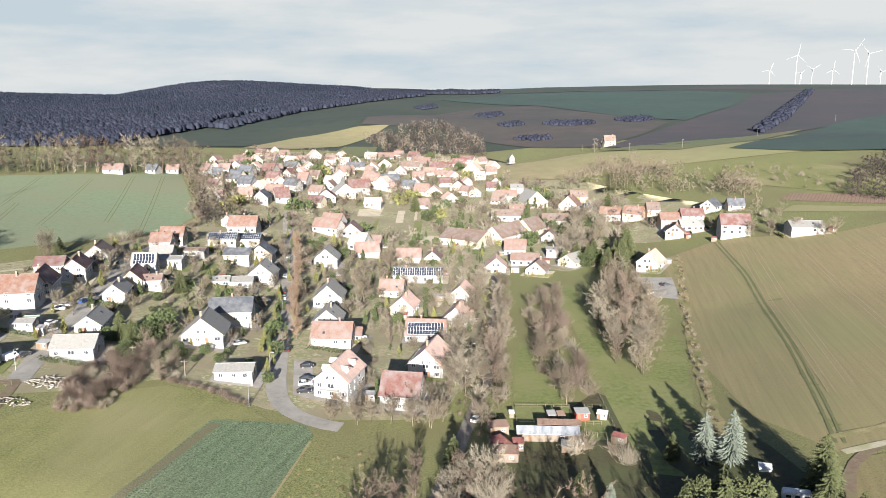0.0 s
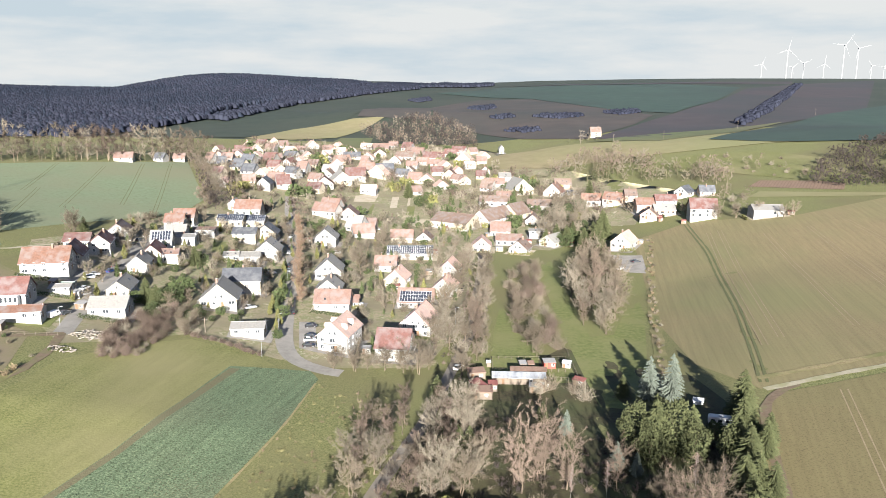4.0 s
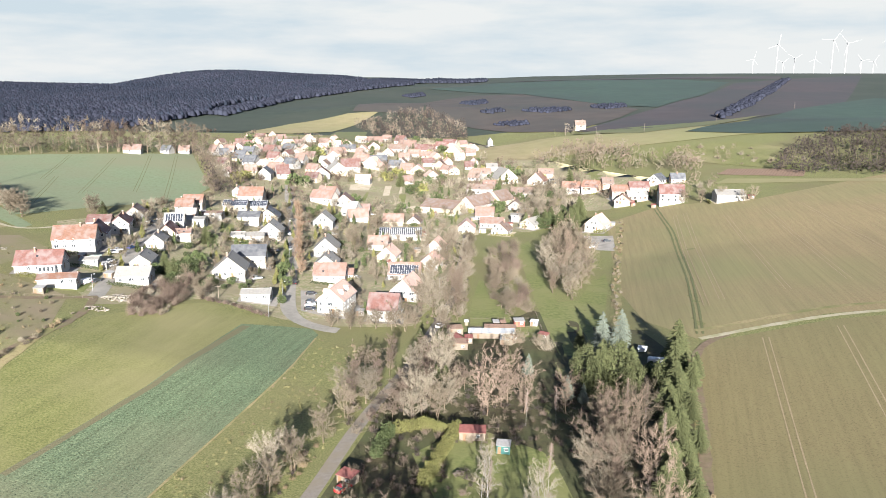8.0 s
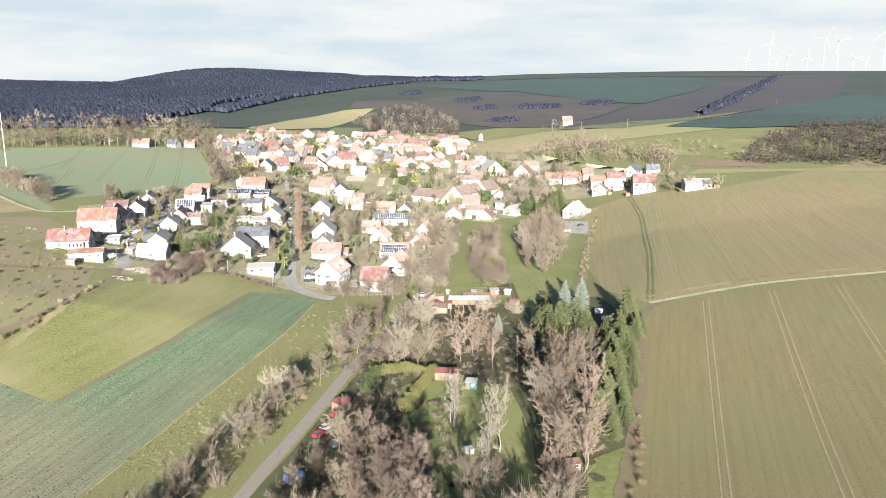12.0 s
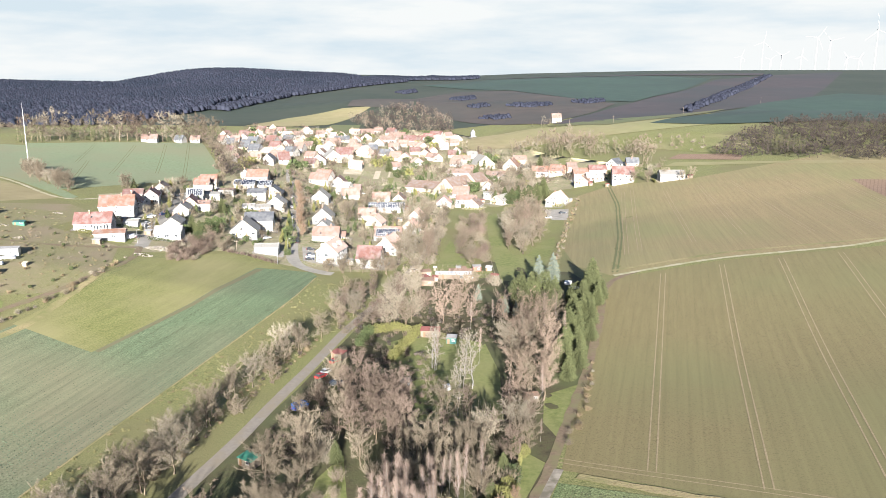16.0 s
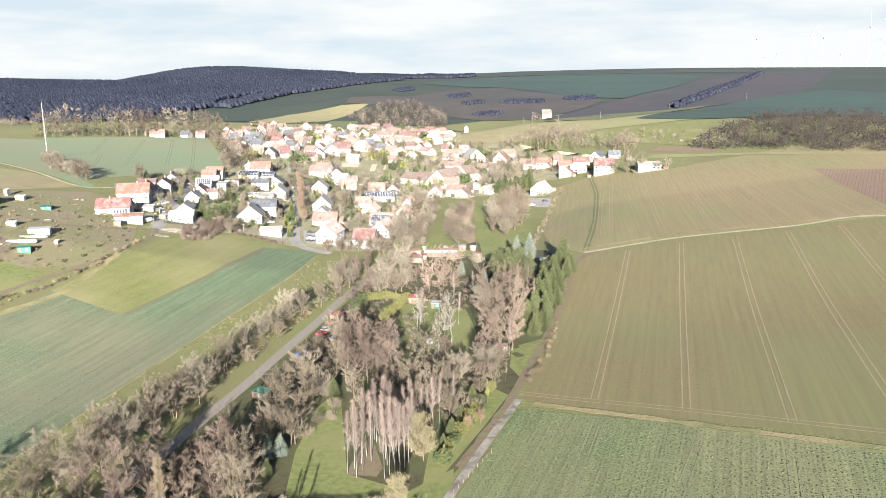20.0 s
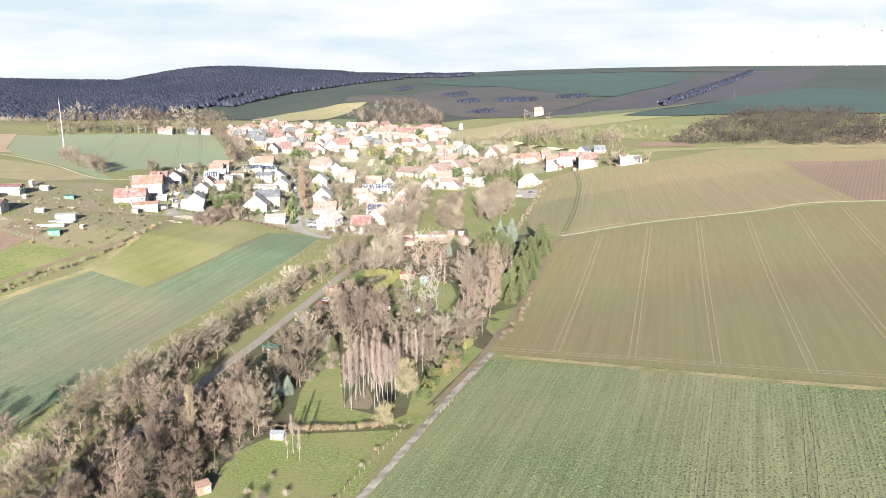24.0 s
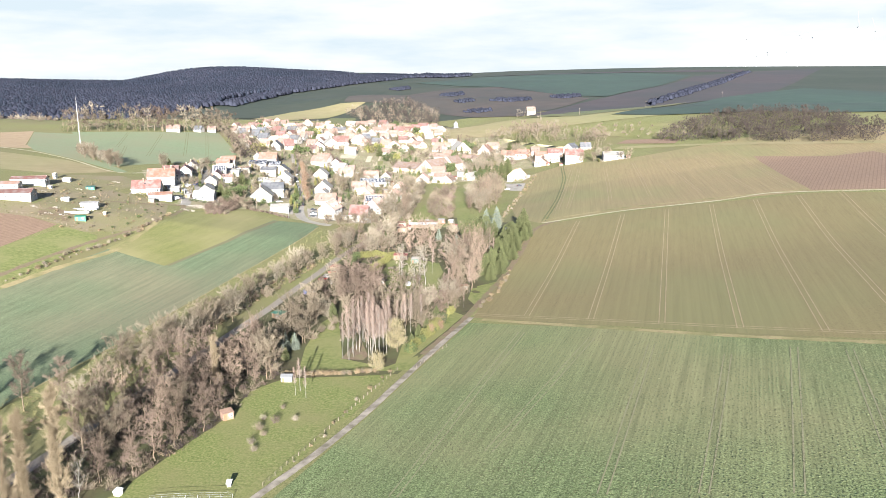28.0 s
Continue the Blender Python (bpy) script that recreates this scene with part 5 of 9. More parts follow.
def bare_tree(seed, h, r, low, rise, limbs, twigs, trunk_r, bark_m, twig_m, twig_len=1.3, twig_r=0.036, shape="round", leaves=0, leaf_m=None, stems=1, detail=True):
    """A leafless broad tree: trunk, limbs and side branches in one mesh, fine twigs in a second. Unit: metres."""
    rng = np.random.default_rng(seed)
    big, mid, tips, tipdir = [], [], [], []
    for st in range(stems):
        lean = rng.normal(size=2) * (0.03 if stems == 1 else 0.14) * h
        off = rng.normal(size=2) * (0.0 if stems == 1 else 0.35)
        zs = np.linspace(0, 0.93 * h * (1 if st == 0 else rng.uniform(0.7, 1)), 8)
        tx = off[0] + lean[0] * (zs / h) ** 1.4 + np.r_[0, rng.normal(size=7) * (0.004 if shape == "cone" else 0.012) * h]
        ty = off[1] + lean[1] * (zs / h) ** 1.4 + np.r_[0, rng.normal(size=7) * (0.004 if shape == "cone" else 0.012) * h]
        trunk = np.stack([tx, ty, zs], -1)
        tr = trunk_r * (1 - 0.88 * (zs / zs[-1]) ** 0.8)
        tr[0] *= 1.35
        big.append((trunk, tr))
        m = max(5, limbs // stems)
        for i in range(m):
            u = (i + rng.uniform(0.2, 0.8)) / m
            zz = h * (low + (0.9 - low) * u)
            p = np.array([np.interp(zz, zs, tx), np.interp(zz, zs, ty), min(zz, zs[-1])])
            az = i * 2.4 + rng.uniform(-0.5, 0.5)
            w = {"round": math.sqrt(max(0.05, 1 - (u * 1.7 - 0.75) ** 2 * 0.8)), "cone": 1 - 0.8 * u, "column": 1 - 0.35 * u, "vase": 0.5 + 0.6 * u}[shape]
            L = r * w * rng.uniform(0.75, 1.15)
            el = rise + 0.35 * u + rng.uniform(-0.15, 0.15)
            d = np.array([math.cos(az) * math.cos(el), math.sin(az) * math.cos(el), math.sin(el)])
            pts, q = [p], p
            for k in range(4 if detail else 2):
                d = d + rng.normal(size=3) * 0.16 + (0, 0, 0.10)
                d /= np.linalg.norm(d)
                q = q + d * L / (4 if detail else 2) / max(0.35, math.cos(el) if shape != "column" else 0.9)
                pts.append(q)
            rb = max(0.025, np.interp(zz, zs, tr) * 0.5)
            big.append((pts, np.linspace(rb, 0.018, len(pts))))
            for k in ((1, 2, 2, 3, 3, 4) if detail else (2, 4)):
                sd = d + rng.normal(size=3) * 0.75 + (0, 0, 0.25)
                sd /= np.linalg.norm(sd)
                sl = L * rng.uniform(0.3, 0.5)
                s0 = np.asarray(pts[min(k, len(pts) - 1)])
                s1 = s0 + sd * sl * 0.5
                s2 = s1 + (sd + rng.normal(size=3) * 0.25) * sl * 0.5
                mid.append(([s0, s2], [0.03, 0.010]))
                for c in (s1, s2, 0.5 * (s0 + s1), 0.5 * (s1 + s2)):
                    tips.append(c)
                    tipdir.append(sd)
            tips.append(np.asarray(pts[-1]))
            tipdir.append(d)
    v1, f1 = tubes(big, 3)
    v2, f2 = tubes(mid, 3)
    n = len(v1)
    trunk_me = data_mesh("trunk", v1 + v2, f1 + [tuple(i + n for i in q) for q in f2], bark_m, True)
    tips, tipdir = np.array(tips), np.array(tipdir)
    k = rng.integers(0, len(tips), twigs)
    D = tipdir[k] * 0.8 + rng.normal(size=(twigs, 3)) * 0.6 + (0, 0, 0.3 if shape != "column" else 1.0)
    V, F = twig_cones(tips[k] + rng.normal(size=(twigs, 3)) * 0.12, D, twig_len * rng.uniform(0.5, 1.25, twigs), twig_r)
    parts = [("trunk", trunk_me), ("crown", data_mesh("crown", V, F, twig_m))]
    if leaves:
        k = rng.integers(0, len(tips), leaves)
        V, F = leaf_cards(tips[k] + rng.normal(size=(leaves, 3)) * 0.35, 0.13, rng)
        parts.append(("foliage", data_mesh("foliage", V, F, leaf_m)))
    return parts


def conifer(seed, h, r, needle_m, levels=24, per=8, droop=0.35):
    """A spruce: straight trunk and tiers of drooping branches set with needle sprays."""
    rng = np.random.default_rng(seed)
    v1, f1 = tubes([(np.array([(0, 0, 0), (0, 0, h * 0.5), (0, 0, h)]), [0.2 * h / 12, 0.12 * h / 12, 0.015])], 6)
    tri_v, tri_f = [], []
    for i in range(levels):
        u = i / (levels - 1)
        z = h * (0.06 + 0.92 * u)
        L = r * min(1.0, 0.72 + 1.6 * u) * (1 - u) ** 0.68 + 0.12
        for k in range(max(4, int(per * (1 - 0.4 * u)))):
            az = k * 2 * math.pi / per + i * 1.1 + rng.uniform(-0.35, 0.35)
            l = L * rng.uniform(0.65, 1.15)
            c, s = math.cos(az), math.sin(az)
            for j in range(6):
                a, b = l * j / 6, l * (j + 1.35) / 6
                za = z - droop * l * (a / l) ** 1.3 + rng.uniform(-0.1, 0.1)
                zb = z - droop * l * (b / l) ** 1.3 - rng.uniform(0, 0.18)
                w = (0.20 + 0.26 * l / 5 * (1 - j / 7)) * rng.uniform(0.6, 1.2)
                n = len(tri_v)
                for sg in (-1, 1):
                    tri_v.append((c * a, s * a, za))
                    tri_v.append((c * b, s * b, zb))
                    m = 0.55 * a + 0.45 * b
                    tri_v.append((c * m - s * w * sg, s * m + c * w * sg, 0.5 * (za + zb) - 0.10 - rng.uniform(0, 0.12)))
                tri_f += [(n, n + 1, n + 2), (n + 3, n + 5, n + 4)]
    return [("trunk", data_mesh("trunk", v1, f1, BARK_TAN, True)), ("crown", data_mesh("crown", tri_v, tri_f, needle_m))]


def leafy(seed, h, r, leaf_m, n, leaf=0.2, shape="ball", one=False):
    """An evergreen shrub or small leafy tree: short stems and a shell of small leaf clumps with gaps."""
    rng = np.random.default_rng(seed)
    a = rng.normal(size=(n, 3))
    a /= np.linalg.norm(a, axis=1, keepdims=True)
    lump = 1 + 0.22 * np.sin(a[:, 0] * 5 + seed) * np.sin(a[:, 1] * 4.3 + seed * 2) + 0.15 * np.sin(a[:, 2] * 7 + seed)
    q = rng.uniform(0.55, 1.0, n) ** 0.5 * lump
    P = a * q[:, None]
    if shape == "cone":
        t = (P[:, 2] + 1.3) / 2.6
        P[:, :2] *= np.clip(1.35 * (1 - t), 0.08, 1.1)[:, None]
    P = P * (r, r, h * 0.5) + (0, 0, h * 0.52)
    P = P[P[:, 2] > 0.05]
    V, F = leaf_cards(P, leaf, rng)
    stems = [([(0, 0, 0), (0.05 * k, 0.04 * k, h * 0.35), (0.3 * math.cos(k * 2.1) * r, 0.3 * math.sin(k * 2.1) * r, h * 0.7)], [0.07, 0.05, 0.02]) for k in range(3)]
    v1, f1 = tubes(stems, 4)
    if one:
        n = len(v1)
        me = data_mesh("shrub", v1 + [tuple(p) for p in V], f1 + [tuple(i + n for i in q) for q in F.tolist()], BARK_TAN)
        me.materials.append(leaf_m)
        me.polygons.foreach_set("material_index", [0] * len(f1) + [1] * len(F))
        return [("", me)]
    return [("trunk", data_mesh("trunk", v1, f1, BARK_TAN, True)), ("crown", data_mesh("crown", V, F, leaf_m))]


def shrub(seed, h, r, twig_m, n, tr=0.022):
    """A bare bush: many thin stems fanning out from the ground."""
    rng = np.random.default_rng(seed)
    az, el = rng.uniform(0, 2 * math.pi, n), rng.uniform(0.5, 1.5, n)
    D = np.stack([np.cos(az) * np.cos(el), np.sin(az) * np.cos(el), np.sin(el)], -1)
    k = rng.uniform(0.0, 0.7, n)[:, None]
    P = D * k * (r, r, h) + np.stack([rng.normal(size=n) * r * 0.25, rng.normal(size=n) * r * 0.25, 0 * az], -1)
    V, F = twig_cones(P, D + rng.normal(size=(n, 3)) * 0.3, h * 0.42 * rng.uniform(0.6, 1.2, n), tr)
    stems = [([(0, 0, -0.2), tuple(D[i] * (r * 0.5, r * 0.5, h * 0.5))], [0.05, 0.025]) for i in range(9)]
    v1, f1 = tubes(stems, 3)
    n = len(v1)
    me = data_mesh("shrub", v1 + [tuple(p) for p in V], f1 + [tuple(i + n for i in q) for q in F.tolist()], BARK_TAN)
    me.materials.append(twig_m)
    me.polygons.foreach_set("material_index", [0] * len(f1) + [1] * len(F))
    return [("", me)]


KINDS = {}


def kind(key, name, label, category, h, versions):
    KINDS[key] = (name, label, category, h, versions)


kind("broad", "bare_tree", "bare broad-crowned tree with fine tan twigs", "tree", 10,
     [bare_tree(11 + k, 10, 4.4, 0.14, 0.5, 24, 2700, 0.22, BARK_TAN, TWIG_TAN, twig_len=1.05, twig_r=0.028, stems=1 + k % 2) for k in range(4)])
kind("grey", "lime_tree", "bare round-crowned tree with pale grey twigs", "tree", 9,
     [bare_tree(31 + k, 9, 4.2, 0.16, 0.45, 24, 2500, 0.22, BARK_TAN, TWIG_GREY, twig_len=1.05, twig_r=0.028) for k in range(3)])
kind("alder", "alder_tree", "tall bare alder with purple-brown twigs", "tree", 15,
     [bare_tree(51 + k, 15, 3.1, 0.22, 0.4, 30, 2600, 0.2, BARK_TAN, TWIG_PURPLE, twig_len=0.9, twig_r=0.026) for k in range(4)])
kind("rust", "willow_tree", "large bare tree with rust-brown twigs", "tree", 13,
     [bare_tree(71 + k, 13, 4.6, 0.15, 0.6, 24, 3000, 0.28, BARK_TAN, TWIG_RUST, twig_len=1.05, twig_r=0.03, shape="vase") for k in range(3)])
kind("birch", "birch_tree", "slender birch with white bark and bare twigs", "tree", 17,
     [bare_tree(91 + k, 17, 0.95, 0.3, 1.15, 26, 850, 0.085, BARK_BIRCH, TWIG_PINK, twig_len=0.9, twig_r=0.02, shape="cone") for k in range(3)])
kind("white", "birch_tree", "large bare white-barked tree on the lawn", "tree", 16,
     [bare_tree(101 + k, 16, 3.0, 0.2, 0.65, 18, 700, 0.22, BARK_BIRCH, TWIG_GREY, twig_len=1.1) for k in range(2)])
kind("poplar", "poplar_tree", "tall columnar poplar with upright bare twigs", "tree", 24,
     [bare_tree(111 + k, 24, 2.9, 0.04, 1.2, 70, 7500, 0.3, TWIG_STRAW, TWIG_STRAW, twig_len=1.2, twig_r=0.03, shape="column") for k in range(2)])
kind("spruce", "spruce_tree", "dense dark green spruce tree", "tree", 13, [conifer(121 + k, 13, 4.6, NEEDLE, 44, 17, 0.16) for k in range(3)])
kind("bluespruce", "spruce_tree", "silvery blue spruce tree", "tree", 12, [conifer(131 + k, 12, 3.6, NEEDLE_BLUE, 40, 15, 0.22) for k in range(2)])
kind("cypress", "cypress_tree", "yellow-green cone-shaped garden conifer", "tree", 6, [leafy(141 + k, 6, 1.5, NEEDLE_YELLOW, 620, 0.28, "cone", True) for k in range(2)])
kind("thuja", "thuja_tree", "dark green garden conifer", "tree", 6, [leafy(151 + k, 6, 1.3, LEAF_GREEN, 520, 0.26, "cone", True) for k in range(2)])
kind("evergreen", "evergreen_shrub", "rounded evergreen garden shrub", "shrub", 3, [leafy(161 + k, 3, 1.7, LEAF_GREEN, 620, 0.19, one=True) for k in range(3)])
kind("laurel", "evergreen_shrub", "large rounded yellow-green hedge shrub", "shrub", 4, [leafy(165 + k, 4, 2.3, NEEDLE_YELLOW, 900, 0.2, one=True) for k in range(2)])
kind("orange", "street_tree", "small street tree with orange-brown leaves", "tree", 8,
     [bare_tree(171 + k, 8, 2.6, 0.25, 0.5, 18, 500, 0.15, BARK_TAN, TWIG_RUST, leaves=1500, leaf_m=LEAF_ORANGE) for k in range(2)])
kind("yellow", "yellow_tree", "small tree with pale yellow autumn leaves", "tree", 6,
     [bare_tree(181 + k, 6, 2.6, 0.12, 0.5, 18, 400, 0.13, BARK_TAN, TWIG_TAN, leaves=2600, leaf_m=LEAF_YELLOW) for k in range(2)])
kind("shrub", "bare_shrub", "bare twiggy shrub in winter", "shrub", 3, [shrub(191 + k, 3, 2.0, TWIG_TAN if k % 2 else TWIG_GREY, 260, 0.032) for k in range(4)])
kind("redshrub", "thicket_shrub", "bare reddish-brown thicket shrub", "shrub", 4, [shrub(201 + k, 4, 2.6, TWIG_PURPLE, 380, 0.034) for k in range(3)])
kind("brush", "brushwood", "low bare undergrowth", "shrub", 2.5, [shrub(251 + k, 2.5, 2.0, (TWIG_TAN, TWIG_PURPLE, TWIG_DARK)[k], 48, 0.07) for k in range(3)])
kind("reed", "reed_clump", "clump of dry straw-coloured stems", "grass", 1.6, [shrub(211 + k, 1.6, 1.2, DRY, 130, 0.045) for k in range(3)])
# lighter versions for the distance
kind("farbare", "distant_tree", "bare tree beyond the village", "tree", 12,
     [bare_tree(221 + k, 12, 4.2, 0.05, 0.55, 14, 330, 0.16, BARK_TAN, (TWIG_TAN, TWIG_PURPLE, TWIG_GREY)[k % 3], twig_len=1.9, twig_r=0.085, detail=False) for k in range(5)])
kind("fardark", "distant_tree", "bare dark tree on the slope", "tree", 12,
     [bare_tree(241 + k, 12, 4.4, 0.12, 0.5, 10, 300, 0.22, TWIG_DARK, TWIG_DARK, twig_len=2.2, twig_r=0.17, detail=False) for k in range(4)])
kind("farspruce", "spruce_tree", "dark spruce beyond the village", "tree", 13, [conifer(231 + k, 13, 2.8, NEEDLE, 12, 6) for k in range(2)])
kind("farbush", "garden_bush", "bush between far houses", "shrub", 3, [leafy(261 + k, 3, 1.8, (LEAF_GREEN, NEEDLE_YELLOW, LEAF_GREEN)[k], 70, 0.55, one=True) for k in range(3)])
kind("farthuja", "thuja_tree", "narrow conifer between far houses", "tree", 6, [leafy(271 + k, 6, 1.3, (LEAF_GREEN, NEEDLE)[k], 80, 0.55, "cone", True) for k in range(2)])
kind("fartwig", "bare_bush", "bare bush between far houses", "shrub", 3, [shrub(281 + k, 3, 2.2, (TWIG_TAN, TWIG_PURPLE, TWIG_GREY)[k], 60, 0.09) for k in range(3)])
kind("tuft", "grass_tuft", "tuft of rough dry grass", "grass", 1, [shrub(291 + k, 1, 0.9, (DRY, TUFT, TUFT)[k], 26, 0.07) for k in range(3)])
kind("pine", "pine_tree", "broad dark green pine with a ragged crown", "tree", 10, [leafy(301 + k, 10, 3.4, NEEDLE, 2300, 0.27) for k in range(3)])
PLANTED = {}


def plant(key, x, y, h=None, turn=None, lift=0.0):
    """Sets one tree of a kind on the land, h metres tall."""
    name, label, category, h0, versions = KINDS[key]
    rng = random.Random(int(x * 31 + y * 17))
    i = rng.randrange(len(versions))
    s = (h or h0) / h0
    m = pose(x, y, float(ground_z(x, y)) + lift, 0, 0, rng.uniform(0, 360) if turn is None else turn)
    if (key, i) not in PLANTED:
        ob = new(name, versions[i][0][1] if not versions[i][0][0] else None)
        for pn, me in versions[i]:
            if pn:
                o = new(pn, me)
                o.parent = ob
        tagged(ob, label, category, group=category + "s of the valley")
        PLANTED[key, i] = ob
        ob.matrix_basis = m
    else:
        ob = copy_thing(PLANTED[key, i], m)
    ob.scale = (s, s, s)
    return ob


def inside(x, y, poly):
    hit, j = False, len(poly) - 1
    for i in range(len(poly)):
        (xi, yi), (xj, yj) = poly[i], poly[j]
        if (yi > y) != (yj > y) and x < (xj - xi) * (y - yi) / (yj - yi) + xi:
            hit = not hit
        j = i
    return hit


TAKEN = []


def free_spot(x, y, gap):
    return all((x - a) ** 2 + (y - b) ** 2 > (gap + g) ** 2 / 4 for a, b, g in TAKEN)


LANE_LINE = np.array([(-72, -128), (-54.5, -59.8), (-41.7, -12.3), (-35.9, 11.4), (-31.0, 29.5), (-25.5, 56.6), (-18.8, 85.5), (-12.9, 115.3), (-6.8, 138.0)])


def before_lane(x, y):
    """Greatest height of a tree that leaves the lane open to the fields south of it."""
    lane = float(np.interp(y, [-128, -60, -12, 11, 57, 85, 115, 160, 370], [-72, -54.5, -41.7, -35.9, -25.5, -18.8, -12.9, 0, 26]))
    if abs(x - lane) < 3.4:
        return 0.0
    for d in range(2, 46, 2):
        px, py = x - 0.28 * d, y + 0.95 * d
        if -39.5 < px < -9 and abs(px - float(np.interp(py, LANE_LINE[:, 1], LANE_LINE[:, 0]))) < 2.2:
            return max(0.0, 0.36 * d - 1.5)
    return 99.0


CLEAR = []


def grove(mix, poly, gap, h0, h1, seed, most=400, keep=True):
    """Scatters trees of the mixed kinds inside an outline, no two nearer than the gap."""
    rng = random.Random(seed)
    xs, ys = [p[0] for p in poly], [p[1] for p in poly]
    n = fails = 0
    while n < most and fails < 300:
        x, y = rng.uniform(min(xs), max(xs)), rng.uniform(min(ys), max(ys))
        if not inside(x, y, poly) or not free_spot(x, y, gap) or before_lane(x, y) < 2.5 or any(inside(x, y, c) for c in CLEAR):
            fails += 1
            continue
        fails = 0
        key = rng.choice(mix.split())
        plant(key, x, y, min(before_lane(x, y), rng.uniform(h0, h1) * (0.75 if key in ("shrub", "evergreen", "yellow") else 1)))
        if keep:
            TAKEN.append((x, y, gap))
        n += 1
    return n


def tree_row(mix, pts, gap, h0, h1, seed, spread=1.0):
    """Trees along a line of points."""
    rng = random.Random(seed)
    p = np.array(pts, float)
    d = np.r_[0, np.cumsum(np.linalg.norm(np.diff(p, axis=0), axis=1))]
    s = rng.uniform(0, gap)
    while s < d[-1]:
        x, y = np.interp(s, d, p[:, 0]) + rng.uniform(-spread, spread), np.interp(s, d, p[:, 1]) + rng.uniform(-spread, spread)
        plant(rng.choice(mix.split()), float(x), float(y), rng.uniform(h0, h1))
        TAKEN.append((float(x), float(y), gap))
        s += gap * rng.uniform(0.7, 1.3)


def wood(name, label, mix, poly, gap, h0, h1, seed, most=600, apart=False):
    """A distant wood: many light trees joined into one mesh."""
    rng = random.Random(seed)
    xs, ys = [p[0] for p in poly], [p[1] for p in poly]
    cell, spots, fails = {}, [], 0
    while len(spots) < most and fails < 400:
        x, y = rng.uniform(min(xs), max(xs)), rng.uniform(min(ys), max(ys))
        k = (int(x // gap), int(y // gap))
        if not inside(x, y, poly) or k in cell or (apart and any(inside(x, y, c) for c in CLEAR)) or (apart and not free_spot(x, y, 4)):
            fails += 1
            continue
        fails = 0
        cell[k] = True
        spots.append((x, y))
    chunks, size = {}, {}
    for x, y in spots:
        _, _, _, hk, versions = KINDS[rng.choice(mix.split())]
        s, a = rng.uniform(h0, h1) / hk, rng.uniform(0, 6.28)
        for pn, me in rng.choice(versions):
            if me.name not in WOOD_DATA:
                co = np.empty(len(me.vertices) * 3)
                me.vertices.foreach_get("co", co)
                WOOD_DATA[me.name] = (co.reshape(-1, 3), [tuple(p.vertices) for p in me.polygons], me.materials[len(me.materials) - 1])
            co, faces, mat = WOOD_DATA[me.name]
            r = np.array([[math.cos(a), -math.sin(a), 0], [math.sin(a), math.cos(a), 0], [0, 0, 1]])
            v, f, _ = chunks.setdefault(mat.name, ([], [], mat))
            n = size.get(mat.name, 0)
            size[mat.name] = n + len(co)
            v.append(co @ r.T * s + (x, y, float(ground_z(x, y)) - 0.2))
            f += [tuple(i + n for i in q) for q in faces]
    root = new(name)
    for v, f, mat in chunks.values():
        ob = mesh_part("trees", np.concatenate(v).tolist(), f, mat, root)
        ob["kind"] = "stuff"
    tagged(root, label, "wood", kind="stuff")


WOOD_DATA = {}


def forest(name, label, poly, gap, h0, h1, conifers, seed, deciduous_m, conifer_m):
    """A far forest that nobody could count: tree crowns of uneven lumps, in one mesh for each material."""
    rng = np.random.default_rng(seed)
    p = np.array(poly)
    lo, hi = p.min(0), p.max(0)
    gx, gy = np.meshgrid(np.arange(lo[0], hi[0], gap), np.arange(lo[1], hi[1], gap))
    q = np.stack([gx.ravel(), gy.ravel()], -1) + rng.uniform(-0.5, 0.5, (gx.size, 2)) * gap
    q = q[[inside(x, y, poly) for x, y in q]]
    root = new(name)
    pick = rng.random(len(q)) < conifers * (0.5 + 1.0 * (np.sin(q[:, 0] * 0.011) * np.cos(q[:, 1] * 0.009) > 0.1))
    for sel, mat, cone in ((~pick, deciduous_m, False), (pick, conifer_m, True)):
        a = q[sel]
        if not len(a):
            continue
        h = rng.uniform(h0, h1, len(a)) * (1.15 if cone else 1)
        z = ground_z(a[:, 0], a[:, 1])
        k, n = 5, len(a)
        rings = ((0.15, 1.0), (0.6, 0.62)) if cone else ((0.2, 1.0), (0.72, 0.85))
        th = np.arange(k) * 2 * math.pi / k
        V = np.empty((n, 2 * k + 1, 3))
        for r, (t, w) in enumerate(rings):
            rad = gap * 0.64 * w * rng.uniform(0.7, 1.2, (n, k))
            V[:, r * k:r * k + k, 0] = a[:, :1] + rad * np.cos(th)
            V[:, r * k:r * k + k, 1] = a[:, 1:] + rad * np.sin(th)
            V[:, r * k:r * k + k, 2] = z[:, None] + h[:, None] * (t + rng.uniform(-0.06, 0.06, (n, k)))
        V[:, -1] = np.stack([a[:, 0], a[:, 1], z + h], -1)
        F = [(i, (i + 1) % k, k + (i + 1) % k) for i in range(k)] + [(i, k + (i + 1) % k, k + i) for i in range(k)] + [(k + i, k + (i + 1) % k, 2 * k) for i in range(k)]
        F = (np.arange(n)[:, None, None] * (2 * k + 1) + np.array(F)).reshape(-1, 3)
        V = V.reshape(-1, 3)
        me = data_mesh("trees", V, F, mat, True)
        ob = new("trees", me)
        ob.parent = root
        ob["kind"] = "stuff"
    return tagged(root, label, "forest", kind="stuff")

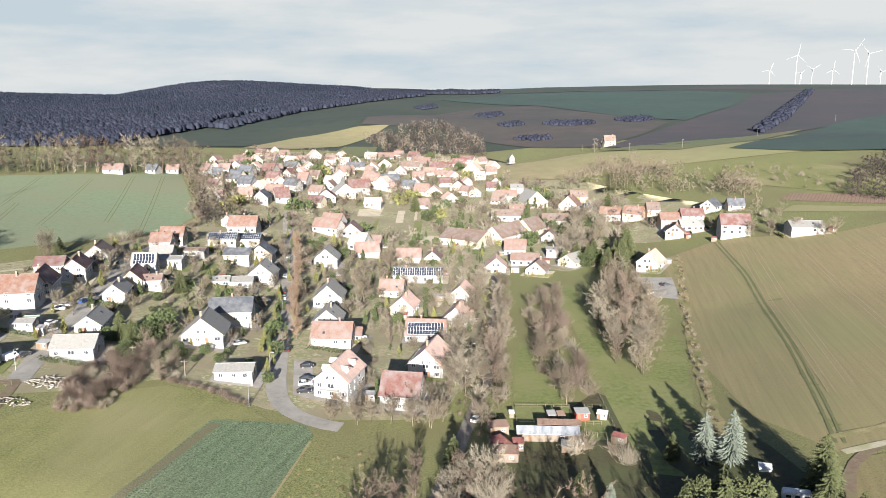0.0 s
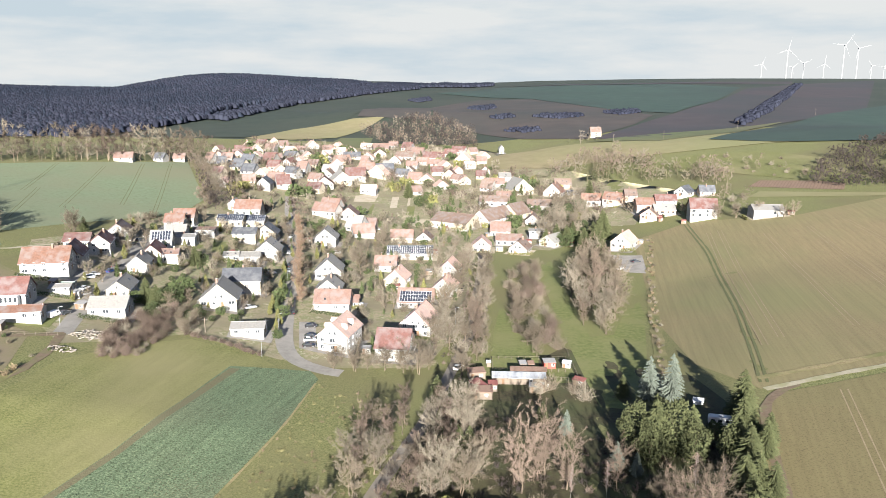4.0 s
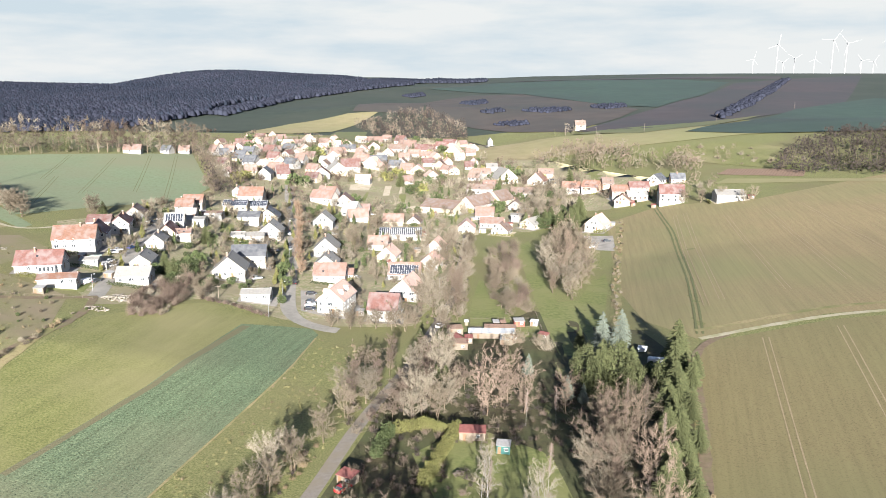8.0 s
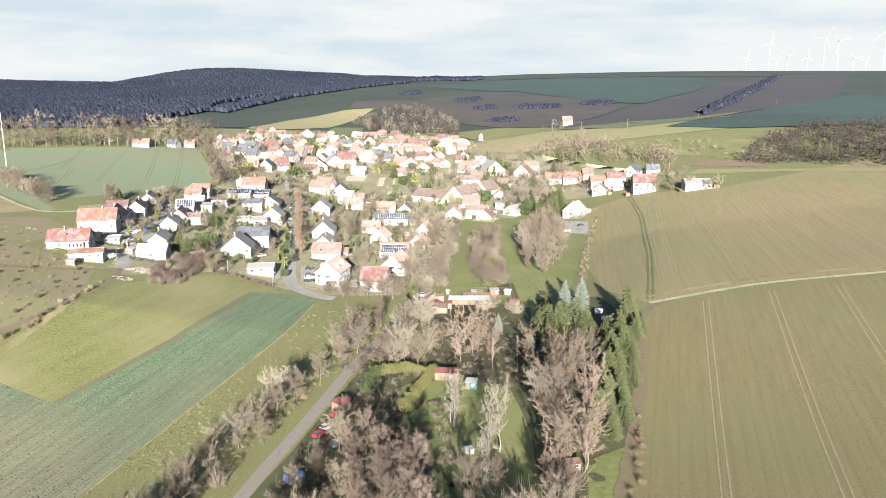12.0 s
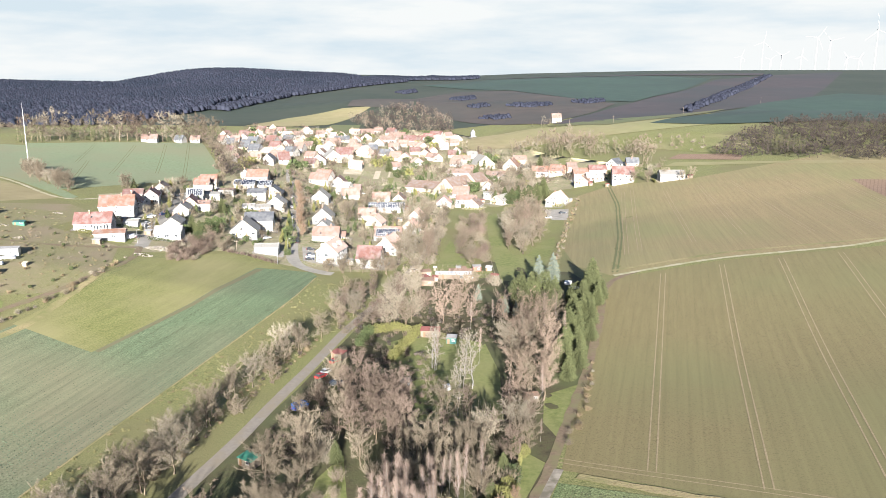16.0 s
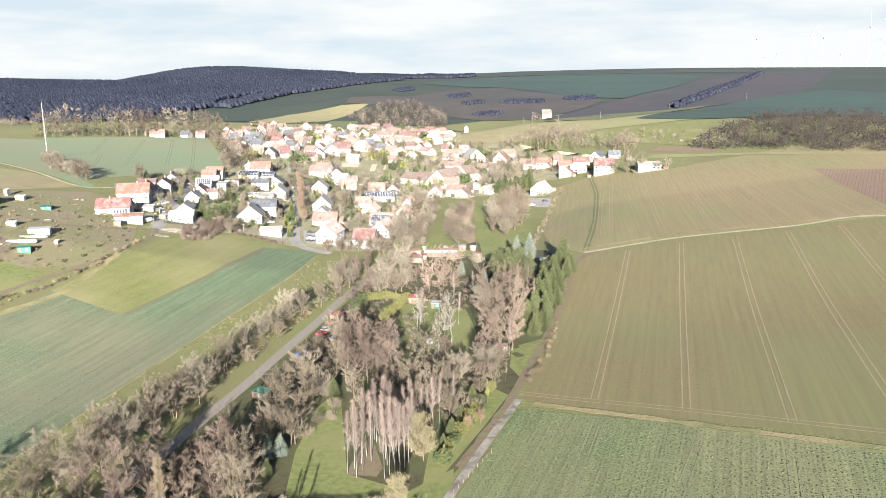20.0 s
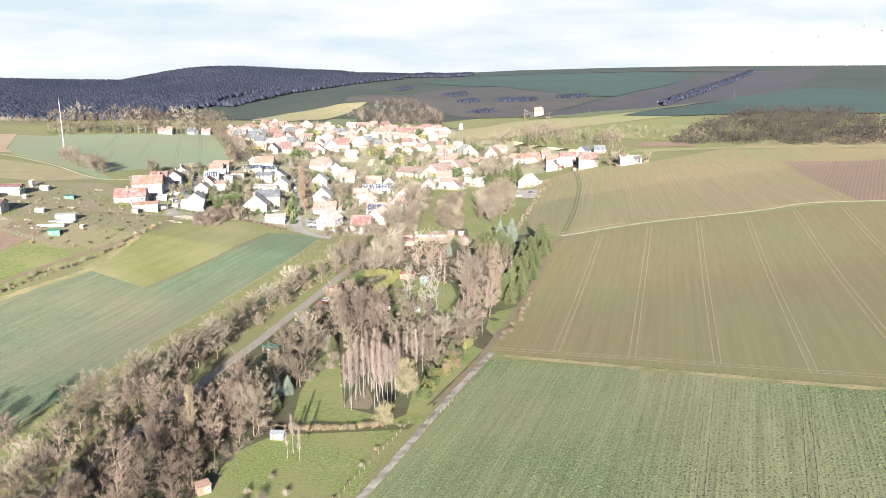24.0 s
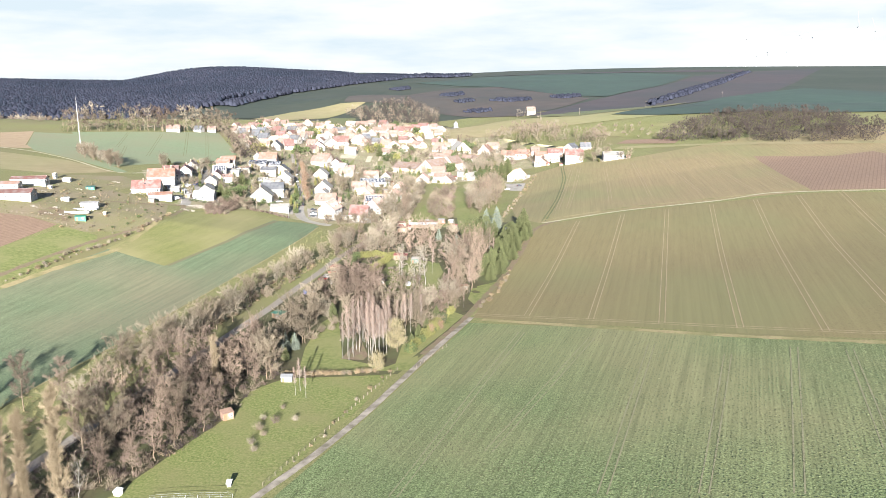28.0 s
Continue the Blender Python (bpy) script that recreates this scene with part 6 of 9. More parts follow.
# ---- trees and bushes, from the village to the near fields ----
CLEAR.append([(-60, 455), (-58, 540), (-14, 540), (-6, 500), (-6, 455)])
CLEAR.append([(4, 117), (44, 116), (38, 49), (32, 45), (22, 42), (18, 22), (13, 22), (10, 69)])
CLEAR.append([(-5, 24), (3, -23), (18, -32), (22, -35), (-11, -34), (-11, -13), (-8, 13)])
CLEAR.append([(54, 184), (97, 168), (74, 104), (61, 109), (43, 111)])
CLEAR.append([(-95, -63), (-63, -63), (-25, -145), (-47, -145)])
plant("poplar", -55.4, -113.6, 22.5)
plant("poplar", -49.9, -115.7, 25.0)
plant("poplar", -46.7, -109.0, 27.5)
plant("poplar", -33.3, -39.1, 13.5)
plant("white", -44.2, -106.1, 9.9)
plant("birch", 3.5, -23.2, 16.2)
plant("birch", 4.9, -21.1, 18.0)
plant("birch", 6.2, -18.5, 19.8)
plant("birch", 7.2, -15.3, 17.1)
plant("birch", 8.3, -11.6, 18.9)
plant("birch", 9.0, -7.8, 16.2)
plant("birch", 12.0, -26.0, 18.0)
plant("birch", 13.0, -24.0, 19.8)
plant("birch", 14.3, -25.4, 17.1)
plant("birch", 15.3, -23.1, 18.9)
plant("birch", 16.3, -21.1, 16.2)
plant("birch", 17.2, -18.5, 18.0)
plant("birch", 10.7, -10.2, 19.8)
plant("birch", 11.8, -5.7, 17.1)
plant("birch", 19.4, -1.4, 13.5)
plant("birch", 24.5, 1.8, 15.0)
plant("birch", 23.0, -4.9, 16.5)
plant("birch", 28.2, 5.0, 14.3)
plant("birch", 17.6, -4.5, 15.8)
plant("birch", 10.2, -13.1, 15.3)
plant("birch", 11.7, -16.5, 17.0)
plant("birch", 12.2, -19.3, 18.7)
plant("birch", 13.5, -17.4, 16.2)
plant("birch", 15.0, -18.3, 17.9)
plant("birch", 16.3, -15.7, 15.3)
plant("birch", 17.7, -13.5, 17.0)
plant("birch", 8.4, -17.2, 18.7)
plant("birch", 6.8, -21.7, 16.2)
plant("birch", 5.6, -25.0, 17.9)
plant("birch", 14.2, -13.3, 15.3)
plant("birch", 12.6, -13.2, 17.0)
plant("birch", 12.7, -10.3, 18.7)
plant("birch", 15.9, -10.5, 16.2)
plant("birch", 18.2, -9.1, 17.9)
plant("birch", 6.7, -11.6, 15.3)
plant("birch", 8.4, -6.6, 17.0)
plant("yellow", 20.6, -18.0, 7.0)
plant("yellow", 18.9, -12.6, 7.6)
plant("yellow", 15.5, -36.4, 5.4)
plant("birch", -6.8, -51.8, 9.0)
plant("birch", -3.6, -53.7, 10.0)
plant("birch", -6.0, -48.6, 11.0)
plant("bluespruce", -13.2, -14.2, 6.3)
plant("spruce", -14.7, -23.5, 4.5)
plant("spruce", -21.0, -18.2, 5.0)
plant("spruce", 59.2, 85.3, 10.8)
plant("spruce", 63.7, 101.0, 12.0)
plant("spruce", 72.3, 124.9, 13.2)
plant("spruce", 78.5, 144.6, 11.4)
plant("spruce", 67.4, 114.6, 12.6)
plant("spruce", 56.1, 76.6, 10.8)
plant("spruce", 41.1, 32.2, 5.0)
plant("spruce", 37.1, 22.3, 5.5)
plant("spruce", 33.7, 13.2, 6.1)
plant("spruce", 30.2, 3.1, 5.2)
plant("spruce", 27.5, -6.5, 5.8)
plant("spruce", 25.3, -13.8, 5.0)
plant("orange", 35.1, 0.8, 3.6)
plant("orange", 31.7, -3.7, 4.0)
plant("evergreen", 79.0, 153.4, 3.6)
plant("evergreen", 80.7, 144.0, 4.0)
plant("evergreen", 79.9, 136.1, 4.4)
plant("evergreen", 72.2, 146.2, 3.8)
plant("spruce", 74.3, 136.3, 9.9)
plant("spruce", 71.3, 117.0, 11.0)
plant("spruce", 66.5, 100.8, 12.1)
plant("spruce", 60.7, 86.0, 10.5)
plant("spruce", 58.2, 77.4, 11.6)
plant("spruce", 80.7, 148.6, 9.9)
plant("spruce", 66.9, 109.1, 11.0)
plant("spruce", 73.7, 128.6, 12.1)
plant("bluespruce", 63.4, 174.5, 12.7)
plant("bluespruce", 69.0, 172.0, 13.5)
plant("spruce", 56.4, 176.8, 7.1)
plant("pine", 51.7, 143.5, 11.6)
plant("pine", 53.0, 135.0, 10.0)
plant("pine", 63.0, 134.0, 10.5)
plant("pine", 71.0, 131.0, 9.5)
plant("spruce", 55.6, 139.5, 14.8)
plant("pine", 60.2, 139.0, 13.0)
plant("spruce", 57.6, 146.5, 13.2)
plant("spruce", 65.1, 142.0, 11.4)
plant("spruce", 82.0, 154.2, 13.6)
plant("spruce", 83.0, 139.6, 8.4)
plant("bluespruce", 45.1, 133.6, 7.6)
plant("bluespruce", 49.0, 130.6, 6.0)
plant("spruce", 31.2, 160.8, 6.0)
plant("bluespruce", 36.4, 153.0, 7.0)
plant("spruce", 8.2, 141.5, 8.2)
plant("white", 17.9, 79.8, 12.6)
plant("white", 18.7, 77.7, 13.5)
plant("white", 26.9, 63.6, 15.0)
plant("white", 29.4, 63.6, 16.5)
plant("white", 24.6, 45.3, 14.3)
plant("birch", 19.2, 78.7, 11.7)
plant("birch", 32.4, 82.5, 13.0)
plant("spruce", 8.6, 157.2, 7.2)
plant("spruce", 11.0, 141.5, 8.0)
plant("spruce", 3.1, 172.4, 8.8)
plant("rust", 28.1, 131.9, 12.6)
plant("rust", 51.9, 95.4, 12.6)
plant("rust", 44.7, 75.0, 14.0)
plant("rust", 48.7, 54.2, 15.4)
plant("rust", 41.4, 49.6, 13.3)
plant("birch", 57.7, 116.2, 13.5)
plant("birch", 60.1, 108.4, 15.0)
plant("shrub", 51.1, 122.2, 4.5)
plant("shrub", 32.5, 179.7, 5.0)
plant("shrub", 36.4, 182.2, 5.5)
plant("shrub", 43.2, 179.6, 4.8)
plant("shrub", 45.1, 174.7, 5.2)
plant("spruce", 4.9, 142.5, 8.1)
plant("orange", -49.9, 258.6, 6.8)
plant("orange", -53.6, 274.4, 7.5)
plant("orange", -57.1, 292.4, 8.2)
plant("orange", -60.1, 312.5, 7.1)
plant("orange", -63.1, 331.5, 7.9)
plant("orange", -66.2, 350.6, 6.8)
plant("orange", -69.0, 366.2, 7.5)
plant("orange", -72.3, 383.1, 8.2)
plant("orange", -75.7, 396.9, 7.1)
plant("spruce", 84.2, 376.0, 13.5)
plant("spruce", 91.2, 388.3, 15.0)
plant("spruce", 97.7, 404.3, 16.5)
plant("spruce", 79.8, 367.8, 14.3)
plant("spruce", 84.0, 362.1, 15.8)
plant("spruce", 100.6, 423.7, 13.5)
plant("spruce", -18.6, 531.2, 12.6)
plant("spruce", 111.3, 522.2, 14.0)
plant("evergreen", -4.2, 522.8, 6.3)
plant("evergreen", 2.7, 541.7, 7.0)
plant("evergreen", -9.5, 501.2, 7.7)
plant("broad", -25.6, 372.4, 9.9)
plant("broad", -32.0, 310.6, 11.0)
plant("spruce", -96.4, 232.8, 8.1)
plant("spruce", -100.5, 291.2, 9.0)
plant("spruce", -100.3, 233.8, 9.9)
plant("evergreen", -94.5, 234.7, 6.3)
plant("evergreen", -92.0, 237.5, 7.0)
plant("evergreen", -91.5, 246.4, 7.7)
plant("grey", 7.1, 217.0, 11.7)
plant("rust", 16.5, 221.3, 9.9)
plant("rust", 16.9, 240.5, 11.0)
plant("spruce", -156.7, 312.7, 6.3)
plant("spruce", -161.0, 323.2, 7.0)
plant("broad", -161.1, 310.1, 8.1)
plant("broad", -162.2, 317.0, 9.0)
grove("alder alder broad alder rust", [(-56, -106), (-38, -103), (-31, -86), (-22, -65), (-20, -48), (-14, -39), (-19, -11), (-30, -4), (-37, -9), (-46, -39), (-52, -66), (-58, -96)], 6.2, 9, 15, 1, 400)
grove("alder alder alder rust", [(-80, -132), (-62, -70), (-44, -106), (-52, -150), (-90, -170)], 6, 9, 14, 2, 30)
plant("alder", -79, -60, 16)
plant("alder", -93, -66, 15)
plant("alder", -102, -70, 15)
plant("alder", -72, -52, 12)
plant("alder", -86, -75, 16)
for key, x, y, h in (("spruce", 80.1, 133.8, 9.2), ("spruce", 73.6, 114.4, 10.1), ("spruce", 70.6, 98.8, 8.4), ("spruce", 64.2, 87.3, 10.1), ("spruce", 62.5, 76.1, 9.2), ("spruce", 57.7, 67.7, 8.4), ("spruce", 82.3, 153.4, 8.4), ("poplar", -30.6, -46.3, 16.5)):
    plant(key, x, y, h)
    TAKEN.append((x, y, 7.0))
for key, x, y, h in (("broad", -24.6, 93.6, 7.7), ("broad", -31.0, 74.6, 8.1), ("grey", -34.2, 65.9, 8.4), ("broad", -28.5, 84.0, 7.0), ("broad", -39.6, 40.6, 10.0), ("shrub", -34.6, 47.6, 4.8),
                     ("grey", -41.0, 15.8, 10.6), ("broad", -44.4, 6.9, 10.0), ("broad", -47.4, -2.2, 10.7), ("grey", -49.9, -15.9, 11.1), ("broad", -52.2, -21.9, 10.9), ("broad", -54.5, -29.8, 11.9),
                     ("broad", -61.0, -38.0, 11.4), ("broad", -17.8, 4.7, 11.4), ("broad", -11.8, 19.0, 11.0), ("alder", -23.4, -27.8, 15.0), ("alder", -29.4, -34.6, 11.5), ("bluespruce", -15.9, -15.7, 6.7),
                     ("broad", -37.5, 53.0, 7.5), ("grey", -44.0, 28.0, 7.9), ("broad", -50.5, 12.0, 7.5), ("broad", -58.0, -8.0, 8.4), ("broad", -63.5, -24.0, 8.8), ("broad", -20.0, 108.0, 7.5), ("grey", -27.5, 100.0, 6.2)):
    plant(key, x, y, h)
    TAKEN.append((x, y, 6.0))
grove("broad broad grey shrub", [(-76, -89), (-62, -57), (-56, -26), (-46, 8), (-37.5, 36), (-26, 79), (-20, 109), (-22, 114), (-32, 87), (-46, 34), (-57, -8), (-66, -49), (-76, -72), (-82, -76)], 4.0, 5, 9.0, 3, 70)
grove("alder", [(-6, 53), (0, 59), (10, 46), (12, 28), (11, 18), (-2, 24)], 5.0, 11, 16, 4, 400)
grove("birch broad grey alder shrub", [(-1, 22), (14, 20), (22, 41), (43, 44), (47, 32), (35, 8), (27, 2), (22, 0), (8, 2)], 4.8, 6, 11, 99, 60)
grove("birch rust grey", [(-1, 20), (13, 18), (18, 24), (17, 42), (13, 24)], 6, 5, 8, 90, 14)
grove("broad alder shrub", [(-23, 19), (-4, 24), (-11, 93), (-15, 68), (-22, 42)], 6, 6, 10, 5, 400)
grove("broad birch rust grey alder", [(19, 18), (42, 23), (48, 45), (45, 91), (30, 76), (22, 46)], 7.5, 8, 14, 6, 400)
grove("rust broad birch rust alder", [(45, 45), (61, 70), (74, 128), (58, 155), (47, 90)], 8.2, 7, 13, 7, 400)
grove("broad rust rust birch", [(22, 131), (44, 127), (42, 110), (34, 106), (21, 121)], 7, 8, 13, 8, 400)
grove("broad rust rust birch", [(43, 80), (56, 79), (54, 62), (45, 40), (37, 40)], 8, 8, 12.5, 88, 400)
grove("rust broad", [(43, 108), (57, 108), (61, 101), (56, 89), (42, 90)], 8, 7, 11, 89, 400)
grove("alder broad grey alder", [(-14, 113), (11, 121), (17, 141), (8, 160), (-6, 160), (-18, 134)], 4.6, 7, 11, 9, 400)
grove("broad grey broad shrub", [(-1, 211), (11, 188), (19, 213), (28, 339), (18, 351), (7, 278)], 6, 5, 9.5, 10, 400)
grove("shrub shrub broad redshrub", [(34, 312), (51, 338), (47, 265), (44, 216), (35, 208), (32, 235)], 5.5, 4, 8, 11, 400)
grove("rust broad grey broad", [(59, 298), (84, 368), (84, 297), (74, 258), (62, 229), (57, 243)], 5.6, 7, 10, 12, 400)
plant("spruce", 62.1, 386.1, 9.9)
plant("spruce", 69.5, 396.2, 11.0)
plant("spruce", 73.5, 386.0, 12.1)
plant("spruce", 80.0, 405.2, 10.5)
grove("broad grey evergreen", [(60, 399), (79, 495), (105, 518), (95, 440), (75, 380)], 6.5, 6, 10, 13, 400)
grove("broad broad shrub", [(-34, 197), (-28, 196), (-3, 195), (6, 199), (-2, 207), (-29, 204)], 3.8, 4, 7, 14, 400)
grove("broad rust shrub", [(-22, 131), (-8, 131), (5, 144), (4, 164), (-9, 162), (-17, 150)], 7, 6, 9, 15, 400)
tree_row("shrub reed shrub", [(121, 393), (88, 262), (75, 206), (69, 183)], 3, 0.8, 1.7, 16, 1.8)
tree_row("shrub reed", [(56, 88), (70, 131)], 4, 1, 2, 17, 1)
grove("redshrub redshrub redshrub shrub", [(-95, 180), (-86, 185), (-84, 200), (-89, 212), (-100, 211), (-99, 196)], 2.3, 2.4, 3.8, 97, 55)
grove("shrub broad redshrub evergreen shrub", [(-86, 202), (-75, 211), (-80, 232), (-92, 236), (-98, 219)], 3.2, 3, 6, 98, 50)
tree_row("redshrub redshrub shrub", [(-97, 192), (-96, 203), (-92, 210), (-84, 211), (-78, 212)], 3.6, 3, 4.5, 18, 3)
tree_row("redshrub", [(-92, 192), (-90, 201), (-90, 214), (-90, 224)], 3.2, 3, 4.5, 19, 2)
tree_row("redshrub", [(-80, 209), (-67, 207), (-53, 200)], 1.5, 1.5, 2.1, 20, 0.4)
tree_row("shrub reed shrub", [(-133, 60), (-130, 79), (-120, 98), (-114, 130), (-111, 166)], 3.5, 1, 2.4, 21, 1.5)
tree_row("reed shrub", [(-137, 41), (-133, 59), (-126, 81), (-123, 96)], 3.5, 0.8, 1.6, 22, 0.8)
tree_row("broad grey broad", [(-236, 346), (-222, 330), (-205, 312), (-186, 296)], 2.6, 5, 9, 23, 4)
tree_row("farbare shrub", [(-132, 412), (-147, 489), (-170, 542), (-184, 562)], 7, 5, 9, 24, 4)
tree_row("shrub broad shrub", [(-151, 352), (-137, 378), (-131, 409)], 7, 3, 6, 25, 2)
grove("evergreen evergreen thuja broad cypress", [(-96, 218), (-78, 221), (-56, 229), (-59, 250), (-72, 250), (-90, 266), (-104, 266), (-97, 238)], 7, 2.5, 6, 26, 40)
tree_row("evergreen thuja cypress", [(-51, 213), (-54, 235), (-59, 268), (-66, 311)], 5.5, 3, 5, 27, 1.5)
tree_row("reed reed shrub", [(-12, -36), (-3, -37), (8, -36.5), (14, -35)], 1.1, 1.4, 2.1, 28, 0.5)
tree_row("shrub reed", [(68, 80), (60, 50), (51, 27)], 4, 1, 2, 29, 1)
tree_row("reed shrub", [(21, -32), (12, -51), (4, -79), (-2, -95)], 7, 0.6, 1.2, 30, 0.6)
tree_row("shrub", [(-12, -67), (-12, -86), (-8, -60), (-3, -74)], 9, 1.5, 2.5, 31, 1)
wood("copse", "low bare undergrowth along the tree belt", "brush", [(-58, -110), (-38, -103), (-31, -86), (-22, -65), (-20, -48), (-14, -39), (-19, -11), (-30, -4), (-37, -9), (-46, -39), (-52, -66), (-63, -101)], 2.6, 1.2, 3, 80, 420)
wood("copse", "low bare undergrowth under the alders", "brush", [(-6, 42), (18, 39), (19, 86), (9, 103), (-5, 119), (-23, 42), (-23, 19), (-4, 24)], 2.8, 1, 2.6, 81, 260)
wood("rough_grass", "rough dry grass tufts between the crop and the lane", "tuft", [(-33, 183), (-38, 150), (-53, 89), (-68, 23), (-76, -15), (-93, -70), (-68, -70), (-60, -45), (-50, -8), (-39, 34), (-25, 87), (-15, 118), (-8, 150), (-10, 180)], 2.1, 0.35, 0.95, 95, 1100)
tree_row("farspruce farbare farbare", [(136, 758), (145, 757), (156, 750), (166, 750)], 9, 6, 9, 91, 3)
wood("copse", "low bare undergrowth along the stream", "brush", [(22, 106), (60, 97), (71, 116), (75, 146), (27, 154), (19, 164), (-18, 138), (-14, 113)], 3, 1, 2.6, 82, 420)
wood("copse", "low bare undergrowth behind the gardens", "brush", [(-1, 211), (11, 188), (19, 213), (28, 339), (18, 351), (7, 278)], 3, 1, 2.4, 83, 160)
wood("copse", "dry brush along the lane", "brush reed", [(-76, -89), (-62, -57), (-56, -26), (-46, 8), (-37.5, 36), (-26, 79), (-20, 109), (-22, 114), (-32, 87), (-46, 34), (-57, -8), (-66, -49), (-76, -72), (-82, -76)], 3, 0.8, 2, 84, 300)
grove("shrub evergreen reed", [(-130, 103), (-166, 209), (-136, 204), (-105, 178), (-111, 166), (-114, 130)], 5, 0.8, 2, 85, 40)
grove("shrub reed reed evergreen", [(-158, 113), (-178, 142), (-195, 233), (-159, 240), (-135, 121)], 7, 0.8, 1.8, 86, 22)
grove("shrub broad", [(-30, 215), (-19, 217), (-21, 245), (-29, 268), (-24, 245)], 6, 3, 6, 87, 10)
tree_row("laurel cypress evergreen", [(24, -22), (29, -8), (36, 10), (40, 26)], 2.6, 2.2, 4.2, 36, 0.8)
tree_row("laurel", [(5.5, 87), (8, 96), (11, 106), (13.2, 114)], 1.5, 2.6, 3.2, 32, 0.25)
tree_row("laurel", [(-4, 112), (1, 114.5), (6, 116), (10, 113)], 1.7, 2.6, 3.2, 33, 0.3)
tree_row("evergreen", [(-6.5, 99), (-5, 106), (-3.5, 112)], 1.8, 2.8, 3.6, 35, 0.3)
plant("spruce", 85.2, 395.4, 8.1)
plant("spruce", 93.5, 413.9, 9.0)
plant("broad", 68.6, 403.1, 6.3)
plant("broad", 78.2, 414.2, 7.0)
plant("broad", 160.1, 401.2, 7.7)
plant("broad", 170.6, 397.8, 6.7)
plant("broad", 180.5, 392.1, 7.4)
plant("broad", 189.5, 381.0, 6.3)
plant("broad", 196.7, 384.0, 7.0)
plant("broad", 149.8, 421.4, 7.7)
plant("broad", -14.5, -3.2, 6.8)
plant("broad", -18.2, -6.2, 7.5)
plant("broad", -11.0, 3.2, 8.2)
plant("broad", -10.4, 12.2, 7.1)
plant("broad", -10.8, -8.4, 7.9)
plant("shrub", -21.8, -2.2, 3.1)
plant("shrub", -19.0, 5.3, 3.5)
plant("shrub", -8.7, -4.5, 3.9)
plant("shrub", -6.9, 3.1, 3.3)
plant("shrub", -3.6, 12.1, 3.7)
plant("shrub", -3.5, 5.1, 3.1)
plant("shrub", -7.0, 20.5, 3.5)
plant("shrub", -14.4, 4.2, 3.9)
plant("spruce", -13.9, -12.8, 5.4)
plant("spruce", -4.9, 20.4, 6.0)
wood("copse", "bare bushes on the left slope", "farbare fartwig fartwig", [(-395, 505), (-376, 542), (-320, 514), (-348, 577), (-543, 873), (-596, 869)], 6, 3.5, 7, 101, 90)
wood("copse", "row of bare trees behind the wheat field", "farbare farbare farbare farspruce", [(-301, 465), (-280, 478), (-186, 559), (-178, 552), (-172, 566), (-194, 584), (-232, 538), (-287, 492), (-309, 479)], 7, 12, 20, 35, 190)
wood("copse", "thicket along the edge of the wheat field", "farbare farbare fardark", [(-179, 543), (-178, 560), (-142, 511), (-109, 419), (-126, 406), (-157, 488)], 7, 5, 9, 36, 60)
wood("copse", "bare trees and spruces behind the houses", "farbare farbare farspruce", [(84, 621), (127, 660), (158, 652), (178, 592), (215, 542), (198, 488), (161, 530), (126, 587)], 7, 6, 11, 37, 110)
plant("farspruce", 120.6, 578.6, 12.6)
plant("farspruce", 124.7, 578.5, 14.0)
plant("farspruce", 127.5, 571.7, 15.4)
plant("farspruce", 131.5, 571.4, 13.3)
plant("farspruce", 134.1, 564.6, 14.7)
plant("farspruce", 138.3, 568.5, 12.6)
plant("farspruce", 128.2, 584.9, 14.0)
plant("farspruce", 135.4, 579.5, 15.4)
grove("farbare shrub", [(169, 422), (182, 403), (196, 451), (186, 467)], 8, 5, 8, 38, 12)
wood("copse", "bare brown thicket on the knoll", "fardark farbare", [(-55, 824), (44, 795), (45, 932), (-2, 1024), (-45, 1000), (-95, 927)], 9, 5, 9, 39, 420)
wood("copse", "scattered bushes on the rough slope", "farbare shrub", [(177, 588), (260, 456), (299, 528), (227, 610)], 8, 2, 5, 40, 60)
wood("copse", "bare wood on the slope above the fields", "fardark", [(240, 462), (367, 318), (411, 390), (430, 532), (342, 600), (290, 545)], 5.5, 3.5, 8, 41, 560)
grove("farspruce", [(277, 452), (288, 440), (302, 452), (304, 484), (290, 490)], 6, 8, 12, 48, 16)
plant("farspruce", 288.0, 453.9, 11.7)
plant("farspruce", 291.0, 450.9, 13.0)
plant("farspruce", 292.9, 444.7, 14.3)
plant("farspruce", 297.0, 445.0, 12.4)
plant("farspruce", 300.0, 442.0, 13.7)
plant("farspruce", 297.3, 462.7, 11.7)
plant("farspruce", 304.2, 460.4, 13.0)
for ob in list(scene.objects):
    if ob.name.split(".")[0] in ("house", "barn", "shed"):
        TAKEN.append((ob.location.x, ob.location.y, 14 if ob.location.y < 420 else 13))
grove("broad evergreen thuja broad shrub grey cypress", [(-128, 224), (-78, 226), (-53, 231), (-47, 261), (3, 246), (17, 298), (25, 440), (-70, 427), (-152, 354)], 4.4, 2.2, 6, 50, 400)
wood("garden_trees", "trees and conifers between the far houses", "farbare farbare farbare farbush farspruce farthuja fartwig fartwig fartwig", [(-118, 422), (27, 426), (133, 457), (144, 495), (33, 686), (10, 807), (-191, 796), (-180, 618)], 5, 3, 8.5, 51, 800, True)
forest("forest", "forest on the far hilltop, haze and cloud shade in colour", [(-1250, 1690), (-1560, 2250), (-1150, 2560), (-700, 2640), (-330, 2720), (-200, 2350), (-215, 1690)], 9.5, 8, 12, 0.45, 59, FOREST_BARE, FOREST_DARK)
